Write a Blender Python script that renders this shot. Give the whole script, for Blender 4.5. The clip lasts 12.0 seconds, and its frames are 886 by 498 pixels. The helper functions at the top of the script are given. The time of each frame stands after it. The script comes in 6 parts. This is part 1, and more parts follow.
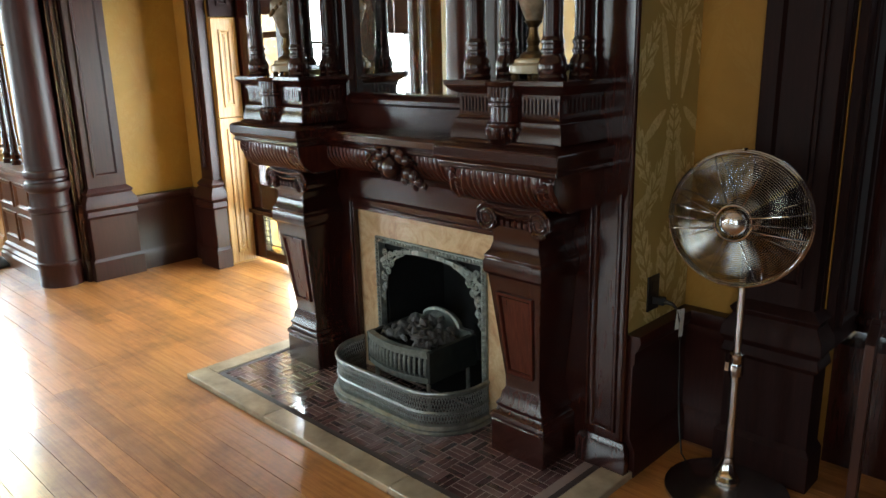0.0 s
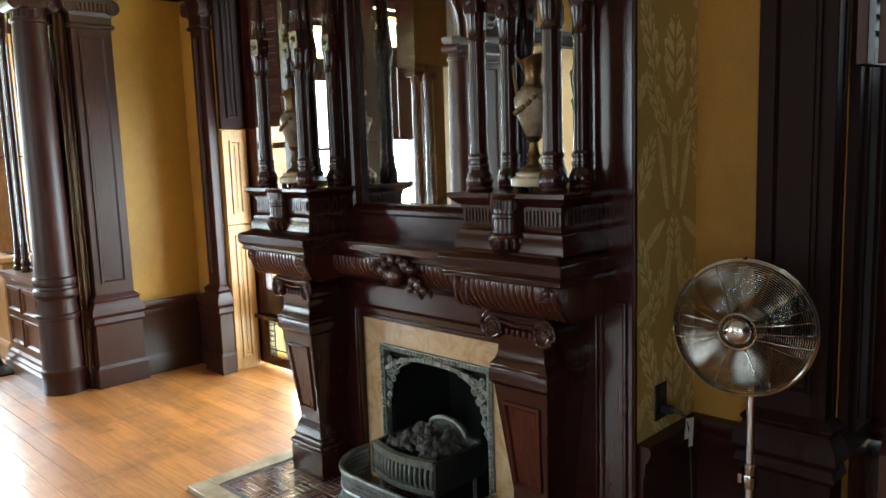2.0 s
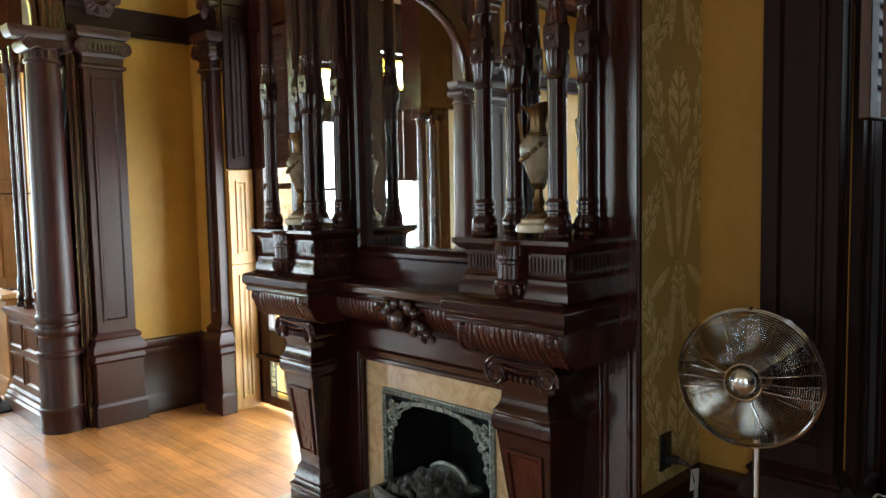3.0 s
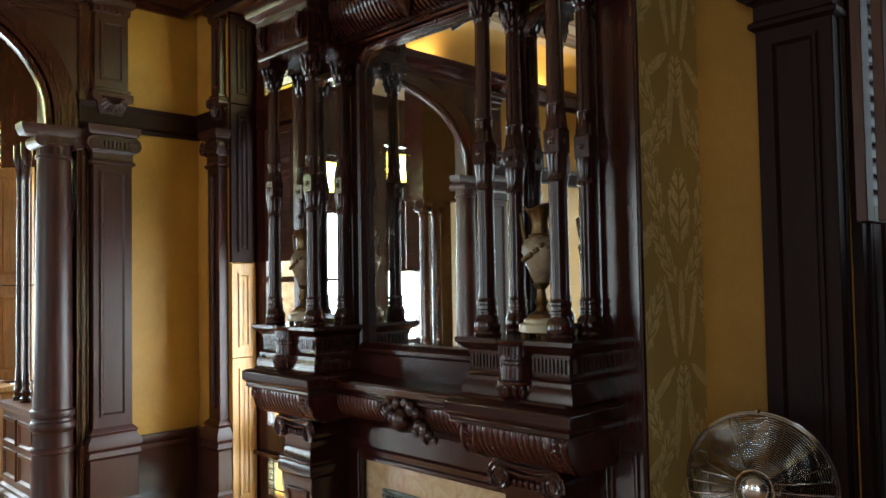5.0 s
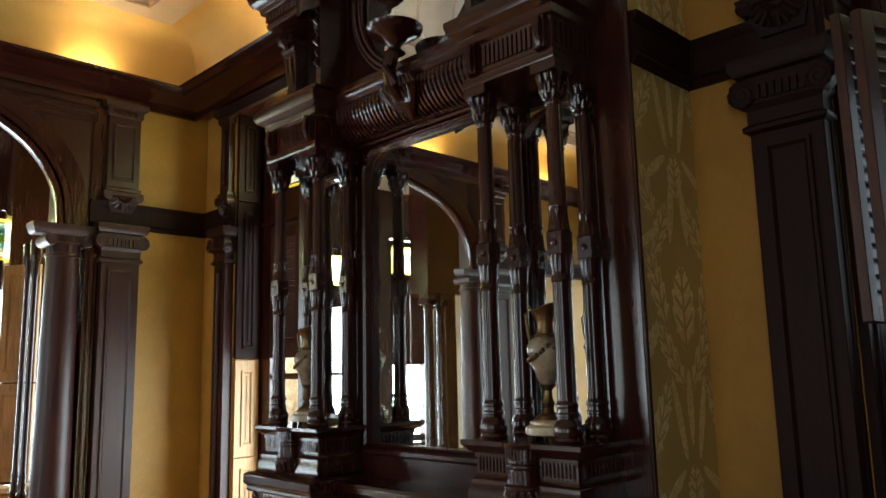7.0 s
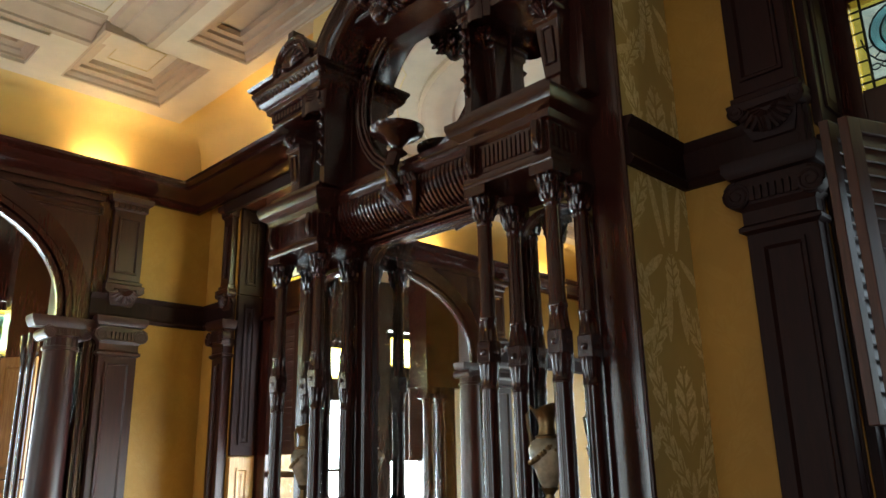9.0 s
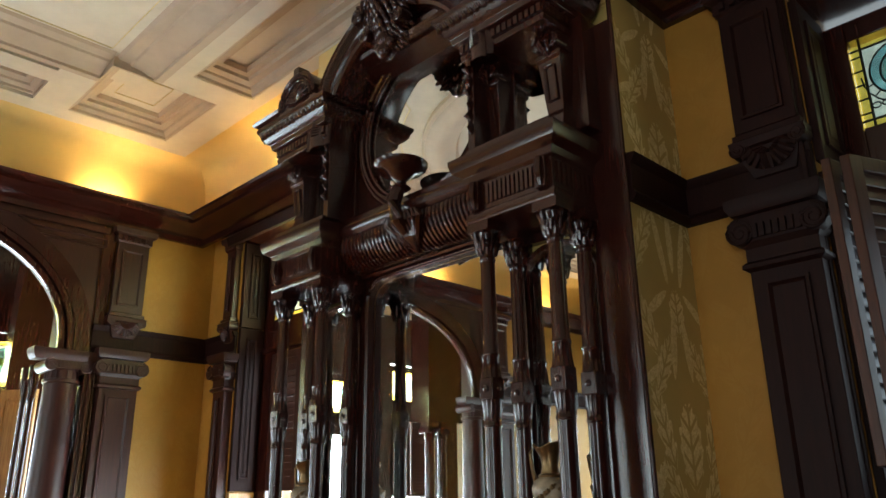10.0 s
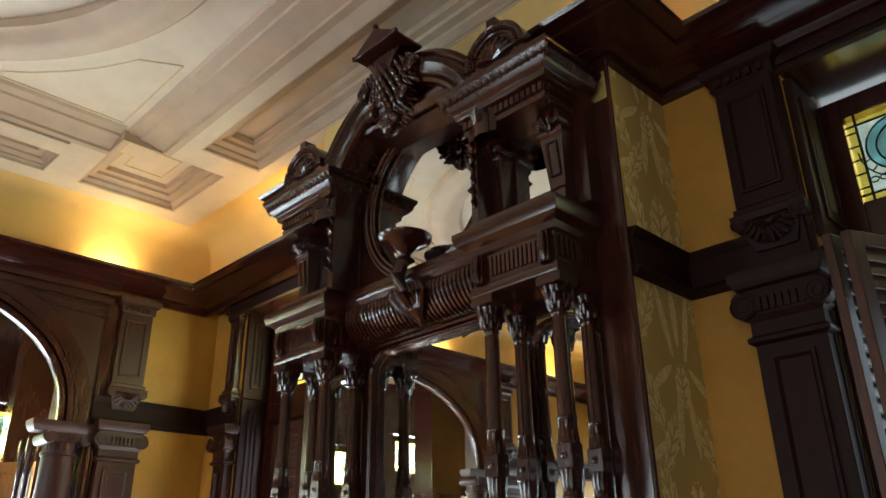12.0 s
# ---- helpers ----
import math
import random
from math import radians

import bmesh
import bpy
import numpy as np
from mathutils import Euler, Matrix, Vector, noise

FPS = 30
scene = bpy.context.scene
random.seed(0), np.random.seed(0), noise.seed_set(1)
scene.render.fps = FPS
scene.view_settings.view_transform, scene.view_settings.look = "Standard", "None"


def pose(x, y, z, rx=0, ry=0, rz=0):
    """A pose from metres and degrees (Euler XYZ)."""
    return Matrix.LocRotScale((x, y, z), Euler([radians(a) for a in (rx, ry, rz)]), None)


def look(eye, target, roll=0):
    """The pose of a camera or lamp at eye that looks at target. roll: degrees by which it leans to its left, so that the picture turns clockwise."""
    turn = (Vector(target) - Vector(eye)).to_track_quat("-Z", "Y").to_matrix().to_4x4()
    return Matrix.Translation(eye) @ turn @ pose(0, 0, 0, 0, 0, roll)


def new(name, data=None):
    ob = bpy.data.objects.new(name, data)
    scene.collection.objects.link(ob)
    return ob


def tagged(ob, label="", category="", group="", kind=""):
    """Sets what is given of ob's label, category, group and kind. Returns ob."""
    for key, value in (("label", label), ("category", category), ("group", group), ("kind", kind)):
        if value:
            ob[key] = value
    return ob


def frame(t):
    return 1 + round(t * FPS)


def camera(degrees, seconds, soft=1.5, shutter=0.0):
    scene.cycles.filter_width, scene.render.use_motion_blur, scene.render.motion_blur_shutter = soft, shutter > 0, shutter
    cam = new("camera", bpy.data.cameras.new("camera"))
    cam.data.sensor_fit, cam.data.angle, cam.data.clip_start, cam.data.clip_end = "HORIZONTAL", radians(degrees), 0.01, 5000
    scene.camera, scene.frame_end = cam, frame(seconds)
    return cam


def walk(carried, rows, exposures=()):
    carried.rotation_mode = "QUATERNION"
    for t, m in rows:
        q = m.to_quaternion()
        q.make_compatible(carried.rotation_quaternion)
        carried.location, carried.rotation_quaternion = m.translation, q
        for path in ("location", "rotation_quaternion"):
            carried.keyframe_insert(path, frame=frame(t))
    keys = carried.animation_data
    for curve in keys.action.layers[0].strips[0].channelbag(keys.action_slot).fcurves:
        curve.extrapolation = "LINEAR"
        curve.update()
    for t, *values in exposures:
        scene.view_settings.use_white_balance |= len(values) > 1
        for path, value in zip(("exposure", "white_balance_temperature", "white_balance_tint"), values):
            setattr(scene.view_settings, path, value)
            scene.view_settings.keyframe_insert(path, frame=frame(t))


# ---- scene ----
cam = camera(60.8, 12.0)
PATH = [
    (0, (0.041, 0.06, 1.466), (-1.314, 1.436, 0.948), -1.4),
    (0.5, (0.04, 0.06, 1.475), (-1.325, 1.445, 1.009), -1.5),
    (1, (0.046, 0.058, 1.483), (-1.332, 1.453, 1.089), -1.7),
    (1.5, (0.049, 0.056, 1.495), (-1.339, 1.459, 1.168), -2.0),
    (2, (0.052, 0.052, 1.506), (-1.344, 1.461, 1.243), -1.9),
    (2.5, (0.051, 0.045, 1.515), (-1.351, 1.454, 1.304), -1.5),
    (3, (0.049, 0.047, 1.522), (-1.357, 1.46, 1.365), -1.1),
    (3.2, (0.051, 0.046, 1.524), (-1.356, 1.461, 1.39), -1.0),
    (5, (0.048, 0.045, 1.56), (-1.362, 1.461, 1.635), -1.0),
    (5.5, (0.048, 0.042, 1.568), (-1.362, 1.454, 1.705), -0.9),
    (6, (0.052, 0.04, 1.574), (-1.355, 1.448, 1.771), -1.0),
    (6.5, (0.054, 0.037, 1.582), (-1.35, 1.439, 1.834), -1.1),
    (7, (0.057, 0.036, 1.592), (-1.342, 1.431, 1.905), -1.3),
    (7.2, (0.052, 0.036, 1.593), (-1.341, 1.43, 1.932), -1.3),
    (9, (0.066, 0.023, 1.615), (-1.292, 1.386, 2.161), -1.1),
    (9.5, (0.065, 0.023, 1.62), (-1.286, 1.375, 2.209), -0.8),
    (10, (0.067, 0.02, 1.625), (-1.277, 1.361, 2.253), -0.8),
    (10.5, (0.071, 0.012, 1.63), (-1.264, 1.344, 2.297), -0.9),
    (11, (0.077, 0.009, 1.64), (-1.25, 1.33, 2.344), -1.0),
    (11.5, (0.079, 0.006, 1.64), (-1.237, 1.312, 2.39), -0.8),
    (12, (0.079, 0.004, 1.649), (-1.226, 1.298, 2.439), -0.8),
]
walk(cam, [(t, look(eye, target, roll)) for t, eye, target, roll in PATH], [(0, 0.78), (3, 0.68), (5, 0.50), (7, 0.42), (9, 0.70), (12, 0.95)])

# ---- light ----
world = bpy.data.worlds.new("sky")
scene.world = world
world.use_nodes = True
_w = world.node_tree
_sky = _w.nodes.new("ShaderNodeTexSky")
_sky.sky_type, _sky.sun_disc = "NISHITA", False
_sky.sun_elevation, _sky.sun_rotation = radians(38), radians(-70)
_w.links.new(_sky.outputs[0], _w.nodes["Background"].inputs[0])
_w.nodes["Background"].inputs[1].default_value = 0.12

# room limits: fireplace wall YW, arch wall XL, far walls
YW, XL, XR, YB = 2.58, -5.09, 3.0, -3.4
XC = -2.125            # middle of the mantelpiece
FX0, FX1 = -3.065, -1.185   # flanks of the chimney breast
YM = 2.16              # front of the chimney breast
DADO, BAND0, BAND1, FRZ, CROWN = 0.52, 2.585, 2.765, 3.48, 3.60
ZC = 4.03              # ceiling field


def lamp(name, m, sx, sy, power, colour):
    d = bpy.data.lights.new(name, "AREA")
    d.shape, d.size, d.size_y, d.energy, d.color = "RECTANGLE", sx, sy, power, colour
    ob = new(name, d)
    ob.matrix_world = m
    return ob


# ---- materials ----
class Mat:
    """A small builder for procedural node materials."""
    def __init__(self, name):
        self.m = bpy.data.materials.new(name)
        self.m.use_nodes = True
        self.t = self.m.node_tree
        self.b = self.t.nodes["Principled BSDF"]
        self.co = self.add("ShaderNodeTexCoord").outputs["Object"]

    def add(self, kind, **sets):
        n = self.t.nodes.new(kind)
        for k, v in sets.items():
            n.inputs[k].default_value = v
        return n

    def link(self, a, b):
        self.t.links.new(a, b)

    def world_co(self):
        self.co = self.add("ShaderNodeNewGeometry").outputs["Position"]
        return self

    def mapped(self, scale, rot=(0, 0, 0)):
        n = self.add("ShaderNodeMapping")
        n.inputs["Scale"].default_value, n.inputs["Rotation"].default_value = scale, rot
        self.link(self.co, n.inputs["Vector"])
        return n.outputs[0]

    def noise(self, scale, detail=4, rough=0.55, vec=None, distort=0.0):
        n = self.add("ShaderNodeTexNoise", Scale=scale, Detail=detail, Roughness=rough, Distortion=distort)
        self.link(vec if vec else self.co, n.inputs["Vector"])
        return n.outputs["Fac"]

    def ramp(self, fac, *stops):
        n = self.add("ShaderNodeValToRGB")
        e = n.color_ramp.elements
        while len(e) < len(stops):
            e.new(0.5)
        for s, (p, c) in zip(e, stops):
            s.position, s.color = p, (*c, 1) if len(c) == 3 else c
        self.link(fac, n.inputs[0])
        return n.outputs[0]

    def mix(self, fac, a, b, mode="MIX"):
        n = self.add("ShaderNodeMix")
        n.data_type, n.blend_type = "RGBA", mode
        for v, i in ((fac, 0), (a, 6), (b, 7)):
            if isinstance(v, (int, float)):
                n.inputs[i].default_value = v
            elif isinstance(v, tuple):
                n.inputs[i].default_value = (*v, 1)
            else:
                self.link(v, n.inputs[i])
        return n.outputs[2]

    def math(self, op, a, b=0.0):
        n = self.add("ShaderNodeMath")
        n.operation = op
        for v, i in ((a, 0), (b, 1)):
            if isinstance(v, (int, float)):
                n.inputs[i].default_value = v
            else:
                self.link(v, n.inputs[i])
        return n.outputs[0]

    def bump(self, height, strength=0.2, dist=0.01):
        n = self.add("ShaderNodeBump", Strength=strength, Distance=dist)
        self.link(height, n.inputs["Height"])
        self.link(n.outputs[0], self.b.inputs["Normal"])

    def rough(self, fac, lo, hi):
        n = self.add("ShaderNodeMapRange")
        n.inputs["To Min"].default_value, n.inputs["To Max"].default_value = lo, hi
        self.link(fac, n.inputs[0])
        self.link(n.outputs[0], self.b.inputs["Roughness"])

    def set(self, **kw):
        for k, v in kw.items():
            k = k.replace("_", " ")
            if isinstance(v, tuple):
                self.b.inputs[k].default_value = (*v, 1)
            elif isinstance(v, (int, float)):
                self.b.inputs[k].default_value = v
            else:
                self.link(v, self.b.inputs[k])
        return self


def wood(name, dark, mid, light, rough=(0.22, 0.42), grain=(30, 30, 2.0), coat=0.15, bump=0.025, spec=0.36):
    m = Mat(name)
    info = m.add("ShaderNodeObjectInfo").outputs["Random"]
    v = m.mapped(grain)
    off = m.add("ShaderNodeVectorMath")
    off.operation = "ADD"
    m.link(v, off.inputs[0])
    m.link(m.math("MULTIPLY", info, 37.0), off.inputs[1])
    fine = m.noise(3.0, 5, 0.6, off.outputs[0], 0.6)
    broad = m.noise(2.3, 3, 0.5)
    c = m.ramp(fine, (0.25, dark), (0.5, mid), (0.8, light))
    wear = m.ramp(broad, (0.3, (0.75, 0.75, 0.75)), (0.7, (1.2, 1.15, 1.1)))
    m.set(Base_Color=m.mix(1.0, c, wear, "MULTIPLY"), Coat_Weight=coat, Coat_Roughness=0.22, Specular_IOR_Level=spec)
    m.rough(broad, *rough)
    m.bump(fine, bump, 0.004)
    return m.m


MAHOG = wood("mahogany", (0.020, 0.0044, 0.0032), (0.032, 0.0070, 0.0050), (0.048, 0.0110, 0.0080), (0.17, 0.25), bump=0.004, coat=0.12, spec=0.5)
MAHOG_H = wood("mahogany_rail", (0.020, 0.0044, 0.0032), (0.033, 0.0072, 0.0052), (0.050, 0.0115, 0.0083), (0.16, 0.24), (2.0, 30, 30), bump=0.004, coat=0.12, spec=0.5)
# rough copy of mahogany at half its colour: shade painted into dim parts
MAHOG_DULL_SHADE = wood("mahogany_dull_shade", (0.010, 0.0026, 0.0022), (0.016, 0.0042, 0.0035), (0.024, 0.0066, 0.0052), (0.5, 0.65), coat=0.0, spec=0.15, bump=0.004)
MAHOG_SATIN = wood("mahogany_satin", (0.020, 0.0044, 0.0032), (0.032, 0.0070, 0.0050), (0.048, 0.0110, 0.0080), (0.34, 0.46), bump=0.004, coat=0.0, spec=0.4)
MAHOG_RED = wood("mahogany_red", (0.040, 0.0078, 0.0052), (0.064, 0.0135, 0.0088), (0.092, 0.021, 0.013), (0.16, 0.25), bump=0.004, coat=0.12, spec=0.5)
BROWN_OAK = wood("brown_oak", (0.070, 0.026, 0.010), (0.120, 0.050, 0.019), (0.180, 0.080, 0.031), (0.28, 0.42), bump=0.008)
OAK = wood("golden_oak", (0.25, 0.12, 0.038), (0.40, 0.22, 0.08), (0.53, 0.32, 0.125), (0.3, 0.5))
SHUT = wood("louver_wood", (0.026, 0.0080, 0.0050), (0.046, 0.0145, 0.0088), (0.070, 0.023, 0.014), (0.34, 0.5), coat=0.0)


def floor_mat():
    m = Mat("floor_pine")
    info = m.add("ShaderNodeObjectInfo").outputs["Random"]
    off = m.add("ShaderNodeVectorMath")
    off.operation = "ADD"
    m.link(m.mapped((1.2, 26, 26)), off.inputs[0])
    m.link(m.math("MULTIPLY", info, 53.0), off.inputs[1])
    fine = m.noise(2.0, 8, 0.65, off.outputs[0], 0.8)
    broad = m.noise(1.7, 4, 0.6)
    c = m.ramp(fine, (0.25, (0.30, 0.105, 0.024)), (0.5, (0.50, 0.195, 0.050)), (0.78, (0.64, 0.285, 0.085)))
    tone = m.ramp(info, (0.0, (0.78, 0.74, 0.70)), (1.0, (1.12, 1.10, 1.05)))
    c = m.mix(1.0, c, tone, "MULTIPLY")
    scuff = m.ramp(m.noise(9.0, 6, 0.7), (0.55, (0, 0, 0)), (0.75, (1, 1, 1)))
    v = m.mapped((7, 60, 1), (0, 0, 0.35))
    scratch = m.ramp(m.noise(2.0, 4, 0.75, v, 1.5), (0.66, (0, 0, 0)), (0.72, (1, 1, 1)))
    stain = m.ramp(m.noise(2.6, 5, 0.65), (0.34, (0.60, 0.56, 0.52)), (0.52, (1, 1, 1)))
    c = m.mix(1.0, c, stain, "MULTIPLY")
    dust = m.math("MULTIPLY", m.math("MAXIMUM", scuff, scratch), 0.09)
    m.set(Base_Color=m.mix(dust, c, (0.55, 0.45, 0.36)), Coat_Weight=0.85)
    m.rough(broad, 0.36, 0.56)
    n = m.add("ShaderNodeMapRange")
    n.inputs["To Min"].default_value, n.inputs["To Max"].default_value = 0.06, 0.22
    m.link(m.noise(5.0, 6, 0.7), n.inputs[0])
    m.link(n.outputs[0], m.b.inputs["Coat Roughness"])
    m.bump(m.noise(5.0, 5, 0.6), 0.10, 0.01)
    return m.m


FLOOR = floor_mat()


def plain(name, colour, rough=0.5, metal=0.0, var=0.12, scale=18.0, bump=0.05, **kw):
    m = Mat(name)
    n = m.noise(scale, 6, 0.6)
    lo = tuple(c * (1 - var) for c in colour)
    hi = tuple(min(1, c * (1 + var)) for c in colour)
    m.set(Base_Color=m.ramp(n, (0.3, lo), (0.7, hi)), Metallic=metal, **kw)
    m.rough(n, rough * 0.8, min(1, rough * 1.2))
    m.bump(n, bump, 0.004)
    return m.m


def damask(name, base, figure, axis, amount, shift=10.06):
    """Woven wallpaper: mirrored leaves and medallions in satin on a matte ground."""
    m = Mat(name).world_co()
    pos = m.co
    sep = m.add("ShaderNodeSeparateXYZ")
    m.link(pos, sep.inputs[0])
    wob = m.noise(26.0, 3, 0.6, pos)
    u = m.math("PINGPONG", m.math("ADD", sep.outputs[axis], shift), 0.26)
    z = m.math("MODULO", m.math("ADD", sep.outputs["Z"], 10.27), 1.05)

    def leaf(cu, cz, turn, a, b, teeth=0.0, vein=0.0):
        """One leaf: half-widths a and b, turned by degrees, with a toothed edge and slanting veins."""
        c, s = math.cos(radians(turn)), math.sin(radians(turn))
        du, dz = m.math("SUBTRACT", u, cu), m.math("SUBTRACT", z, cz)
        x = m.math("ADD", m.math("MULTIPLY", du, c / a), m.math("MULTIPLY", dz, s / a))
        y = m.math("ADD", m.math("MULTIPLY", du, -s / b), m.math("MULTIPLY", dz, c / b))
        ax = m.math("ABSOLUTE", x)
        slant = m.math("ADD", m.math("MULTIPLY", y, 1.0), m.math("MULTIPLY", ax, -0.45))
        wave = m.math("SINE", m.math("MULTIPLY", slant, 15.0))
        r = m.math("ADD", m.math("POWER", ax, 1.5), m.math("MULTIPLY", y, y))
        r = m.math("ADD", r, m.math("MULTIPLY", wave, teeth))
        r = m.math("ADD", r, m.math("MULTIPLY", wob, 0.35))
        body = m.math("LESS_THAN", r, 1.12)
        if vein:
            cut = m.math("MAXIMUM", m.math("GREATER_THAN", wave, -0.62), m.math("GREATER_THAN", ax, 0.75))
            body = m.math("MULTIPLY", body, m.math("MULTIPLY", cut, m.math("GREATER_THAN", ax, 0.09)))
        return body

    LEAVES = ((0.0, 0.50, 0, 0.075, 0.15, 0.10, 1), (0.105, 0.34, -38, 0.040, 0.15, 0.22, 1), (0.165, 0.56, -20, 0.045, 0.15, 0.22, 1),
              (0.12, 0.76, 32, 0.040, 0.13, 0.22, 1), (0.045, 0.83, 8, 0.022, 0.12, 0.0, 0), (0.215, 0.90, -30, 0.042, 0.14, 0.22, 1),
              (0.19, 0.14, 28, 0.042, 0.15, 0.22, 1), (0.075, 0.13, -14, 0.020, 0.15, 0.0, 0), (0.235, 0.37, 40, 0.030, 0.10, 0.2, 0),
              (0.0, 0.17, 0, 0.022, 0.13, 0.0, 0), (0.0, 0.95, 0, 0.050, 0.09, 0.15, 1), (0.13, 0.97, 55, 0.020, 0.09, 0.0, 0), (0.20, 0.72, 60, 0.018, 0.08, 0.0, 0))
    fig = None
    for args in LEAVES:
        one = leaf(*args)
        fig = one if fig is None else m.math("MAXIMUM", fig, one)
    worn = m.ramp(m.noise(3.1, 4, 0.6, pos), (0.30, (0.55, 0.55, 0.55)), (0.62, (1, 1, 1)))
    thread = m.ramp(m.noise(75.0, 2, 0.5, pos, 1.5), (0.42, (0.45, 0.45, 0.45)), (0.56, (1, 1, 1)))
    fig = m.math("MULTIPLY", m.math("MULTIPLY", m.math("MULTIPLY", fig, worn), thread), amount)
    weave = m.noise(420.0, 2, 0.5, pos)
    tone = m.ramp(m.noise(2.2, 5, 0.6, pos), (0.3, (0.82, 0.80, 0.76)), (0.7, (1.12, 1.1, 1.05)))
    m.set(Base_Color=m.mix(1.0, m.mix(fig, base, figure), tone, "MULTIPLY"))
    m.rough(fig, 0.60, 0.38)
    m.bump(m.math("ADD", fig, m.math("MULTIPLY", weave, 0.3)), 0.2, 0.002)
    return m.m


WALL_Y = damask("ochre_wallpaper", (0.37, 0.195, 0.027), (0.42, 0.24, 0.045), "Y", 0.35)
WALL_X = damask("ochre_wallpaper_b", (0.40, 0.197, 0.027), (0.45, 0.24, 0.044), "X", 0.3)
DAMASK = damask("gold_damask", (0.47, 0.335, 0.105), (0.80, 0.675, 0.34), "Y", 1.0)
COVE = plain("cove_plaster", (0.70, 0.50, 0.20), 0.7, 0, 0.06, 3)
PLASTER = plain("cream_plaster", (0.60, 0.525, 0.425), 0.75, 0, 0.07, 6)
PLASTER_MOULD = plain("tan_moulding", (0.46, 0.355, 0.265), 0.6, 0, 0.08, 6)
GILT = plain("gilt_line", (0.62, 0.50, 0.24), 0.5, 0.2)
CREAM = plain("cream_wall", (0.62, 0.56, 0.42), 0.7, 0, 0.08, 3)


def marble():
    m = Mat("peach_marble")
    n = m.noise(7.0, 9, 0.68, None, 1.6)
    v = m.noise(22.0, 6, 0.7, None, 2.5)
    c = m.ramp(n, (0.25, (0.30, 0.15, 0.075)), (0.45, (0.55, 0.37, 0.20)), (0.6, (0.66, 0.50, 0.30)), (0.78, (0.42, 0.30, 0.15)))
    c = m.mix(m.math("MULTIPLY", m.ramp(v, (0.5, (0, 0, 0)), (0.68, (1, 1, 1))), 0.35), c, (0.50, 0.20, 0.10))
    m.set(Base_Color=c, Roughness=0.28, Coat_Weight=0.2)
    return m.m


MARBLE = marble()
KERB = plain("hearth_kerb_marble", (0.42, 0.33, 0.23), 0.12, 0, 0.3, 9)


def tile_mat():
    m = Mat("hearth_tile")
    info = m.add("ShaderNodeObjectInfo").outputs["Random"]
    n = m.noise(30, 5, 0.6)
    c = m.ramp(info, (0.0, (0.070, 0.036, 0.038)), (0.5, (0.125, 0.070, 0.070)), (1.0, (0.19, 0.115, 0.112)))
    m.set(Base_Color=m.mix(1.0, c, m.ramp(n, (0.3, (0.7, 0.7, 0.7)), (0.7, (1.25, 1.2, 1.2))), "MULTIPLY"))
    m.rough(n, 0.09, 0.2)
    m.set(Coat_Weight=0.8, Coat_Roughness=0.06)
    m.bump(n, 0.05, 0.002)
    return m.m


TILE = tile_mat()
GROUT = plain("grout", (0.05, 0.032, 0.030), 0.7)
JOINT = plain("tile_joint", (0.30, 0.22, 0.20), 0.6)
IRON = plain("verdigris_iron", (0.23, 0.255, 0.232), 0.4, 0.5, 0.35, 45, 0.3)
FENDER = plain("fender_pewter", (0.25, 0.262, 0.245), 0.3, 0.8, 0.3, 30, 0.15)
SOOT = plain("soot", (0.006, 0.006, 0.006), 0.9)
COAL = plain("coal", (0.10, 0.095, 0.09), 0.36, 0, 0.5, 30, 0.8)
STEEL = plain("brushed_steel", (0.62, 0.60, 0.57), 0.24, 1.0, 0.06, 60, 0.05)
CHROME = plain("chrome", (0.52, 0.50, 0.47), 0.12, 1.0, 0.04)
DARKIRON = plain("dark_iron", (0.03, 0.033, 0.03), 0.5, 0.4, 0.3, 30)
BLACK = plain("black_plastic", (0.012, 0.012, 0.013), 0.4)
WHITE = plain("white_tag", (0.75, 0.75, 0.74), 0.6)
ONYX = plain("onyx", (0.42, 0.34, 0.21), 0.2, 0, 0.2, 9, 0.02)
BRONZE = plain("bronze", (0.16, 0.10, 0.045), 0.33, 0.85, 0.35, 30)
ALAB = plain("grey_alabaster", (0.24, 0.190, 0.130), 0.25, 0, 0.55, 16, 0.05)
LEAD = plain("lead_came", (0.02, 0.02, 0.02), 0.5, 0.3)


def mirror_mat():
    m = Mat("mirror_silver")
    m.set(Base_Color=(0.86, 0.88, 0.86), Metallic=1.0)
    m.rough(m.noise(3.0, 3), 0.005, 0.02)
    return m.m


MIRROR = mirror_mat()


def stained(name, colour, gloss=0.06):
    m = Mat(name)
    m.t.nodes.remove(m.b)
    n = m.noise(14.0, 4, 0.6)
    c = m.ramp(n, (0.3, tuple(v * 0.75 for v in colour)), (0.7, colour))
    tr = m.add("ShaderNodeBsdfTransparent")
    gl = m.add("ShaderNodeBsdfGlossy", Roughness=0.08)
    mix = m.add("ShaderNodeMixShader", Fac=gloss)
    m.link(c, tr.inputs[0])
    m.link(tr.outputs[0], mix.inputs[1])
    m.link(gl.outputs[0], mix.inputs[2])
    m.link(mix.outputs[0], m.t.nodes["Material Output"].inputs[0])
    return m.m


SG_YEL = stained("glass_amber", (1.0, 0.80, 0.26))
SG_PALE = stained("glass_straw", (0.98, 0.94, 0.70))
SG_BLUE = stained("glass_aqua", (0.58, 0.86, 0.95))
SG_WHITE = stained("glass_opal", (0.92, 0.94, 0.90))
CLEAR = stained("glass_clear", (0.96, 0.97, 0.98))


BLADE = stained("smoked_clear_blade", (0.88, 0.88, 0.86), 0.012)


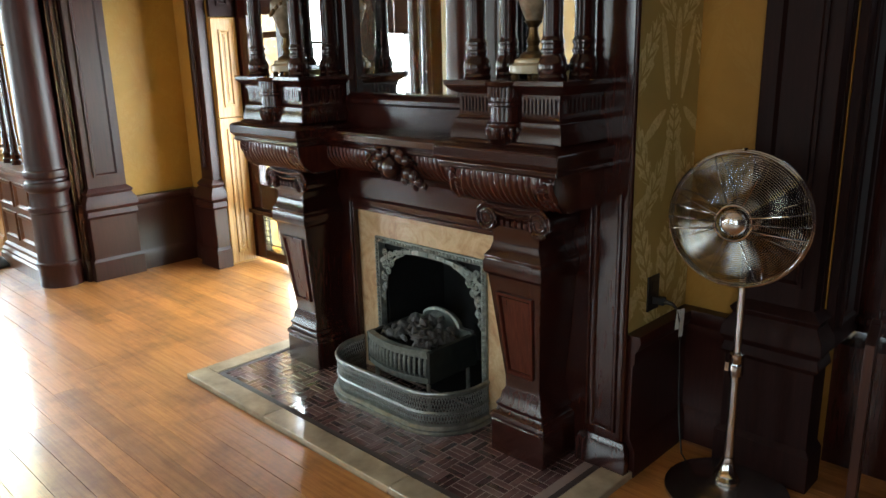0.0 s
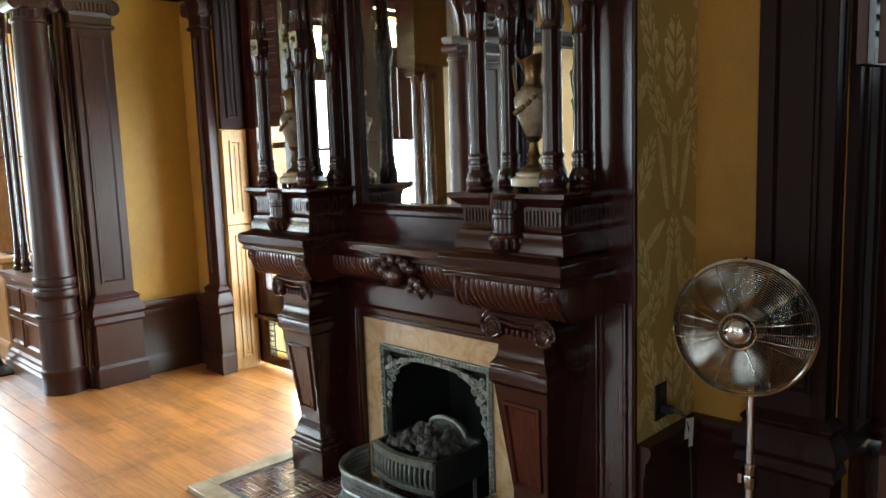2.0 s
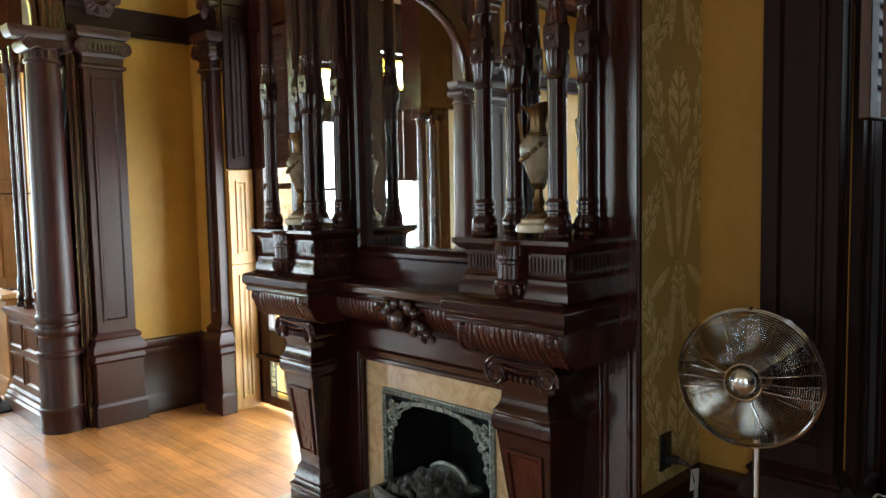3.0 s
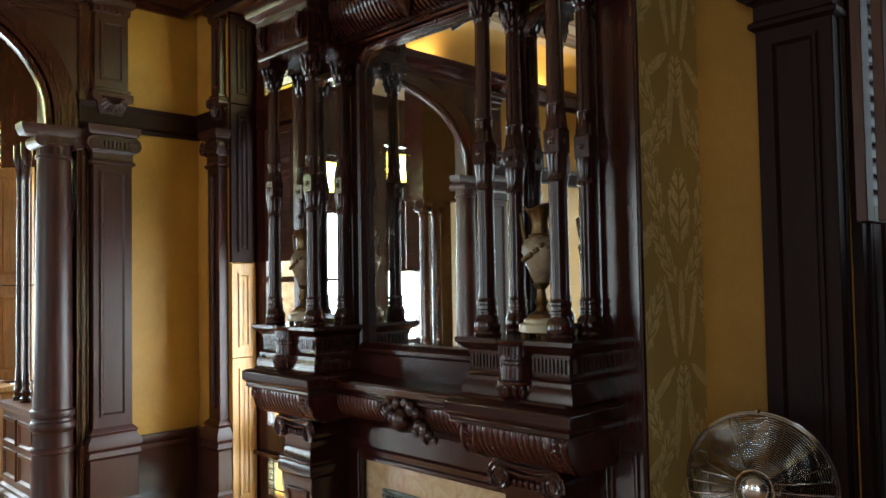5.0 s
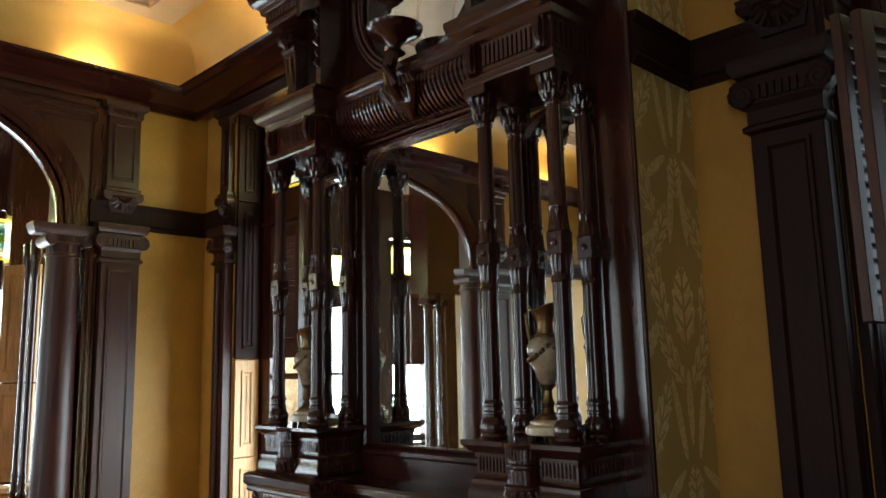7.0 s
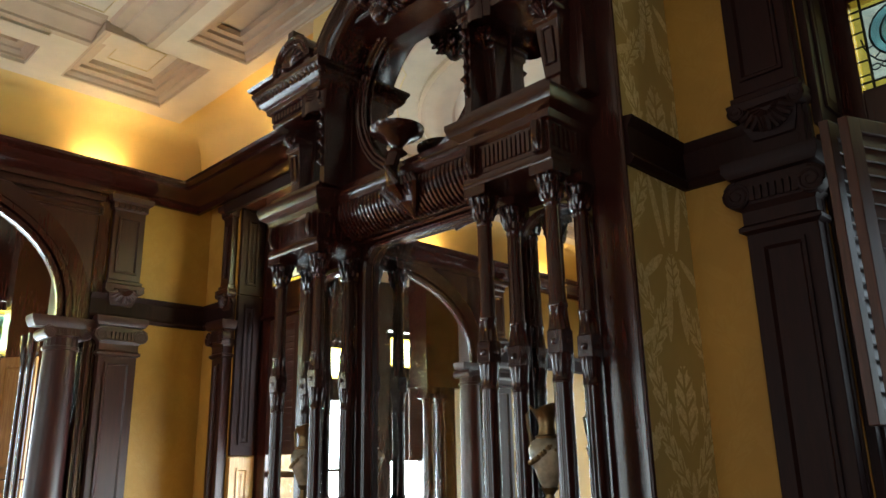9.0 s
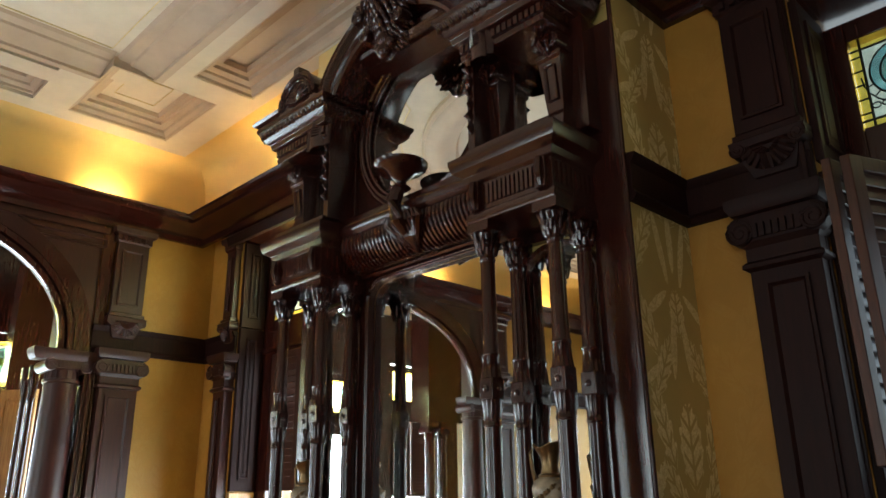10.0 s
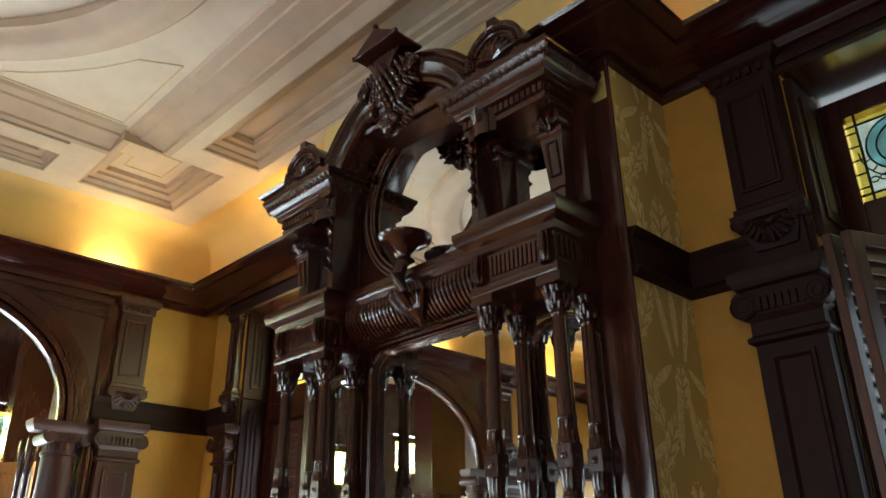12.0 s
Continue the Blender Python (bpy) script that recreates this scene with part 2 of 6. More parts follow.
# ---- mesh helpers ----
def box(bm, x0, x1, y0, y1, z0, z1):
    v = [bm.verts.new((x, y, z)) for z in (z0, z1) for x, y in ((x0, y0), (x1, y0), (x1, y1), (x0, y1))]
    for f in ((3, 2, 1, 0), (4, 5, 6, 7), (0, 1, 5, 4), (1, 2, 6, 5), (2, 3, 7, 6), (3, 0, 4, 7)):
        bm.faces.new([v[i] for i in f])
    return bm


def sweep(bm, prof, pts, closed=False, cap=True):
    """A moulding: profile (out, z) carried along the plan line pts, out to the right of its run, with mitred corners."""
    n = len(pts)
    rows = []
    for i, (x, y) in enumerate(pts):
        a = Vector(pts[i]) - Vector(pts[i - 1]) if i or closed else None
        b = Vector(pts[(i + 1) % n]) - Vector(pts[i]) if i < n - 1 or closed else None
        ds = [d.normalized() for d in (a, b) if d is not None]
        ns = [Vector((d.y, -d.x)) for d in ds]
        m = ns[0] if len(ns) == 1 else (ns[0] + ns[1]) / max(0.2, 1 + ns[0].dot(ns[1]))
        rows.append([bm.verts.new((x + m.x * o, y + m.y * o, z)) for o, z in prof])
    k = len(prof)
    for i in range(n if closed else n - 1):
        r, s = rows[i], rows[(i + 1) % n]
        for j in range(k):
            q = (j + 1) % k
            bm.faces.new((r[j], s[j], s[q], r[q]))
    if cap and not closed:
        bm.faces.new(rows[0])
        bm.faces.new(rows[-1][::-1])
    return bm


def lathe(bm, prof, cx=0, cy=0, n=24, z0=0.0, flute=0, depth=0.0, zr=(0, 0)):
    """A turned shape: (radius, z) rows round a vertical axis; flute: ridges cut between the heights zr."""
    rows = []
    for r, z in prof:
        ring = []
        for i in range(n):
            a = 2 * math.pi * i / n
            rr = r
            if flute and zr[0] <= z <= zr[1]:
                rr = r * (1 - depth * (0.5 - 0.5 * math.cos(flute * a)))
            ring.append(bm.verts.new((cx + rr * math.cos(a), cy + rr * math.sin(a), z0 + z)))
        rows.append(ring)
    for r, s in zip(rows, rows[1:]):
        for i in range(n):
            bm.faces.new((r[i], r[(i + 1) % n], s[(i + 1) % n], s[i]))
    bm.faces.new(rows[0][::-1])
    bm.faces.new(rows[-1])
    return bm


def tube(bm, pts, r, n=6, closed=False):
    pts = [Vector(p) for p in pts]
    m = len(pts)
    rows = []
    for i, p in enumerate(pts):
        a, b = pts[i - 1] if i or closed else p, pts[(i + 1) % m] if i < m - 1 or closed else p
        d = (b - a).normalized()
        up = Vector((0, 0, 1)) if abs(d.z) < 0.9 else Vector((1, 0, 0))
        u = d.cross(up).normalized()
        w = u.cross(d)
        rr = r[i] if isinstance(r, (list, tuple)) else r
        rows.append([bm.verts.new(p + (u * math.cos(2 * math.pi * k / n) + w * math.sin(2 * math.pi * k / n)) * rr) for k in range(n)])
    for i in range(m if closed else m - 1):
        q, s = rows[i], rows[(i + 1) % m]
        for k in range(n):
            bm.faces.new((q[k], q[(k + 1) % n], s[(k + 1) % n], s[k]))
    if not closed:
        bm.faces.new(rows[0][::-1])
        bm.faces.new(rows[-1])
    return bm


def prism(bm, outline, to3, depth):
    """A board of the 2D outline, from to3(u, v, 0) to to3(u, v, depth)."""
    a = [bm.verts.new(to3(u, v, 0)) for u, v in outline]
    b = [bm.verts.new(to3(u, v, depth)) for u, v in outline]
    n = len(a)
    bm.faces.new(a)
    bm.faces.new(b[::-1])
    for i in range(n):
        bm.faces.new((a[i], b[i], b[(i + 1) % n], a[(i + 1) % n]))
    return bm


def ring_board(bm, outer, inner, to3, depth):
    """A board between two outlines with the same number of points."""
    n = len(outer)
    rows = [[bm.verts.new(to3(u, v, d)) for u, v in line] for line, d in ((outer, 0), (inner, 0), (inner, depth), (outer, depth))]
    for k in range(4):
        r, s = rows[k], rows[(k + 1) % 4]
        for i in range(n):
            bm.faces.new((r[i], r[(i + 1) % n], s[(i + 1) % n], s[i]))
    return bm


def finish(name, bm, mat, bevel=0.0, smooth=True):
    bmesh.ops.remove_doubles(bm, verts=bm.verts, dist=0.00005)
    bmesh.ops.recalc_face_normals(bm, faces=bm.faces)
    me = bpy.data.meshes.new(name)
    bm.to_mesh(me)
    bm.free()
    me.materials.append(mat)
    if smooth:
        me.shade_smooth()
        me.set_sharp_from_angle(angle=radians(35))
    ob = new(name, me)
    if bevel:
        b = ob.modifiers.new("bevel", "BEVEL")
        b.width, b.segments, b.limit_method, b.angle_limit = bevel, 2, "ANGLE", radians(40)
    return ob


def setting(name, bm, mat, label, category, bevel=0.0):
    return tagged(finish(name, bm, mat, bevel), label, category, kind="structure")


def thing(name, x, y, z, label, category, group=""):
    ob = new(name)
    ob.location = (x, y, z)
    ob.empty_display_size = 0.1
    return tagged(ob, label, category, group)


def bmn():
    return bmesh.new()


def at_y(y, s=1):
    return lambda u, v, d: (u, y + s * d, v)


def at_x(x, s=1):
    return lambda u, v, d: (x + s * d, u, v)


def rect_frame(bm, to3, u0, u1, v0, v1, w, depth):
    return ring_board(bm, [(u0, v0), (u1, v0), (u1, v1), (u0, v1)], [(u0 + w, v0 + w), (u1 - w, v0 + w), (u1 - w, v1 - w), (u0 + w, v1 - w)], to3, depth)


def part(name, bm, mat, parent, label="", bevel=0.0, smooth=True):
    ob = finish(name, bm, mat, bevel, smooth)
    ob.parent = parent
    ob.matrix_parent_inverse = Matrix.Translation(-parent.location)
    if label:
        tagged(ob, label)
    return ob


def place_n(y0):
    """Wall that faces -y: u runs along x, o stands out from the wall."""
    return lambda u, o, z: (u, y0 - o, z)


def place_w(x0):
    """Wall that faces +x: u runs along y."""
    return lambda u, o, z: (x0 + o, u, z)


def pbox(bm, P, u0, u1, o0, o1, z0, z1):
    v = [bm.verts.new(P(u, o, z)) for z in (z0, z1) for u, o in ((u0, o0), (u1, o0), (u1, o1), (u0, o1))]
    for f in ((3, 2, 1, 0), (4, 5, 6, 7), (0, 1, 5, 4), (1, 2, 6, 5), (2, 3, 7, 6), (3, 0, 4, 7)):
        bm.faces.new([v[i] for i in f])
    return bm


def prow(bm, P, u0, u1, prof, o0=0.0, sub=0.0):
    """A horizontal moulding with returned ends on a short run u0..u1: profile (out, z)."""
    loops = []
    for o, z in prof:
        g = o - sub
        loops.append([bm.verts.new(P(*q)) for q in ((u0 - g, o0, z), (u0 - g, o0 + o, z), (u1 + g, o0 + o, z), (u1 + g, o0, z))])
    for r, s in zip(loops, loops[1:]):
        for i in range(4):
            bm.faces.new((r[i], r[(i + 1) % 4], s[(i + 1) % 4], s[i]))
    bm.faces.new(loops[0][::-1])
    bm.faces.new(loops[-1])
    return bm


def pframe(bm, P, u0, u1, z0, z1, w, o0, o1, o2=None):
    """A raised panel moulding with a sloping inner edge."""
    o2 = o0 if o2 is None else o2
    rings = []
    for d, o in ((0, o0), (0, o1), (w * 0.5, o1), (w, o2)):
        rings.append([bm.verts.new(P(u, o, z)) for u, z in ((u0 + d, z0 + d), (u1 - d, z0 + d), (u1 - d, z1 - d), (u0 + d, z1 - d))])
    for r, s in zip(rings, rings[1:]):
        for i in range(4):
            bm.faces.new((r[i], r[(i + 1) % 4], s[(i + 1) % 4], s[i]))
    return bm


def spiral(bm, P, u, z, o0, o1, r, turns=2.2, sense=1, thick=0.3, start=90):
    """An ionic scroll: a disc with a raised spiral rope on its face."""
    n = 20
    a = [bm.verts.new(P(u + 0.93 * r * math.cos(2 * math.pi * k / n), o0, z + 0.93 * r * math.sin(2 * math.pi * k / n))) for k in range(n)]
    b = [bm.verts.new(P(u + 0.93 * r * math.cos(2 * math.pi * k / n), o1, z + 0.93 * r * math.sin(2 * math.pi * k / n))) for k in range(n)]
    bm.faces.new(a)
    bm.faces.new(b[::-1])
    for k in range(n):
        bm.faces.new((a[k], b[k], b[(k + 1) % n], a[(k + 1) % n]))
    pts, rad = [], []
    m = int(turns * 14)
    for k in range(m + 1):
        f = k / m
        t = radians(start) + sense * f * turns * 2 * math.pi
        q = r * (1 - 0.8 * f)
        pts.append(P(u + q * math.cos(t), o1, z + q * math.sin(t)))
        rad.append(r * thick * (1 - 0.55 * f) * 0.5)
    tube(bm, pts, rad, 6)
    return bm


def gadroon(bm, u0, u1, curve, pitch, relief, P, slant=0.0, sub=6):
    """A band of rounded reeds over the section curve (out, z), from u0 to u1."""
    nu = max(1, round((u1 - u0) / pitch)) * sub
    k = len(curve)
    grid = []
    for j, (o, z) in enumerate(curve):
        a, b = curve[max(0, j - 1)], curve[min(k - 1, j + 1)]
        to, tz = b[0] - a[0], b[1] - a[1]
        ln = math.hypot(to, tz) or 1
        no, nz = tz / ln, -to / ln
        f = j / (k - 1)
        fade = min(1, 6 * f, 6 * (1 - f))
        row = []
        for i in range(nu + 1):
            u = u0 + (u1 - u0) * i / nu
            ph = (i / sub + slant * f) % 1.0
            h = relief * fade * (min(1, 2 * min(ph, 1 - ph) / 0.5) ** 0.6 - 0.5)
            row.append(bm.verts.new(P(u, o + no * h, z + nz * h)))
        grid.append(row)
    for r, s in zip(grid, grid[1:]):
        for i in range(nu):
            bm.faces.new((r[i], r[i + 1], s[i + 1], s[i]))
    return bm


def arc(c, r, a0, a1, n):
    return [(c[0] + r * math.cos(radians(a0 + (a1 - a0) * i / n)), c[1] + r * math.sin(radians(a0 + (a1 - a0) * i / n))) for i in range(n + 1)]


# ---- structure: floor and walls ----
AX0, ALC_X, ALC_Y0, ALC_Y1 = XL - 0.16, -8.2, -4.4, 2.75   # the room beyond the arch
setting("subfloor", box(bmn(), ALC_X - 0.4, XR + 0.3, -4.8, 3.4, -0.12, -0.022), GROUT, "dark underfloor below the boards", "floor")


def wall(name, x0, x1, y0, y1, z0, z1, mat, label):
    return setting(name, box(bmn(), x0, x1, y0, y1, z0, z1), mat, label, "wall")


WIN0, WIN1 = -4.65, FX0            # window bay beside the chimney breast
RW0, RW1 = -0.70, 0.95             # window on the other side
YWL = 2.68                         # the wall left of the chimney stands a little deeper
wall("wall_north_1", XL - 0.4, WIN0, YWL, 3.1, 0, 4.3, WALL_X, "ochre papered wall at the room's corner")
wall("wall_north_2", WIN0, WIN1, YW, 3.1, 3.42, 4.3, MAHOG, "dark panelled wall above the window")
wall("wall_north_3", FX1, RW0, YW, 3.0, 0, 4.3, WALL_X, "ochre papered wall beside the chimney breast")
wall("wall_north_4", RW0, RW1, YW, 3.0, 3.36, 4.3, MAHOG, "dark panelled wall above the window")
wall("wall_north_5", RW0, RW1, 2.72, 3.0, 0, 0.45, MAHOG, "dark wooden panel below the window")
# unseen walls, made dark so that right-facing wood reflects little light
wall("wall_north_6", RW1, XR, YW, 3.0, 0, 4.3, MAHOG_DULL_SHADE, "unseen wall beyond the window, dark to dim reflections")
wall("wall_east", XR, XR + 0.3, YB - 0.3, 3.0, 0, 4.3, MAHOG_DULL_SHADE, "unseen far wall, dark to dim reflections")
SOUTH = (-4.4, -1.2, 1.7)                # unseen tall windows added opposite the fireplace to light it
bm = bmn()
x = XL - 0.4
for c in SOUTH:
    box(bm, x, c - 0.55, YB - 0.3, YB, 0, 4.3)
    box(bm, c - 0.55, c + 0.55, YB - 0.3, YB, 0, 0.6)
    box(bm, c - 0.55, c + 0.55, YB - 0.3, YB, 2.9, 4.3)
    x = c + 0.55
box(bm, x, XR, YB - 0.3, YB, 0, 4.3)
setting("wall_south", bm, WALL_X, "unseen ochre papered wall with added windows opposite the fireplace", "wall")

bm = bmn()
for q in ((FX0, -2.47, YM + 0.03, 3.0, 0, 4.3), (-1.78, FX1, YM + 0.03, 3.0, 0, 4.3), (-2.47, -1.78, YM + 0.03, 3.0, 0.66, 4.3), (FX1 - 0.01, FX1, YM + 0.002, YM + 0.03, 0, 3.48), (FX0, FX0 + 0.01, YM + 0.002, YM + 0.03, 0, 3.48)):
    box(bm, *q)
setting("chimney_breast", bm, DAMASK, "chimney breast papered in gold and olive damask", "wall")
bm = bmn()
box(bm, -2.47, -1.78, 2.56, 2.60, 0, 0.66)
box(bm, -2.475, -2.42, YM + 0.045, 2.56, 0, 0.66)
box(bm, -1.83, -1.775, YM + 0.045, 2.56, 0, 0.66)
box(bm, -2.42, -1.83, YM + 0.045, 2.56, 0.60, 0.665)
box(bm, -2.42, -1.83, YM + 0.02, 2.56, -0.01, 0.012)
setting("firebox", bm, SOOT, "soot-black empty firebox", "fireplace")

# the wall with the wide arch
ACY, ARX, ARZ, SPR = 0.235, 1.405, 0.80, 2.57


def arch_line(grow=0.0, n=36):
    pts = []
    for i in range(n + 1):
        t = math.pi * i / n
        c, s = math.cos(t), math.sin(t)
        e = 2 / 2.35
        pts.append((ACY + (ARX + grow) * math.copysign(abs(c) ** e, c), SPR + (ARZ + grow) * abs(s) ** e))
    return pts


JN, JS = 1.845, 2 * ACY - 1.845
bm = bmn()
line = arch_line()
for (a, b) in zip(line, line[1:]):
    v = [bm.verts.new((x, y, z)) for x in (XL, XL - 0.03) for y, z in (a, b, (b[0], 4.3), (a[0], 4.3))]
    for f in ((0, 1, 2, 3), (7, 6, 5, 4), (0, 4, 5, 1)):
        bm.faces.new([v[i] for i in f])
box(bm, XL - 0.14, XL, line[0][0], JN, SPR, 4.3)
box(bm, XL - 0.14, XL, JS, line[-1][0], SPR, 4.3)
setting("wall_west_1", bm, MAHOG_SATIN, "dark mahogany spandrel wall over a wide arch", "wall")
setting("trim_jamb", box(bmn(), AX0 - 0.01, XL + 0.012, JN - 0.012, JN - 0.001, 0, SPR), MAHOG, "dark mahogany jamb beside the arch", "trim")
bm = bmn()
box(bm, XL + 0.0005, XL + 0.014, JN + 0.001, 1.925, 0, FRZ - 0.02)
box(bm, XL + 0.014, XL + 0.03, JN + 0.012, JN + 0.034, 0, SPR)
box(bm, XL + 0.014, XL + 0.024, JN + 0.046, JN + 0.060, 0, SPR)
setting("trim_jamb_face", bm, MAHOG, "moulded mahogany strip between arch and pilaster", "trim", 0.003)
wall("wall_west_2", AX0, XL, JN, YWL + 0.1, 0, 4.3, WALL_Y, "ochre papered wall beside the arch")
wall("wall_west_3", AX0, XL, YB, JS, 0, 4.3, WALL_Y, "ochre papered wall beyond the arch")
bm = bmn()
for g0, g1, o in ((0.0, 0.035, 0.03), (0.05, 0.085, 0.045), (0.10, 0.20, 0.02)):
    a, b = arch_line(g0), arch_line(g1)
    for i in range(len(a) - 1):
        v = [bm.verts.new((XL + d, y, z)) for d in (0, o) for y, z in (a[i], a[i + 1], b[i + 1], b[i])]
        for f in ((4, 5, 6, 7), (0, 1, 5, 4), (3, 7, 6, 2)):
            bm.faces.new([v[k] for k in f])
setting("trim_arch", bm, MAHOG, "moulded mahogany archivolt with polished rounds", "trim")
# spandrel panel mouldings
bm = bmn()
P = place_w(XL)
pframe(bm, P, 1.08 + 0.78, 1.13, 3.30, 3.37, 0.02, 0, 0.018)
pbox(bm, P, 0.0, 1.87, 0.0, 0.03, 3.40, 3.44)
setting("trim_spandrel", bm, MAHOG_SATIN, "dark rail above the arch", "trim")

# mouldings that run round the room
ROUND = [(XL, YB), (XL, YW), (FX0 - 1.585, YW), (FX0, YW), (FX0, YM + 0.03), (FX1, YM + 0.03), (FX1, YW), (XR, YW), (XR, YB), (XL, YB)]
crown = [(0, FRZ - 0.02), (0.03, FRZ - 0.02), (0.03, FRZ + 0.02), (0.07, FRZ + 0.03), (0.10, FRZ + 0.06), (0.19, FRZ + 0.085), (0.19, FRZ + 0.10), (0.255, FRZ + 0.105), (0.265, CROWN), (0, CROWN + 0.01)]
setting("trim_crown", sweep(bmn(), crown, ROUND[:-1], closed=True), MAHOG_H, "deep polished mahogany crown moulding with a light ledge", "trim")
cove = [(0, CROWN + 0.011), (0.012, CROWN + 0.011), (0.02, 3.80), (0.06, 3.94), (0.14, 4.03), (0.26, 4.075), (0.42, 4.085), (0.42, 4.30), (0, 4.30)]
# the head takes the cove's yellow, so the glow there is in its colour
setting("chimney_head", box(bmn(), FX0 - 0.004, FX1 + 0.004, YM + 0.012, YW + 0.1, CROWN + 0.02, 4.19), COVE, "plastered head of the chimney breast, coloured yellow for the cove's glow", "wall")
setting("cove", sweep(bmn(), cove, [(XL, YB), (XL, YW), (XR, YW), (XR, YB)], closed=True), COVE, "warm lit plaster cove above the crown", "ceiling")

band = [(0, BAND0), (0.02, BAND0), (0.035, BAND0 + 0.02), (0.02, BAND0 + 0.04), (0.02, BAND1 - 0.04), (0.03, BAND1 - 0.03), (0.04, BAND1 - 0.005), (0, BAND1)]
frieze = [(0, FRZ - 0.04), (0.025, FRZ - 0.04), (0.025, FRZ - 0.018), (0, FRZ - 0.018)]
dado = [(0, 0), (0.05, 0), (0.05, 0.10), (0.035, 0.13), (0.028, 0.14), (0.028, DADO - 0.11), (0.035, DADO - 0.10), (0.035, DADO - 0.06), (0.045, DADO - 0.05), (0.055, DADO - 0.02), (0.05, DADO), (0, DADO)]
for k, run in enumerate(([(XL, JN), (XL, YWL), (WIN0, YWL)], [(FX1, YM + 0.010), (FX1, YW), (RW0, YW)], [(RW1, YW), (XR, YW), (XR, YB), (XL, YB), (XL, JS)])):
    setting("trim_band_%d" % (k + 1), sweep(bmn(), band, run), MAHOG_DULL_SHADE, "dark mahogany rail across the wall", "trim")
    setting("wainscot_%d" % (k + 1), sweep(bmn(), dado, run), MAHOG_SATIN, "low dark mahogany wainscot with moulded cap", "wainscot")


def pilaster(P, u, w, front, label, corbel=True, upper_w=0.23, mat=None):
    """A two-stage panelled pilaster: base, shaft, ionic capital, drop corbel and upper shaft."""
    x, y, z = P(u, 0, 0)
    t = thing("pilaster", x, y, z, label, "pilaster", "panelled wall pilasters")
    h = w / 2
    mat = mat or MAHOG_SATIN
    b = bmn()
    prow(b, P, u - h, u + h, [(front + 0.045, 0), (front + 0.045, 0.13), (front + 0.03, 0.15), (front + 0.03, DADO - 0.1), (front + 0.045, DADO - 0.085), (front + 0.035, DADO - 0.05), (front + 0.05, DADO - 0.03), (front + 0.045, DADO + 0.01), (front + 0.02, DADO + 0.05), (front + 0.03, DADO + 0.07), (front + 0.0, DADO + 0.10)], 0.0, front)
    part("base", b, mat, t, bevel=0.003)
    b = bmn()
    pbox(b, P, u - h, u + h, 0, front, DADO + 0.09, 2.41)
    part("shaft", b, mat, t, bevel=0.004)
    b = bmn()
    pframe(b, P, u - h + 0.045, u + h - 0.045, DADO + 0.17, 2.30, 0.022, front, front + 0.012, front - 0.001)
    part("panel_moulding", b, mat, t)
    b = bmn()
    prow(b, P, u - h, u + h, [(front + 0.0, 2.34), (front + 0.018, 2.35), (front + 0.018, 2.365), (front + 0.004, 2.375), (front + 0.004, 2.42), (front + 0.02, 2.44), (front + 0.02, 2.47), (front + 0.012, 2.475), (front + 0.012, 2.535), (front + 0.03, 2.54), (front + 0.045, 2.565), (front + 0.045, 2.60), (front + 0.02, 2.602)], 0.0, front)
    for s in (-1, 1):
        spiral(b, P, u + s * (h + 0.005), 2.475, front - 0.02, front + 0.032, 0.048, 2.0, -s)
    n = 7
    for i in range(n):
        q = u - h * 0.62 + 2 * h * 0.62 * i / (n - 1)
        part("dentil", pbox(bmn(), P, q - 0.009, q + 0.009, front, front + 0.03, 2.45, 2.50), mat, t)
    part("capital", b, mat, t, bevel=0.002)
    if corbel:
        hh = upper_w / 2
        for k in range(9):
            q = radians(200 + 140 * k / 8)
            b = bmn()
            tube(b, [P(u, 0.035, 2.80), P(u + hh * 0.5 * math.cos(q), 0.072, 2.80 + 0.055 * math.sin(q)), P(u + hh * 0.86 * math.cos(q), 0.055, 2.80 + 0.10 * math.sin(q))], [0.006, 0.014, 0.011], 6)
            part("shell_lobe", b, mat, t)
        b = bmn()
        prow(b, P, u - hh * 0.55, u + hh * 0.55, [(0.0, 2.675), (0.03, 2.69), (0.05, 2.74), (0.06, 2.79)], 0.0, 0.02)
        prow(b, P, u - hh, u + hh, [(0.05, 2.79), (0.07, 2.80), (0.075, 2.825), (0.06, 2.835), (0.06, 2.855), (0.03, 2.87)], 0.0, 0.055)
        for s in (-1, 1):
            spiral(b, P, u + s * hh * 0.9, 2.795, 0, 0.07, 0.032, 1.8, -s)
        part("corbel", b, mat, t)
        b = bmn()
        pbox(b, P, u - hh + 0.005, u + hh - 0.005, 0, front * 0.7, 2.86, FRZ - 0.03)
        part("upper_shaft", b, mat, t, bevel=0.004)
        b = bmn()
        pframe(b, P, u - hh + 0.04, u + hh - 0.04, 2.91, FRZ - 0.17, 0.02, front * 0.7, front * 0.7 + 0.012, front * 0.7 - 0.001)
        part("upper_panel_moulding", b, mat, t)
        b = bmn()
        g = front * 0.7
        prow(b, P, u - hh + 0.005, u + hh - 0.005, [(g, FRZ - 0.12), (g + 0.012, FRZ - 0.11), (g + 0.012, FRZ - 0.07), (g + 0.035, FRZ - 0.055), (g + 0.04, FRZ - 0.02), (g + 0.02, FRZ - 0.018)], 0.0, g)
        for i in range(5):
            q = u - hh * 0.7 + 1.4 * hh * i / 4
            part("dentil", pbox(bmn(), P, q - 0.01, q + 0.01, g, g + 0.028, FRZ - 0.105, FRZ - 0.075), mat, t)
        part("upper_capital", b, mat, t)
    return t


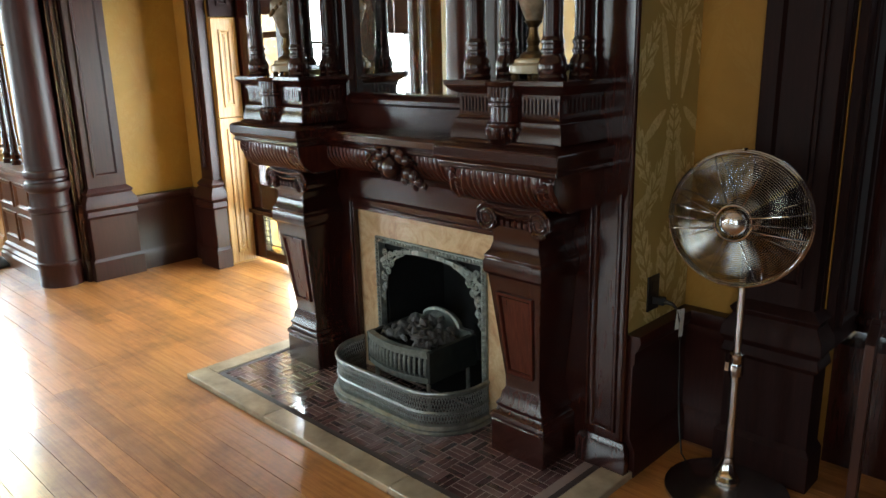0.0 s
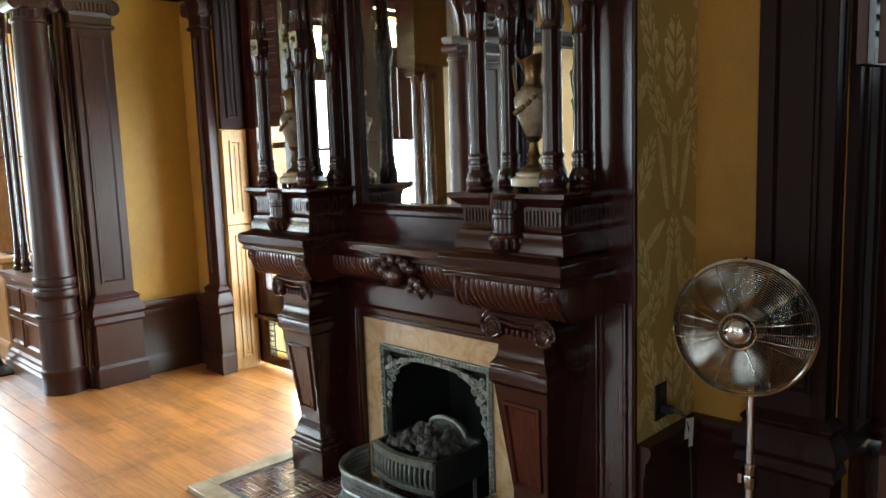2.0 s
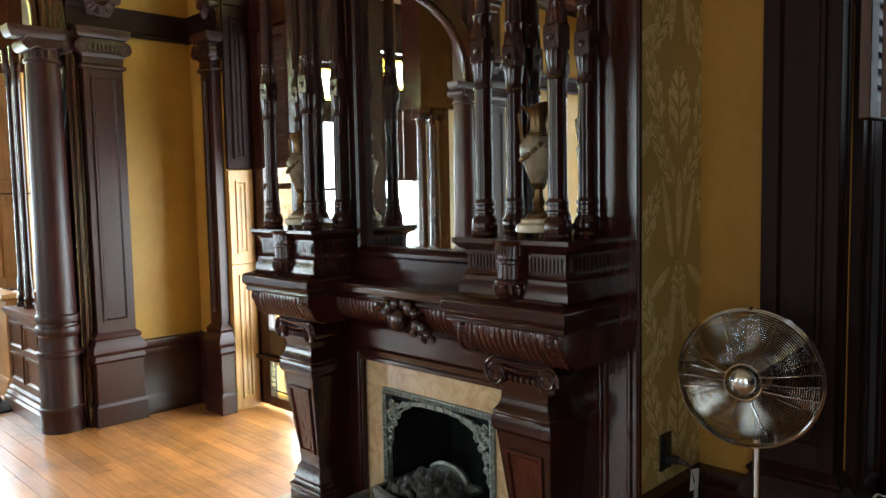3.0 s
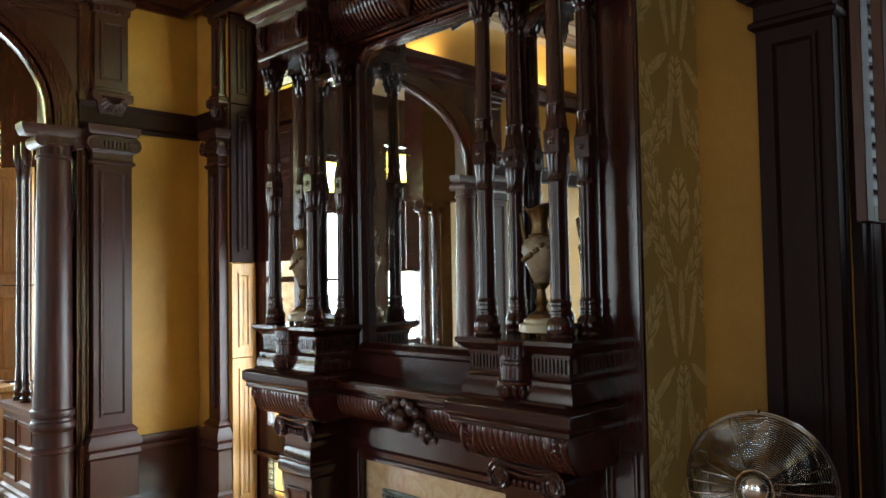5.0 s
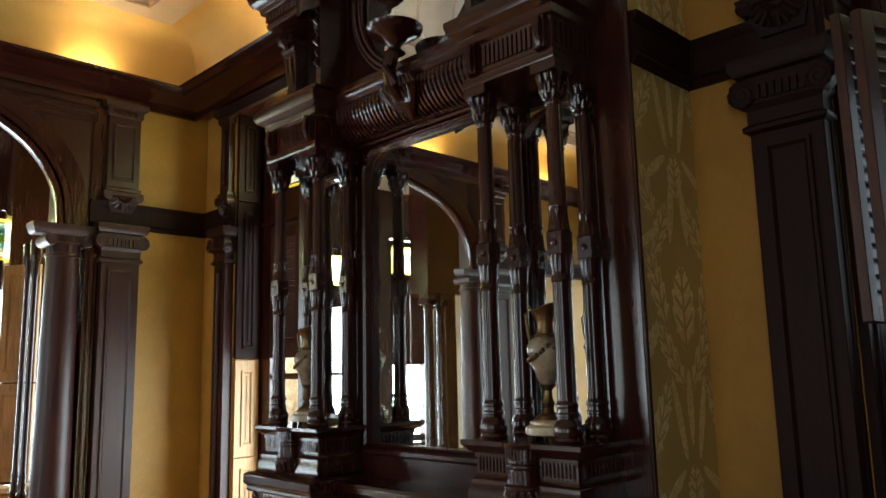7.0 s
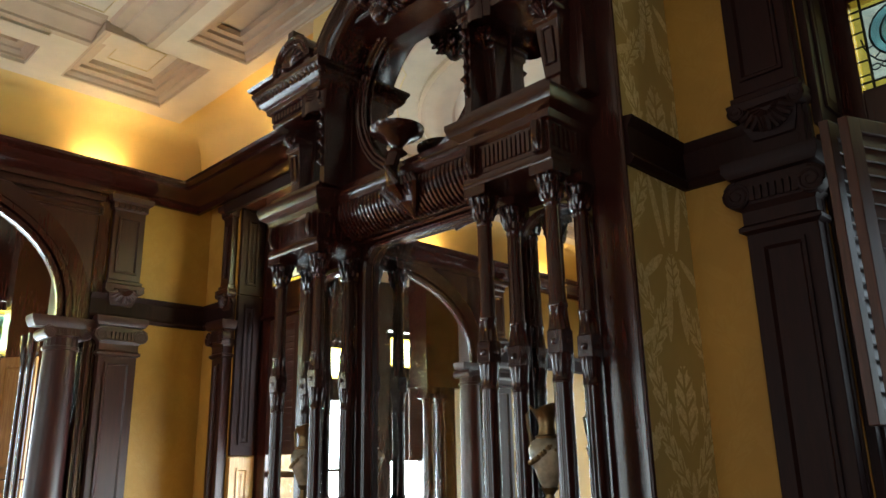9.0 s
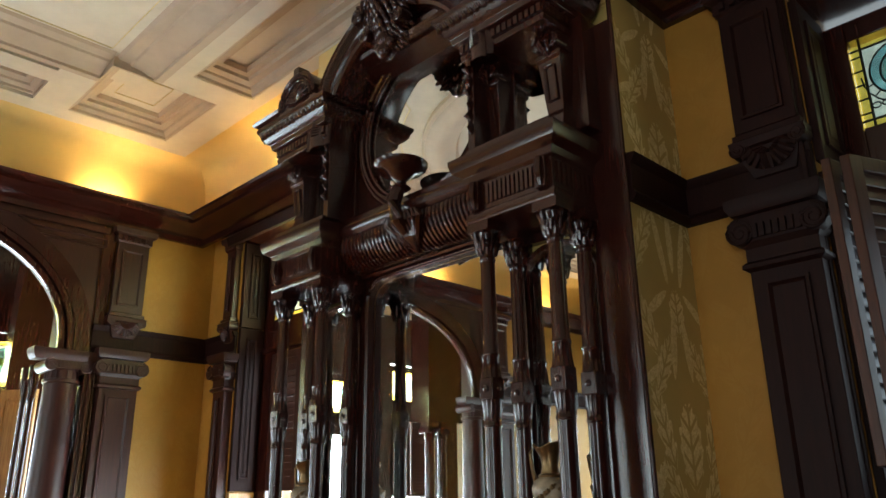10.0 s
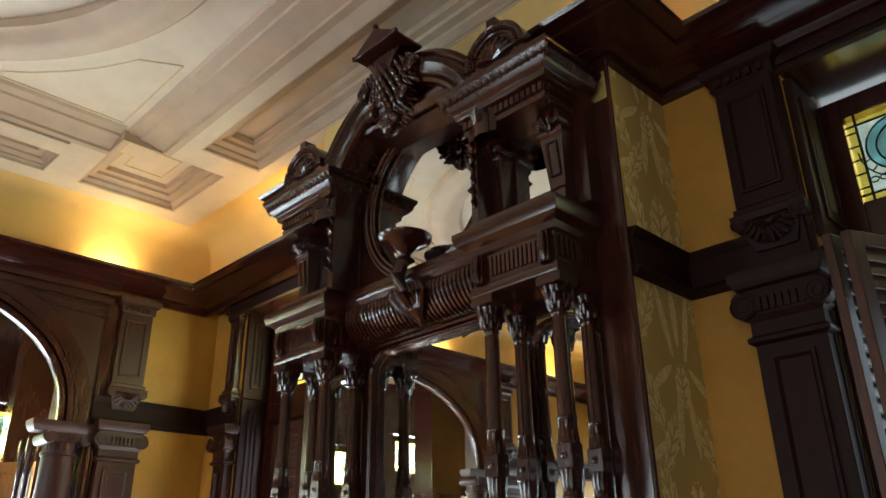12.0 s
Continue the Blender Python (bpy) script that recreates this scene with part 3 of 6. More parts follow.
PN, PW = place_n(YW), place_w(XL)
pilaster(PW, 2.045, 0.255, 0.06, "dark mahogany pilaster with sunk panel and ionic capital beside the arch")
pilaster(PW, 2 * ACY - 2.055, 0.29, 0.06, "dark mahogany pilaster on the far side of the arch")
pilaster(place_n(YWL), -4.735, 0.15, 0.07, "dark mahogany corner pilaster beside the window bay", upper_w=0.13)
# the right-hand pilaster takes the wood with shade in its colour
pilaster(PN, -0.825, 0.234, 0.08, "mahogany pilaster between damask and window, shade put into its colour", mat=MAHOG_DULL_SHADE)


def arch_column(y, label):
    t = thing("arch_column", -5.17, y, 0, label, "column", "columns under the arch")
    cx = -5.17
    b = bmn()
    lathe(b, [(0.136, 0), (0.136, 0.125), (0.143, 0.135), (0.143, 0.160), (0.133, 0.170), (0.130, 0.19), (0.128, 0.49), (0.137, 0.50), (0.137, 0.525), (0.127, 0.535), (0.119, 0.60), (0.122, 0.625), (0.136, 0.64), (0.142, 0.66), (0.136, 0.685), (0.124, 0.695), (0.122, 0.71), (0.134, 0.72), (0.138, 0.74), (0.134, 0.76), (0.122, 0.77), (0.120, 0.79)], cx, y, 40)
    part("base", b, MAHOG_SATIN, t)
    b = bmn()
    lathe(b, [(0.119, 0.785), (0.115, 1.2), (0.108, 1.8), (0.100, 2.36)], cx, y, 40)
    part("shaft", b, MAHOG_SATIN, t)
    b = bmn()
    lathe(b, [(0.100, 2.36), (0.112, 2.365), (0.112, 2.385), (0.102, 2.39), (0.102, 2.44), (0.114, 2.455)], cx, y, 40, 0, 20, 0.06, (2.389, 2.45))
    box(b, cx - 0.11, cx + 0.12, y - 0.105, y + 0.105, 2.452, 2.50)
    P = place_w(cx)
    for s in (-1, 1):
        spiral(b, P, y + s * 0.108, 2.468, -0.09, 0.122, 0.042, 2.0, -s)
    prow(b, P, y - 0.09, y + 0.09, [(0.115, 2.50), (0.125, 2.51), (0.14, 2.545), (0.14, 2.568)], 0.0)
    for i in range(5):
        q = y - 0.05 + 0.025 * i
        pbox(b, P, q - 0.007, q + 0.007, 0.1, 0.125, 2.46, 2.49)
    part("capital", b, MAHOG_SATIN, t)
    return t


arch_column(1.725, "stout turned mahogany column with ringed base at the arch")
arch_column(2 * ACY - 1.725, "stout turned mahogany column on the arch's far side")


def colonnette(x, y, z0, label):
    t = thing("colonnette", x, y, z0, label, "column", "slender arch colonnettes")
    b = bmn()
    lathe(b, [(0.038, 0), (0.038, 0.03), (0.028, 0.04), (0.036, 0.07), (0.024, 0.10), (0.03, 0.13), (0.022, 0.16), (0.027, 0.19), (0.02, 0.22), (0.019, 2.30 - z0), (0.026, 2.32 - z0), (0.022, 2.35 - z0), (0.034, 2.42 - z0), (0.038, 2.48 - z0), (0.038, 2.56 - z0)], x, y, 16, z0)
    part("turned_shaft", b, MAHOG, t)
    return t


for xx in (-5.76, -5.92):
    colonnette(xx, 1.735, 0.74, "slender dark turned colonnette on a pedestal")


def pedestal(x0, x1, y0, y1, label):
    t = thing("pedestal", (x0 + x1) / 2, (y0 + y1) / 2, 0, label, "pedestal", "panelled arch pedestals")
    b = bmn()
    box(b, x0, x1, y0, y1, 0, 0.70)
    part("body", b, BROWN_OAK, t, bevel=0.004)
    b = bmn()
    ring = [(x1, y0), (x1, y1), (x0, y1), (x0, y0)]
    sweep(b, [(0, 0), (0.045, 0), (0.045, 0.085), (0.032, 0.10), (0.034, 0.115), (0.018, 0.135), (0.018, 0.155), (0, 0.17)], ring, closed=True)
    part("plinth", b, BROWN_OAK, t)
    b = bmn()
    sweep(b, [(-0.1, 0.68), (0.008, 0.68), (0.018, 0.70), (0.03, 0.71), (0.03, 0.738), (-0.1, 0.738)], ring, closed=True)
    part("cap", b, BROWN_OAK, t)
    n = max(1, round((x1 - x0) / 0.3))
    w = (x1 - x0 - 0.06) / n
    for k in range(n):
        u0 = x0 + 0.03 + w * k
        for z0, z1 in ((0.22, 0.42), (0.46, 0.64)):
            b = bmn()
            pframe(b, lambda u, o, z: (u, y0 - o, z), u0 + 0.025, u0 + w - 0.025, z0, z1, 0.03, 0.0, 0.016, -0.001)
            part("panel_moulding", b, BROWN_OAK, t)
    b = bmn()
    pframe(b, place_w(x1), y0 + 0.04, y1 - 0.04, 0.22, 0.64, 0.02, 0, 0.012, -0.001)
    part("panel_moulding", b, BROWN_OAK, t)


pedestal(-6.02, -5.30, 1.66, 1.84, "brown oak panelled pedestal under slender columns")

# ---- ceiling ----
bm = bmn()
box(bm, ALC_X - 0.3, XR + 0.3, -4.8, 3.1, 4.20, 4.34)
CX0, CY1 = XL + 0.26, YW - 0.335
# flat ribs round the coffers
ribs = [(CX0, -4.68, -3.0, CY1), (-4.68, -3.97, 2.03, CY1), (-4.68, -4.195, 1.16, 1.37), (-3.97, -3.76, 1.655, CY1), (-3.76, 2.6, 1.62, 1.76), (-3.76, 2.6, 2.16, CY1), (-4.40, -4.24, -3.0, 1.16)]
for x0, x1, y0, y1 in ribs:
    box(bm, x0, x1, y0, y1, ZC, 4.21)
box(bm, -4.24, 2.6, -3.0, 1.62, 4.10, 4.21)
for x0, x1, y0, y1, z in ((-4.68, -3.97, 1.37, 2.03, 4.15), (-3.76, 2.6, 1.76, 2.16, 4.16), (-4.66, -4.40, -3.0, 1.16, 4.16)):
    box(bm, x0, x1, y0, y1, z, 4.21)
setting("ceiling", bm, PLASTER, "cream coffered plaster ceiling with round centrepiece", "ceiling")
bm = bmn()


def inside(x0, x1, y0, y1):
    return [(x0, y0), (x0, y1), (x1, y1), (x1, y0)]


step = [(0, ZC + 0.004), (0.012, ZC + 0.004), (0.016, ZC + 0.02), (0.04, ZC + 0.035), (0.045, ZC + 0.05), (0.08, ZC + 0.065), (0.085, ZC + 0.085), (0.12, ZC + 0.09), (0.13, ZC + 0.12), (0, ZC + 0.12)]
sweep(bm, step, inside(-4.68, -3.97, 1.37, 2.03), closed=True)
sweep(bm, step, inside(-3.76, 2.6, 1.76, 2.16), closed=True)
sweep(bm, [(o, z + 0.01) for o, z in step], inside(-4.66, -4.40, -3.0, 1.16), closed=True)
big = [(0.0, ZC - 0.004), (0.045, ZC - 0.004), (0.05, ZC + 0.012), (0.09, ZC + 0.016), (0.12, ZC + 0.03), (0.19, ZC + 0.038), (0.2, ZC + 0.05), (0.26, ZC + 0.055), (0.28, ZC + 0.072), (0.0, ZC + 0.072)]
sweep(bm, big, [(-4.20, -3.0), (-4.20, 1.365)])
sweep(bm, big, [(-3.966, 1.66), (2.5, 1.66)])
ell = [(-2.53 + 1.53 * math.cos(2 * math.pi * k / 96), -0.37 + 1.53 * math.sin(2 * math.pi * k / 96)) for k in range(96)][::-1]
sweep(bm, [(0, 4.095), (0, 4.06), (0.02, 4.04), (0.06, 4.04), (0.10, 4.02), (0.17, 4.03), (0.20, 4.05), (0.25, 4.06), (0.27, 4.095)], ell, closed=True)
setting("trim_ceiling", bm, PLASTER_MOULD, "tan moulded plaster ribs and ring on the ceiling", "ceiling moulding")
bm = bmn()
curve = [(-2.53 + 1.68 * math.cos(radians(a)), -0.37 + 1.68 * math.sin(radians(a)), 4.098) for a in range(146, 114, -3)]
tube(bm, [(-3.90, 0.60, 4.098), (-3.90, 1.33, 4.098), (-3.16, 1.33, 4.098)] + curve[::-1], 0.004, 4)
pp = inside(-4.47, -4.18, 1.57, 1.83)
tube(bm, [(x, y, 4.149) for x, y in pp], 0.004, 4, True)
setting("trim_gilt", bm, GILT, "thin gilt lines painted on the ceiling panels", "ceiling moulding")

# ---- windows ----
def louvers(b, P, u0, u1, z0, z1, o, pitch=0.042):
    n = int((z1 - z0) / pitch)
    for i in range(n):
        z = z0 + (i + 0.5) * (z1 - z0) / n
        v = [b.verts.new(P(u, o + a, z + c)) for u in (u0, u1) for a, c in ((-0.011, 0.023), (-0.007, 0.026), (0.011, -0.021), (0.007, -0.024))]
        for f in ((0, 1, 2, 3), (7, 6, 5, 4), (0, 4, 5, 1), (1, 5, 6, 2), (2, 6, 7, 3), (3, 7, 4, 0)):
            b.faces.new([v[k] for k in f])


def shutter_leaf(P, u0, u1, z0, z1, o, label, group="louvered window shutters"):
    x, y, z = P((u0 + u1) / 2, o, z0)
    t = thing("louvered_shutter", x, y, z, label, "shutter", group)
    w = 0.045
    b = bmn()
    for q in ((u0, u0 + w, z0, z1), (u1 - w, u1, z0, z1), (u0 + w, u1 - w, z0, z0 + w), (u0 + w, u1 - w, z1 - w, z1), ):
        pbox(b, P, q[0], q[1], o - 0.014, o + 0.014, q[2], q[3])
    part("frame", b, SHUT, t, bevel=0.003)
    b = bmn()
    louvers(b, P, u0 + w, u1 - w, z0 + w, z1 - w, o)
    tagged(part("slats", b, SHUT, t), kind="stuff")
    return t


def leaded(P, u0, u1, z0, z1, parent, o=0.0, kind=0):
    """A leaded light: coloured pieces held by dark cames."""
    um, zm = (u0 + u1) / 2, (z0 + z1) / 2
    e = 0.035
    b = bmn()
    for q in ((u0, u1, z0, z0 + e), (u0, u1, z1 - e, z1), (u0, u0 + e, z0 + e, z1 - e), (u1 - e, u1, z0 + e, z1 - e)):
        pbox(b, P, *q[:2], o - 0.002, o + 0.002, *q[2:])
    part("border_glass", b, SG_PALE if kind else SG_YEL, parent, "yellow glass border")
    b = bmn()
    pbox(b, P, u0 + e, u1 - e, o - 0.002, o + 0.002, z0 + e, z1 - e)
    part("field_glass", b, SG_WHITE if kind else SG_PALE, parent, "pale glass field")
    c = bmn()
    H = z1 - z0
    r = 0.30 * H
    cen = [(u0 + e + r + 0.015, z1 - 0.42 * H, 1), (u1 - e - r - 0.015, z1 - 0.42 * H, -1)]
    for cu, cz, s in cen if kind == 0 else []:
        for rr, mat, nm, dd in ((r, SG_BLUE, "aqua_scroll", 0.004), (r * 0.78, SG_WHITE, "opal_scroll", 0.007), (r * 0.34, SG_YEL, "amber_scroll", 0.010)):
            q = bmn()
            off = 0 if rr == r else (r - rr) * 0.5
            prism(q, [(cu + s * off + rr * math.cos(2 * math.pi * k / 28), cz - off * 0.5 + rr * math.sin(2 * math.pi * k / 28)) for k in range(28)], lambda a, v, d: P(a, o + dd * 0.8 + d, v), 0.0015)
            part(nm, q, mat, parent)
            tube(c, [P(cu + s * off + rr * math.cos(2 * math.pi * k / 28), o + dd, cz - off * 0.5 + rr * math.sin(2 * math.pi * k / 28)) for k in range(28)], 0.004, 4, True)
        for k in range(7):
            a = radians(200 + 20 * k)
            tube(c, [P(cu + r * math.cos(a), o + 0.004, cz + r * math.sin(a)), P(cu + (r + 0.03) * math.cos(a), o + 0.004, cz + (r + 0.03) * math.sin(a))], 0.003, 4)
        tube(c, [P(cu + (r + 0.03) * math.cos(radians(a)), o + 0.004, cz + (r + 0.03) * math.sin(radians(a))) for a in range(180, 361, 15)], 0.003, 4)
    nb = int((u1 - u0 - 2 * e) / 0.034)
    if kind == 0:
        for k in range(nb):
            uu = u0 + e + 0.017 + k * 0.034
            zz = z0 + 0.24 * H
            tube(c, [P(uu + 0.015 * math.cos(2 * math.pi * j / 10), o + 0.004, zz + 0.011 * math.sin(2 * math.pi * j / 10)) for j in range(10)], 0.003, 4, True)
    else:
        for k in range(4):
            uu = u0 + e + (u1 - u0 - 2 * e) * (k + 0.5) / 4
            tube(c, [P(uu + 0.055 * math.cos(2 * math.pi * j / 6 + 0.52), o + 0.004, zm + 0.09 * math.sin(2 * math.pi * j / 6 + 0.52)) for j in range(6)], 0.004, 4, True)
            tube(c, [P(uu, o + 0.004, zm + 0.09), P(uu, o + 0.004, z1)], 0.004, 4)
            tube(c, [P(uu, o + 0.004, zm - 0.09), P(uu, o + 0.004, z0)], 0.004, 4)
            tube(c, [P(uu + 0.05, o + 0.004, zm), P(uu + 0.09, o + 0.004, zm)], 0.004, 4)
    for q in ((u0, z0 + e, u1, z0 + e), (u0, z1 - e, u1, z1 - e), (u0 + e, z0, u0 + e, z1), (u1 - e, z0, u1 - e, z1)):
        tube(c, [P(q[0], o + 0.004, q[1]), P(q[2], o + 0.004, q[3])], 0.005, 4)
    for k in range(5):
        z = z0 + e + (H - 2 * e) * (k + 0.5) / 5
        for a, d in ((u0, u0 + e), (u1 - e, u1)):
            tube(c, [P(a, o + 0.004, z), P(d, o + 0.004, z)], 0.004, 4)
    part("lead_cames", c, LEAD, parent, "black lead cames")


def window(name, P, u0, u1, zs, label, low=True, mat=None, s=0.085):
    """zs: sill, top of low light, bottom and top of the sash, bottom and top of the transom light."""
    mat = mat or MAHOG
    z0, zl, za, zb, zt0, zt1 = zs
    x, y, z = P((u0 + u1) / 2, 0, z0)
    t = thing(name, x, y, z, label, "window")
    t["kind"] = "structure"
    b = bmn()
    for q in ((u0, u0 + s, z0, zt1 + s), (u1 - s, u1, z0, zt1 + s), (u0 + s, u1 - s, z0, z0 + 0.07), (u0 + s, u1 - s, zl, za), (u0 + s, u1 - s, zb, zt0), (u0 + s, u1 - s, zt1, zt1 + s)):
        if q[3] > q[2]:
            pbox(b, P, q[0], q[1], -0.03, 0.03, q[2], q[3])
    part("window_frame", b, mat, t, bevel=0.004)
    b = bmn()
    pbox(b, P, u0 - 0.01, u1 + 0.01, 0.0, 0.07, zl - 0.0, zl + 0.03)
    pbox(b, P, u0 - 0.01, u1 + 0.01, 0.0, 0.06, zb + 0.06, zb + 0.09)
    part("rail_moulding", b, mat, t, bevel=0.006)
    if low:
        leaded(P, u0 + s, u1 - s, z0 + 0.07, zl, t, kind=1)
    leaded(P, u0 + s, u1 - s, zt0, zt1, t)
    b = bmn()
    pbox(b, P, u0 + s, u1 - s, -0.004, 0.0, za, zb)
    part("pane", b, CLEAR, t, "clear glass pane")
    b = bmn()
    um = (u0 + u1) / 2
    pbox(b, P, u0 + s, u1 - s, -0.02, 0.016, (za + zb) / 2 - 0.02, (za + zb) / 2 + 0.02)
    part("meeting_rail", b, mat, t, bevel=0.003)
    return t


PWIN = place_n(2.91)
window("window_1", PWIN, WIN0 + 0.001, FX0, (0.03, 0.36, 0.57, 2.56, 2.85, 3.28), "tall mahogany window with leaded lights and a bright clear sash", s=0.145)
for a, b in ((-4.46, -4.115), (-4.11, -3.765), (-3.76, -3.415), (-3.41, -3.08)):
    shutter_leaf(place_n(2.862), a, b, 1.69, 2.59, 0, "dark louvered wooden shutter closed over the window")
PWR = place_n(2.88)
window("window_2", PWR, -0.685, RW1 - 0.02, (0.46, 0.50, 0.56, 2.52, 2.88, 3.24), "tall dark window with a stained glass transom", low=False)
# an open leaf that stands out into the room, and the ones folded behind it
shutter_leaf(lambda u, o, z: (-0.585 + o + (u - 2.285) * 0.10, u, z), 2.285, 2.56, 1.69, 2.575, 0, "reddish louvered shutter leaf folded open beside the window")
shutter_leaf(lambda u, o, z: (-0.545 + o + (u - 2.28) * 0.42, u, z), 2.30, 2.57, 1.69, 2.575, 0, "dark louvered shutter leaf half open at the window")
shutter_leaf(lambda u, o, z: (-0.50 + o - (u - 2.34) * 0.20, u, z), 2.32, 2.56, 0.0, 0.62, 0, "reddish lower louvered shutter folded open beside the window")

for k in range(4):
    shutter_leaf(place_n(2.825), -0.60 + 0.37 * k, -0.235 + 0.37 * k, 0.57, 1.68, 0, "dark louvered lower shutter closed over the window")

# reveals of the window bays
def reveal_panel(P, u0, u1, z0, z1, mat, label, name="reveal_panel"):
    x, y, z = P((u0 + u1) / 2, 0, z0)
    t = thing(name, x, y, z, label, "panel", "panelled window reveals")
    b = bmn()
    pbox(b, P, u0, u1, 0, 0.03, z0, z1)
    part("board", b, mat, t, bevel=0.003)
    b = bmn()
    pframe(b, P, u0 + 0.05, u1 - 0.05, z0 + 0.07, z1 - 0.07, 0.025, 0.03, 0.04, 0.024)
    part("panel_moulding", b, mat, t)
    b = bmn()
    pframe(b, P, u0 + 0.078, u1 - 0.078, z0 + 0.10, z1 - 0.10, 0.02, 0.030, 0.031, 0.036)
    pbox(b, P, u0 + 0.097, u1 - 0.097, 0.03, 0.0361, z0 + 0.119, z1 - 0.119)
    part("raised_field", b, mat, t)


PR = place_w(WIN0)
reveal_panel(PR, 2.683, 2.868, 0.02, 1.03, OAK, "golden oak folded shutter panel in the window reveal")
reveal_panel(PR, 2.683, 2.868, 1.035, 1.68, OAK, "golden oak upper shutter panel in the window reveal")
reveal_panel(PR, 2.683, 2.868, 1.69, 2.785, MAHOG_DULL_SHADE, "dark mahogany panel in the window reveal")
reveal_panel(PR, 2.683, 2.868, 2.79, 3.415, MAHOG_DULL_SHADE, "dark raised panel beside the transom light")
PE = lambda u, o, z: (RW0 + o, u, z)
reveal_panel(PE, 2.585, 2.85, 2.70, 3.34, MAHOG_DULL_SHADE, "dark mahogany reveal panel beside stained glass")
reveal_panel(PE, 2.585, 2.85, 0.47, 2.66, MAHOG_DULL_SHADE, "dark mahogany window reveal panel")
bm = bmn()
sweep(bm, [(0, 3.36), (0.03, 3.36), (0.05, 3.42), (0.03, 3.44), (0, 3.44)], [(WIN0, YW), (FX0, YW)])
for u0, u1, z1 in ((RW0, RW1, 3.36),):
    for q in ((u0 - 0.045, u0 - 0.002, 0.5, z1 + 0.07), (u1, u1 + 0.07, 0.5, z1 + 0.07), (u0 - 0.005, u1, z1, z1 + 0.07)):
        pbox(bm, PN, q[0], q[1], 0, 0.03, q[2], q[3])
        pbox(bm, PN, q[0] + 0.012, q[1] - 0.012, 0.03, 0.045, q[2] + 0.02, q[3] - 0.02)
setting("trim_casing", bm, MAHOG_DULL_SHADE, "dark moulded window casing", "trim", 0.003)

# ---- the room beyond the arch ----
def pierced(name, x0, x1, y0, y1, holes, mat, label, top=4.3):
    """A wall across y with openings (y0, y1, ((z0, z1), ...))."""
    b = bmn()
    y = y0
    for h0, h1, zz in holes:
        box(b, x0, x1, y, h0, 0, top)
        z = 0
        for a, c in zz:
            box(b, x0, x1, h0, h1, z, a)
            z = c
        box(b, x0, x1, h0, h1, z, top)
        y = h1
    box(b, x0, x1, y, y1, 0, top)
    return setting(name, b, mat, label, "wall")


OPEN = [(-3.62, -2.80, ((0.55, 3.50),)), (-2.35, -1.45, ((0.55, 3.25),)), (0.1, 0.95, ((0.55, 3.25),)), (1.25, 2.45, ((0.55, 3.25),))]
pierced("wall_west_room", ALC_X - 0.3, ALC_X, ALC_Y0, ALC_Y1 + 0.3, OPEN, MAHOG, "panelled wall with windows beyond the arch")
bm = bmn()
for q in ((ALC_X, -6.75, 0, 4.3), (-5.45, AX0, 0, 4.3), (-6.75, -5.45, 0, 0.6), (-6.75, -5.45, 3.2, 4.3)):
    box(bm, q[0], q[1], ALC_Y1, ALC_Y1 + 0.3, q[2], q[3])
setting("wall_west_room_north", bm, CREAM, "cream wall with a window beyond the arch", "wall")
window("window_10", place_n(ALC_Y1 + 0.1), -6.745, -5.455, (0.602, 0.64, 0.70, 2.35, 2.6, 3.1), "bright window in the side of the far room", low=False)
wall("wall_west_room_south", ALC_X - 0.3, AX0, ALC_Y0 - 0.3, ALC_Y0, 0, 4.3, CREAM, "cream wall at the far room's end")
wall("wall_west_room_east", AX0, XL, ALC_Y0 - 0.3, YB - 0.3, 0, 4.3, CREAM, "cream wall of the far room")
PA = place_w(ALC_X - 0.08)
for k, (a, b, _) in enumerate(OPEN):
    up = 0.24 if k == 0 else 0.0
    window("window_%d" % (k + 3), PA, a, b, (0.56, 0.60, 0.66, 2.45 + up, 2.75 + up, 3.16 + up), "bright window with amber transom beyond the arch", low=False)
for a, b in ((-3.56, -3.22), (-3.20, -2.88)):
    shutter_leaf(place_w(ALC_X - 0.036), a, b, 1.68, 2.69, 0, "brown louvered shutter over the far window")
# stands before the south wall; its cant is added so that it catches light
setting("wall_west_room_canted", prism(bmn(), [(ALC_X, -3.66), (-7.55, ALC_Y0), (ALC_X, ALC_Y0)], lambda u, v, d: (u, v, d), 4.2), CREAM, "cream wall added beside the bay, canted to catch window light", "wall")


def bay_column(x, y):
    t = thing("bay_column", x, y, 0, "tall slender mahogany column of the far bay", "column", "columns of the far bay")
    part("shaft", lathe(bmn(), [(0.09, 0), (0.09, 0.12), (0.075, 0.16), (0.085, 0.55), (0.09, 0.62), (0.07, 0.70), (0.062, 0.74), (0.055, 2.28), (0.068, 2.30), (0.06, 2.32), (0.06, 2.35)], x, y, 24), MAHOG, t)
    b = bmn()
    box(b, x - 0.08, x + 0.08, y - 0.075, y + 0.075, 2.40, 2.47)
    for q in (-1, 1):
        spiral(b, place_w(x), y + q * 0.075, 2.375, -0.07, 0.09, 0.04, 1.8, -q)
    part("capital", b, MAHOG, t)


for yy in (-1.86, -2.06):
    bay_column(-6.42, yy)
bm = bmn()
box(bm, -6.60, -6.46, -2.36, -2.12, 0, 4.2)
box(bm, -6.60, -6.30, -2.36, -1.74, 2.475, 4.2)
setting("wall_bay_pier_south", bm, MAHOG, "dark wooden pier over the bay columns", "wall")
shutter_leaf(place_w(ALC_X - 0.036), 0.15, 0.52, 1.60, 2.46, 0, "brown louvered shutter over the far window")

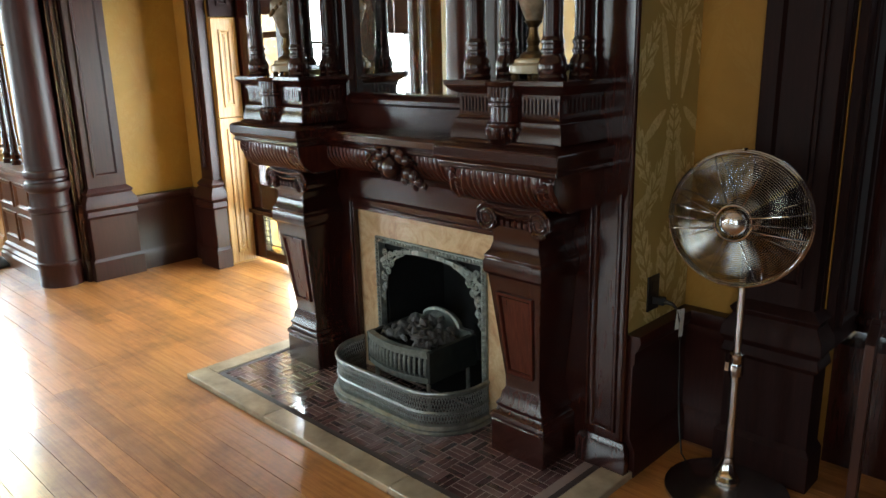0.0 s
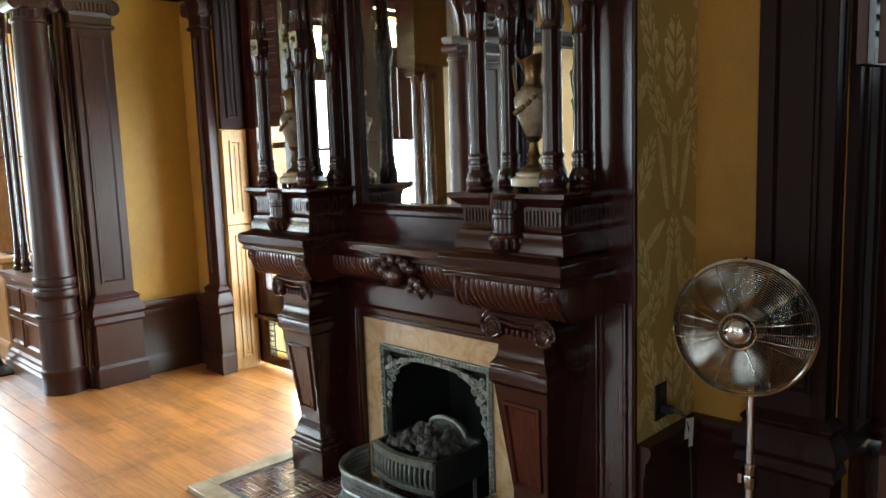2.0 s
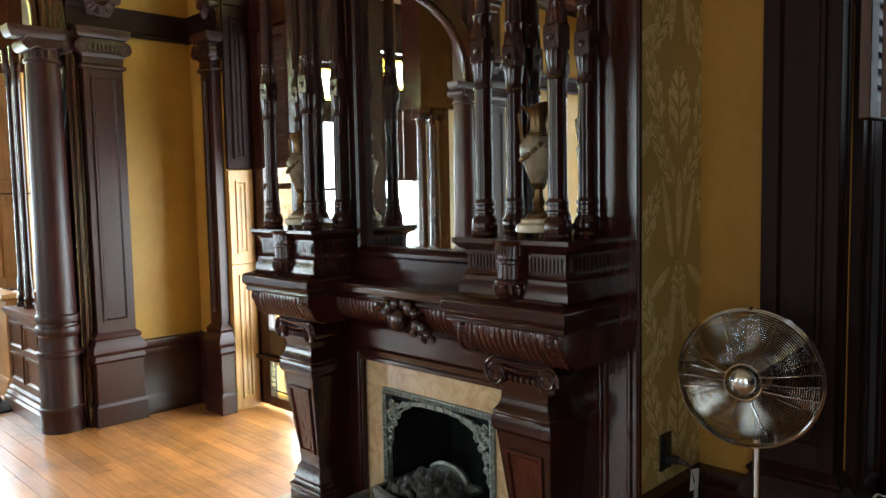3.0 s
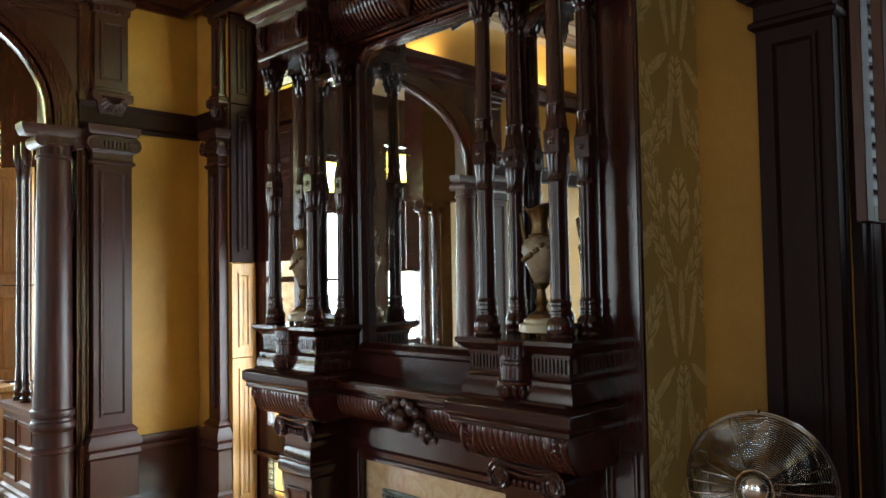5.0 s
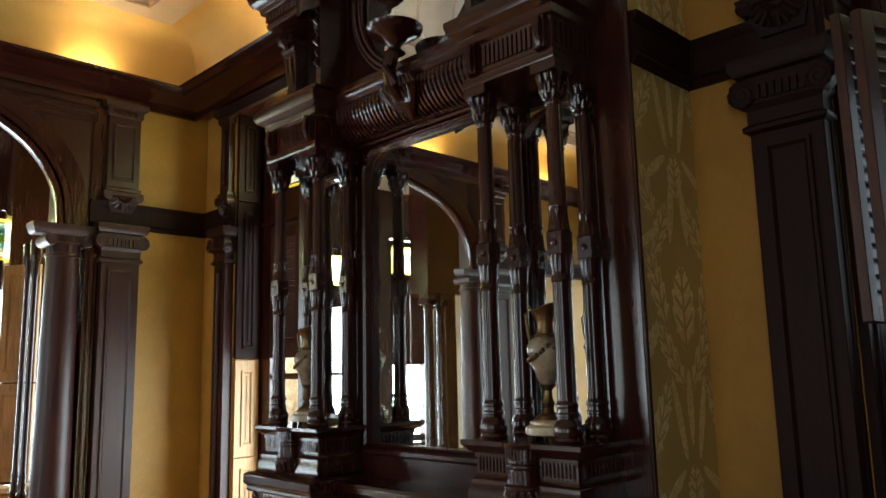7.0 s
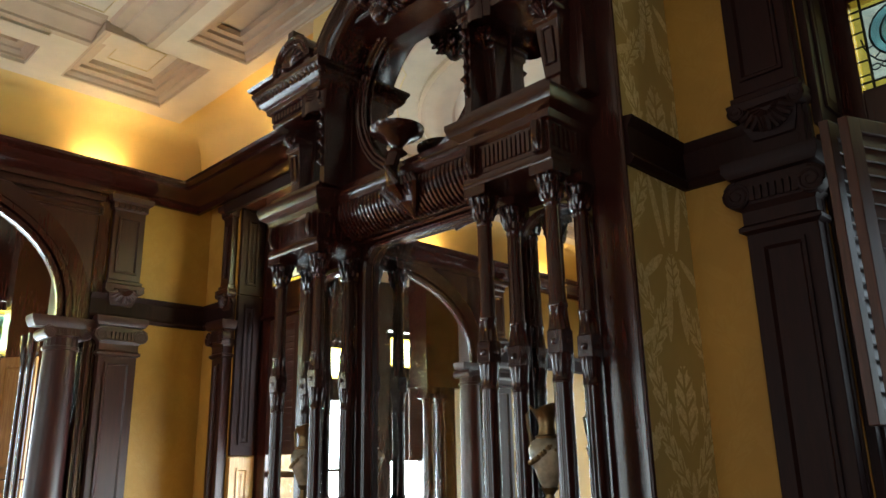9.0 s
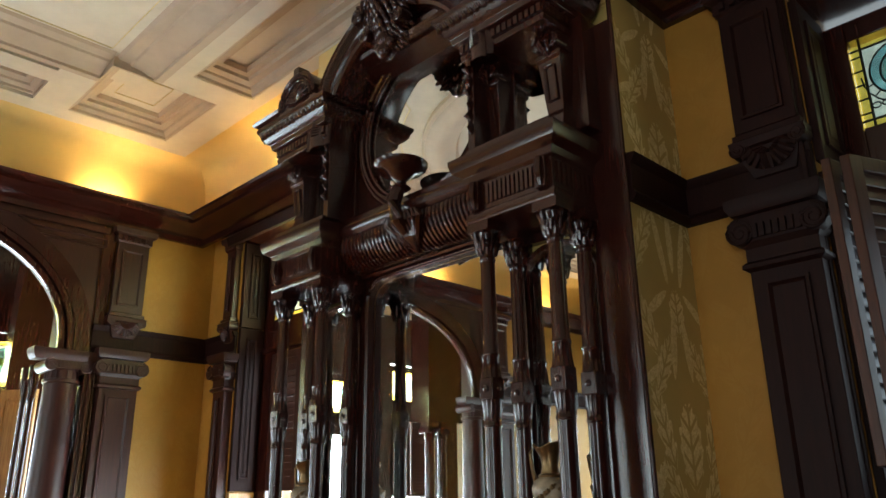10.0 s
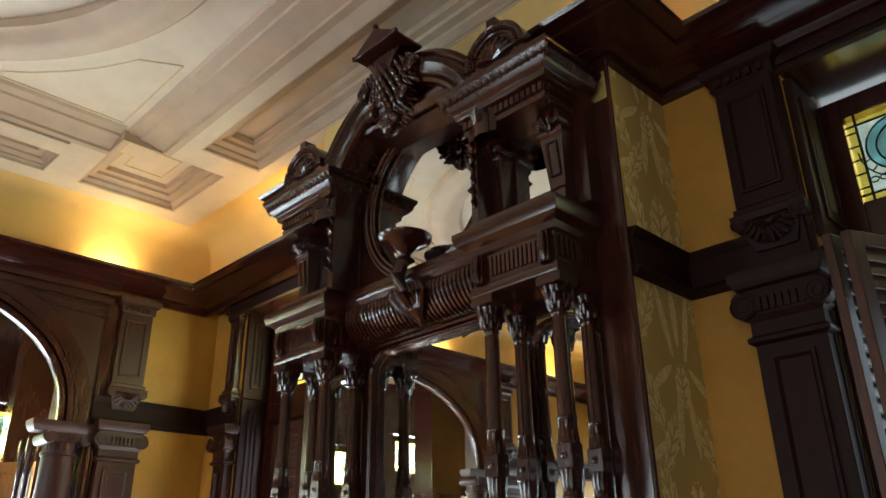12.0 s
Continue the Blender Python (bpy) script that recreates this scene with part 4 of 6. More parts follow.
# oak wainscot return and shutter of the bay
t = thing("bay_wainscot", -6.45, 2.25, 0, "golden oak panelled wainscot of the bay", "wainscot")
b = bmn()
box(b, -6.98, -6.36, 1.74, ALC_Y1, 0, 0.74)
part("body", b, OAK, t, bevel=0.004)
b = bmn()
sweep(b, [(-0.1, 0.74), (0.02, 0.74), (0.04, 0.76), (0.03, 0.79), (-0.1, 0.79)], [(-6.98, 1.74), (-6.36, 1.74), (-6.36, ALC_Y1)])
part("cap", b, OAK, t)
b = bmn()
sweep(b, [(0, 0.0), (0.03, 0.0), (0.03, 0.1), (0.01, 0.13), (0, 0.13)], [(-6.98, 1.74), (-6.36, 1.74), (-6.36, ALC_Y1)])
part("plinth", b, OAK, t)
b = bmn()
pframe(b, place_w(-6.36), 1.78, 2.06, 0.2, 0.68, 0.02, 0, 0.014, -0.001)
part("panel_moulding", b, OAK, t)
PB = lambda u, o, z: (-6.66 + (u - 1.92) * 0.8 + o * 0.6, 1.92 + (u - 1.92) * 0.6 - o * 0.8, z)
reveal_panel(PB, 1.76, 2.08, 0.80, 1.55, OAK, "golden oak lower shutter panel in the bay")
reveal_panel(PB, 1.76, 2.08, 1.56, 2.50, OAK, "golden oak upper shutter panel in the bay")
bm = bmn()
box(bm, -6.98, -6.80, 1.84, ALC_Y1, 0.79, 4.2)
setting("wall_bay_pier", bm, MAHOG, "dark wooden pier of the bay", "wall")

# ---- mantelpiece ----
MP = lambda u, o, z: (u, YM - o, z)
mantel = thing("mantelpiece", XC, YM, 0, "carved two-tier mahogany mantelpiece with mirrors and columns", "fireplace mantel")
PC = (XC - 0.660, XC + 0.632)       # middles of the two piers

bm = bmn()
for q in ((FX0 + 0.011, XC - 0.445, 0, 1.16), (XC + 0.445, FX1 - 0.011, 0, 1.16), (XC - 0.445, XC + 0.445, 0.785, 1.16), (FX0 + 0.011, FX1 - 0.011, 1.16, 1.28), (FX0 + 0.011, XC - 0.86, 1.28, 2.62), (XC + 0.86, FX1 - 0.011, 1.28, 2.62), (XC - 0.50, XC - 0.435, 1.28, 2.62), (XC + 0.435, XC + 0.50, 1.28, 2.62), (XC - 0.86, XC - 0.50, 2.53, 2.62), (XC + 0.50, XC + 0.86, 2.53, 2.62), (XC - 0.435, XC + 0.435, 2.585, 2.62), (FX0 + 0.011, FX1 - 0.011, 2.62, 2.9)):
    pbox(bm, MP, q[0], q[1], -0.035, 0.0, q[2], q[3])
part("backboard", bm, MAHOG, mantel)
# stiles at the two flanks, with a bead
for s, fx in ((-1, FX0), (1, FX1)):
    b = bmn()
    pbox(b, MP, *sorted((fx - s * 0.13, fx + s * 0.004)), 0, 0.018, 0.0, 3.3)
    tube(b, [(fx + s * 0.003, YM - 0.004, 0.0), (fx + s * 0.003, YM - 0.004, 3.48)], 0.010, 8)
    pframe(b, MP, *sorted((fx - s * 0.115, fx - s * 0.015)), 0.16, 1.0, 0.018, 0.018, 0.028, 0.017)
    tube(b, [(fx - s * 0.13, YM - 0.02, 0.16), (fx - s * 0.13, YM - 0.02, 1.0)], 0.007, 8)
    prow(b, MP, *sorted((fx - s * 0.13, fx + s * 0.002)), [(0.035, 0), (0.035, 0.10), (0.02, 0.13)])
    part("side_stile", b, MAHOG, mantel, bevel=0.002)

# marble surround
bm = bmn()
for q in ((-0.445, -0.325, 0, 0.785), (0.325, 0.445, 0, 0.785), (-0.325, 0.325, 0.665, 0.785)):
    pbox(bm, MP, XC + q[0], XC + q[1], -0.035, -0.012, q[2], q[3])
part("marble_surround", bm, MARBLE, mantel, "mottled peach and cream marble slips")
bm = bmn()
for q in ((-0.47, -0.44, 0, 0.81), (0.44, 0.47, 0, 0.81), (-0.44, 0.44, 0.78, 0.81)):
    pbox(bm, MP, XC + q[0], XC + q[1], 0.0, 0.02, q[2], q[3])
    pbox(bm, MP, XC + q[0] + 0.008, XC + q[1] - 0.008, 0.02, 0.03, q[2], q[3] - (0.01 if q[2] else 0))
part("opening_moulding", bm, MAHOG, mantel, bevel=0.003)

LEG = [(0.127, 0.205, 0.0), (0.127, 0.205, 0.125), (0.122, 0.20, 0.13), (0.130, 0.21, 0.14), (0.128, 0.207, 0.155), (0.112, 0.195, 0.165), (0.108, 0.19, 0.18), (0.115, 0.197, 0.19), (0.098, 0.185, 0.21), (0.095, 0.18, 0.235), (0.082, 0.172, 0.255), (0.078, 0.17, 0.27), (0.122, 0.225, 0.685), (0.128, 0.232, 0.69), (0.134, 0.24, 0.70), (0.134, 0.24, 0.735), (0.128, 0.235, 0.745), (0.132, 0.238, 0.755), (0.115, 0.222, 0.775), (0.106, 0.215, 0.80), (0.104, 0.215, 0.83), (0.112, 0.222, 0.845), (0.112, 0.222, 0.865)]
for c in PC:
    leg = new("leg")
    leg.location = (c, YM - 0.1, 0)
    leg.parent = mantel
    leg.matrix_parent_inverse = Matrix.Translation(-mantel.location)
    b = bmn()
    rows = [[b.verts.new(MP(c + sx * h, o, z + 0.018)) for sx, o in ((-1, 0), (-1, f), (1, f), (1, 0))] for h, f, z in [(0.93 * h0, 0.93 * f0, z0) for h0, f0, z0 in LEG]]
    for r, s in zip(rows, rows[1:]):
        for i in range(4):
            b.faces.new((r[i], r[(i + 1) % 4], s[(i + 1) % 4], s[i]))
    b.faces.new(rows[0][::-1])
    b.faces.new(rows[-1])
    part("tapered_body", b, MAHOG, leg, bevel=0.003)
    # sunk panel on the tapering face and sides
    b = bmn()

    def face(u, v, d):
        f = (v - 0.288) / 0.415
        return MP(c + u * (0.0725 + 0.041 * f), 0.158 + 0.051 * f + d, v)

    for u0, u1, v0, v1 in ((-0.72, 0.72, 0.335, 0.645),):
        rings = []
        for g, d in ((0, 0.0), (0, 0.009), (0.09, 0.009), (0.16, -0.006)):
            rings.append([b.verts.new(face(u, v, d)) for u, v in ((u0 + g, v0 + g * 0.11), (u1 - g, v0 + g * 0.11), (u1 - g, v1 - g * 0.11), (u0 + g, v1 - g * 0.11))])
        for r, s in zip(rings, rings[1:]):
            for i in range(4):
                b.faces.new((r[i], r[(i + 1) % 4], s[(i + 1) % 4], s[i]))
        b.faces.new([b.verts.new(face(u, v, 0.0015)) for u, v in ((u0 + 0.16, v0 + 0.0176), (u1 - 0.16, v0 + 0.0176), (u1 - 0.16, v1 - 0.0176), (u0 + 0.16, v1 - 0.0176))])
    part("sunk_panel", b, MAHOG_RED, leg)
    # ionic scroll bolster
    b = bmn()
    pbox(b, MP, c - 0.116, c + 0.116, 0.0, 0.202, 0.895, 0.955)
    pbox(b, MP, c - 0.104, c + 0.104, 0.0, 0.192, 0.87, 0.897)
    for s in (-1, 1):
        spiral(b, MP, c + s * 0.108, 0.905, 0.06, 0.216, 0.048, 2.4, -s, 0.34)
    tube(b, [MP(c - 0.108, 0.216, 0.953), MP(c - 0.04, 0.216, 0.946), MP(c + 0.04, 0.216, 0.946), MP(c + 0.108, 0.216, 0.953)], 0.008, 6)
    tube(b, [MP(c - 0.07, 0.214, 0.925), MP(c, 0.214, 0.918), MP(c + 0.07, 0.214, 0.925)], 0.006, 6)
    for i in range(5):
        q = c - 0.05 + 0.025 * i
        lathe(b, [(0.004, -0.018), (0.011, -0.006), (0.011, 0.008), (0.004, 0.016)], q, YM - 0.204, 8, 0.895)
    part("scroll_capital", b, MAHOG, leg, "carved ionic scroll capital")

    # reeded bolection frieze over the leg
    b = bmn()
    curve = [(0.205 + 0.085 * math.sin(radians(a)) , 0.965 + 0.115 * (1 - math.cos(radians(a)))) for a in range(0, 91, 9)]
    gadroon(b, c - 0.145, c + 0.145, curve, 0.0245, 0.014, MP, 0.9, 12)
    part("reeded_frieze", b, MAHOG_RED, mantel, "reeded frieze")
    for s in (-1, 1):
        b = bmn()
        e = sorted((c + s * 0.145, c + s * 0.222))
        gadroon(b, *e, curve, 0.026, 0.018, MP, s * 1.6)
        for j in range(9):
            o, z = curve[j + 1]
            tube(b, [MP(c + s * (0.15 + 0.012 * (j % 3)), o + 0.006, z), MP(c + s * 0.185, o + 0.014, z + 0.012), MP(c + s * (0.215 - 0.01 * (j % 2)), o + 0.004, z + 0.004)], [0.002, 0.007, 0.002], 5)
        v = [b.verts.new(MP(c + s * 0.222, o, z)) for o, z in curve]
        v += [b.verts.new(MP(c + s * 0.222, 0, z)) for z in (1.08, 0.965)]
        b.faces.new(v)
        part("leaf_end", b, MAHOG_RED, mantel, "carved leaf end of the frieze")
    b = bmn()
    pbox(b, MP, c - 0.215, c + 0.215, 0, 0.205, 0.955, 0.975)
    part("frieze_fillet", b, MAHOG, mantel, bevel=0.003)
    b = bmn()
    prow(b, MP, c - 0.05, c + 0.05, [(0.185, 1.078), (0.195, 1.085), (0.19, 1.10), (0.205, 1.115), (0.205, 1.15), (0.195, 1.158), (0.165, 1.165), (0.16, 1.175)])
    # keep the projection to the front as to the sides
    for v in b.verts:
        v.co.y -= 0.118 if v.co.y < YM - 0.05 else 0
    part("shelf_block", b, MAHOG_H, mantel, bevel=0.003)
    # pier above the shelf
    b = bmn()
    prow(b, MP, c - 0.05, c + 0.05, [(0.175, 1.17), (0.175, 1.20), (0.165, 1.215), (0.165, 1.235), (0.157, 1.24), (0.152, 1.25), (0.152, 1.30), (0.157, 1.303), (0.157, 1.318), (0.17, 1.325), (0.19, 1.345), (0.19, 1.36), (0.1, 1.361)])
    for v in b.verts:
        v.co.y -= 0.09 if v.co.y < YM - 0.05 else 0
    for i in range(9):
        for s in (-1, 1):
            q = c + s * (0.07 + 0.0145 * i)
            part("flute", pbox(bmn(), MP, q - 0.004, q + 0.004, 0.24, 0.249, 1.262, 1.308), MAHOG, mantel)
    for i in range(9):
        q = 0.03 + 0.022 * i
        for s in (-1, 1):
            part("flute", pbox(bmn(), MP, *sorted((c + s * 0.2, c + s * 0.209)), q, q + 0.009, 1.262, 1.308), MAHOG, mantel)
    part("pier_block", b, MAHOG, mantel, bevel=0.0025)
    # hanging urn pendant on the pier's face
    b = bmn()
    lathe(b, [(0.003, -0.024), (0.011, -0.015), (0.009, -0.008), (0.024, -0.003), (0.043, 0.006), (0.058, 0.019), (0.068, 0.036), (0.073, 0.052), (0.073, 0.062), (0.066, 0.068), (0.069, 0.073), (0.069, 0.080), (0.060, 0.086), (0.060, 0.130), (0.066, 0.136), (0.066, 0.144), (0.060, 0.149), (0.060, 0.188), (0.071, 0.196), (0.075, 0.207)], c, YM - 0.235, 90, 1.150, 18, 0.14, (-0.004, 0.063))
    part("urn_pendant", b, MAHOG, mantel, "reeded urn-shaped pendant")
    b = bmn()
    for i in range(16):
        a = math.pi + math.pi * i / 15
        x, y = c + 0.061 * math.cos(a), YM - 0.235 + 0.061 * math.sin(a)
        box(b, x - 0.003, x + 0.003, y - 0.003, y + 0.003, 1.31, 1.343)
    tagged(part("pendant_fluting", b, MAHOG, mantel), kind="stuff")

COL = [(0.043, 0.0), (0.045, 0.010), (0.041, 0.018), (0.0445, 0.030), (0.0455, 0.042), (0.041, 0.058), (0.033, 0.070), (0.033, 0.078), (0.0365, 0.082), (0.0365, 0.088), (0.032, 0.093), (0.032, 0.104), (0.036, 0.109), (0.036, 0.116), (0.031, 0.122), (0.0295, 0.130), (0.0285, 0.488), (0.032, 0.492), (0.032, 0.500), (0.029, 0.505), (0.031, 0.525), (0.036, 0.570), (0.0365, 0.578)]
COL2 = [(0.0365, 0.650), (0.036, 0.656), (0.032, 0.690), (0.029, 0.722), (0.032, 0.727), (0.032, 0.735), (0.0285, 0.740), (0.0255, 1.06), (0.029, 1.065), (0.029, 1.075), (0.025, 1.08), (0.027, 1.11), (0.033, 1.14), (0.042, 1.165)]


def mantel_column(x, y):
    col = new("column")
    col.location = (x, y, 1.36)
    col.parent = mantel
    col.matrix_parent_inverse = Matrix.Translation(-mantel.location)
    b = bmn()
    lathe(b, COL, x, y, 48, 1.36, 14, 0.13, (0.506, 0.577))
    part("lower_shaft", b, MAHOG, col)
    b = bmn()
    box(b, x - 0.030, x + 0.030, y - 0.030, y + 0.030, 1.936, 2.012)
    for dx, dy in ((0, -1), (1, 0), (-1, 0), (0, 1)):
        c = Vector((x + dx * 0.030, y + dy * 0.030, 1.974))
        tube(b, [c, c + Vector((dx, dy, 0)) * 0.005, c + Vector((dx, dy, 0)) * 0.009], [0.013, 0.011, 0.004], 10)
    part("boss_block", b, MAHOG, col, bevel=0.004)
    b = bmn()
    lathe(b, COL2, x, y, 48, 1.36, 14, 0.13, (0.652, 0.720))
    part("upper_shaft", b, MAHOG, col)
    b = bmn()
    for tier, (r0, r1, za, zb) in enumerate(((0.028, 0.046, 1.085, 1.135), (0.032, 0.056, 1.10, 1.172))):
        for k in range(8):
            a = 2 * math.pi * (k + 0.5 * tier) / 8
            d = Vector((math.cos(a), math.sin(a), 0))
            o = Vector((x, y, 1.36))
            tube(b, [o + d * r0 + Vector((0, 0, za)), o + d * (r0 + 0.006) + Vector((0, 0, (za + zb) / 2)), o + d * r1 * 0.95 + Vector((0, 0, zb)), o + d * r1 + Vector((0, 0, zb - 0.012))], [0.008, 0.010, 0.008, 0.004], 5)
    box(b, x - 0.05, x + 0.05, y - 0.05, y + 0.05, 2.53, 2.565)
    part("leaf_capital", b, MAHOG, col, "carved leaf capital", bevel=0.002)


for c in PC:
    for dx in (-0.150, 0.150):
        mantel_column(c + dx, 1.95)
        mantel_column(c + dx, 2.112)

# centre: frieze, shelf, apron
bm = bmn()
curve = [(0.06 + 0.085 * math.sin(radians(a)), 0.97 + 0.10 * (1 - math.cos(radians(a)))) for a in range(0, 91, 9)]
gadroon(bm, PC[0] + 0.22, PC[1] - 0.22, curve, 0.0245, 0.014, MP, 0.9, 12)
part("reeded_centre_frieze", bm, MAHOG_RED, mantel, "reeded centre frieze")
bm = bmn()
run = [(PC[0] + 0.22, YM), (PC[1] - 0.22, YM)]
sweep(bm, [(-0.02, 1.07), (0.15, 1.07), (0.158, 1.078), (0.152, 1.09), (0.175, 1.105), (0.18, 1.13), (0.172, 1.142), (-0.02, 1.146)], run)
part("mantel_shelf", bm, MAHOG_H, mantel, "polished dark mantel shelf", bevel=0.002)
bm = bmn()
sweep(bm, [(0, 0.81), (0.03, 0.81), (0.035, 0.83), (0.025, 0.84), (0.025, 0.93), (0.04, 0.945), (0.06, 0.965), (0.06, 0.975), (0, 0.975)], run)
part("apron", bm, MAHOG_H, mantel)
# back rail under the big mirror
bm = bmn()
sweep(bm, [(0, 1.146), (0.02, 1.146), (0.02, 1.235), (0.03, 1.245), (0.03, 1.26), (0.015, 1.275), (0, 1.28)], run)
part("mirror_rail", bm, MAHOG_H, mantel)
# fruit and leaf carving at the middle of the frieze
rnd = random.Random(5)
for dx, dz, r in ((-0.075, 0.055, 0.022), (-0.005, 0.012, 0.043), (0.045, 0.060, 0.028), (-0.035, 0.072, 0.024), (0.012, 0.078, 0.022), (-0.10, 0.030, 0.020), (0.075, 0.045, 0.024), (0.085, 0.0, 0.026), (0.115, -0.012, 0.024), (0.062, -0.028, 0.020), (-0.066, 0.015, 0.022), (0.14, -0.03, 0.020), (0.105, -0.040, 0.018), (0.165, -0.045, 0.016)):
    c = Vector((XC + dx, YM - 0.155 - r * 0.3, 1.005 + dz))
    m = Matrix.Translation(c) @ Matrix.Diagonal((1, 0.9, 0.92 + 0.3 * rnd.random(), 1))
    q = bmn()
    bmesh.ops.create_uvsphere(q, u_segments=14, v_segments=9, radius=r, matrix=m)
    part("carved_fruit", q, MAHOG, mantel)
for k in range(22):
    a = rnd.uniform(-0.12, 0.18)
    p = Vector((XC + a, YM - 0.145, 1.02 - 0.25 * max(0, a) + rnd.uniform(-0.035, 0.06)))
    q = bmn()
    tube(q, [p, p + Vector((rnd.uniform(-0.04, 0.04), -0.022, rnd.uniform(-0.02, 0.03))), p + Vector((rnd.uniform(-0.06, 0.06), -0.01, rnd.uniform(-0.04, 0.03)))], [0.006, 0.011, 0.003], 6)
    part("carved_leaf", q, MAHOG, mantel)

# mirrors of the middle tier
def arched(u0, u1, z0, z1, r, n=8):
    return [(u0, z0), (u1, z0)] + [(u1 - r + r * math.cos(radians(a)), z1 - r + r * math.sin(radians(a))) for a in [90 * k / n for k in range(n + 1)]] + [(u0 + r - r * math.sin(radians(a)), z1 - r + r * math.cos(radians(a))) for a in [90 * k / n for k in range(n + 1)]]


def mirror(u0, u1, z0, z1, r, w=0.03, back=0.024):
    b = bmn()
    prism(b, arched(u0, u1, z0, z1, r), lambda u, v, d: (u, YM + back + d, v), 0.006)
    part("mirror_glass", b, MIRROR, mantel, "silvered mirror glass", smooth=False)
    b = bmn()
    ring_board(b, arched(u0 - w, u1 + w, z0 - w, z1 + w, r + w), arched(u0, u1, z0, z1, r), lambda u, v, d: (u, YM - 0.012 + d, v), 0.035)
    for q in range(2):
        line = arched(u0 - w * (0.25 + 0.5 * q), u1 + w * (0.25 + 0.5 * q), z0 - w * (0.25 + 0.5 * q), z1 + w * (0.25 + 0.5 * q), r + w * (0.25 + 0.5 * q))
        tube(b, [(u, YM - 0.012, v) for u, v in line], 0.006, 6, True)
    part("mirror_frame", b, MAHOG, mantel)


mirror(XC - 0.425, XC + 0.425, 1.285, 2.57, 0.10, 0.022)
for c in PC:
    mirror(c - 0.155, c + 0.155, 1.40, 2.49, 0.13, 0.02, 0.002)

# entablature over the columns
for c in PC:
    b = bmn()
    prow(b, MP, c - 0.05, c + 0.05, [(0.145, 2.565), (0.15, 2.58), (0.145, 2.60), (0.138, 2.605), (0.138, 2.71), (0.15, 2.72), (0.155, 2.745), (0.185, 2.765), (0.195, 2.795), (0.195, 2.815), (0.15, 2.825), (0.145, 2.86), (0.1, 2.861)])
    for v in b.verts:
        v.co.y -= 0.115 if v.co.y < YM - 0.05 else 0
    for i in range(11):
        q = c - 0.10 + 0.02 * i
        part("flute", pbox(bmn(), MP, q - 0.006, q + 0.006, 0.25, 0.259, 2.625, 2.70), MAHOG, mantel)
    for s in (-1, 1):
        pbox(b, MP, c + s * 0.15 - 0.022, c + s * 0.15 + 0.022, 0.25, 0.275, 2.605, 2.712)
        tube(b, [MP(c + s * 0.15, 0.272, 2.61), MP(c + s * 0.15, 0.285, 2.66), MP(c + s * 0.15, 0.276, 2.71)], [0.012, 0.016, 0.014], 6)
    for i in range(8):
        q = 0.03 + 0.027 * i
        for s in (-1, 1):
            part("flute", pbox(bmn(), MP, *sorted((c + s * 0.186, c + s * 0.196)), q, q + 0.013, 2.625, 2.70), MAHOG, mantel)
    part("entablature", b, MAHOG, mantel, bevel=0.0025)
# centre cove with curling reeds, shelf bracket and cornice
bm = bmn()
curve = [(0.03 + 0.13 * math.sin(radians(a)), 2.61 + 0.145 * (1 - math.cos(radians(a)))) for a in range(0, 91, 9)]
gadroon(bm, PC[0] + 0.20, PC[1] - 0.20, curve, 0.024, 0.018, MP, 0.0, 12)
part("reeded_cove", bm, MAHOG, mantel, "reeded cove over the mirror")
run = [(PC[0] + 0.20, YM), (PC[1] - 0.20, YM)]
bm = bmn()
sweep(bm, [(-0.02, 2.755), (0.165, 2.755), (0.175, 2.77), (0.185, 2.785), (0.185, 2.805), (0.165, 2.81), (0.16, 2.845), (-0.02, 2.846)], run)
sweep(bm, [(0, 2.595), (0.025, 2.595), (0.035, 2.605), (0.03, 2.615), (0, 2.615)], run)
part("centre_cornice", bm, MAHOG_H, mantel, bevel=0.002)
bm = bmn()
for k in range(9):
    a = (k - 4) / 4
    tube(bm, [MP(XC, 0.10, 2.60), MP(XC + a * 0.06, 0.16, 2.66), MP(XC + a * 0.10, 0.19, 2.72), MP(XC + a * 0.085, 0.20, 2.755)], [0.006, 0.014, 0.016, 0.006], 6)
prow(bm, MP, XC - 0.015, XC + 0.015, [(0.03, 2.60), (0.10, 2.66), (0.13, 2.72), (0.16, 2.76)])
tube(bm, [MP(XC, 0.17, 2.67), MP(XC, 0.22, 2.72), MP(XC, 0.235, 2.79), MP(XC, 0.215, 2.85)], [0.02, 0.03, 0.03, 0.03], 10)
part("leaf_bracket", bm, MAHOG, mantel, "carved acanthus bracket")
bm = bmn()
lathe(bm, [(0.03, 0), (0.045, 0.01), (0.025, 0.03), (0.03, 0.045), (0.06, 0.07), (0.095, 0.085), (0.115, 0.10), (0.118, 0.118), (0.108, 0.122), (0.085, 0.105), (0.03, 0.09), (0.004, 0.088)], XC, YM - 0.20, 32, 2.85, 16, 0.05, (0.06, 0.1))
part("bowl_finial", bm, MAHOG, mantel, "carved shallow bowl on the cornice")

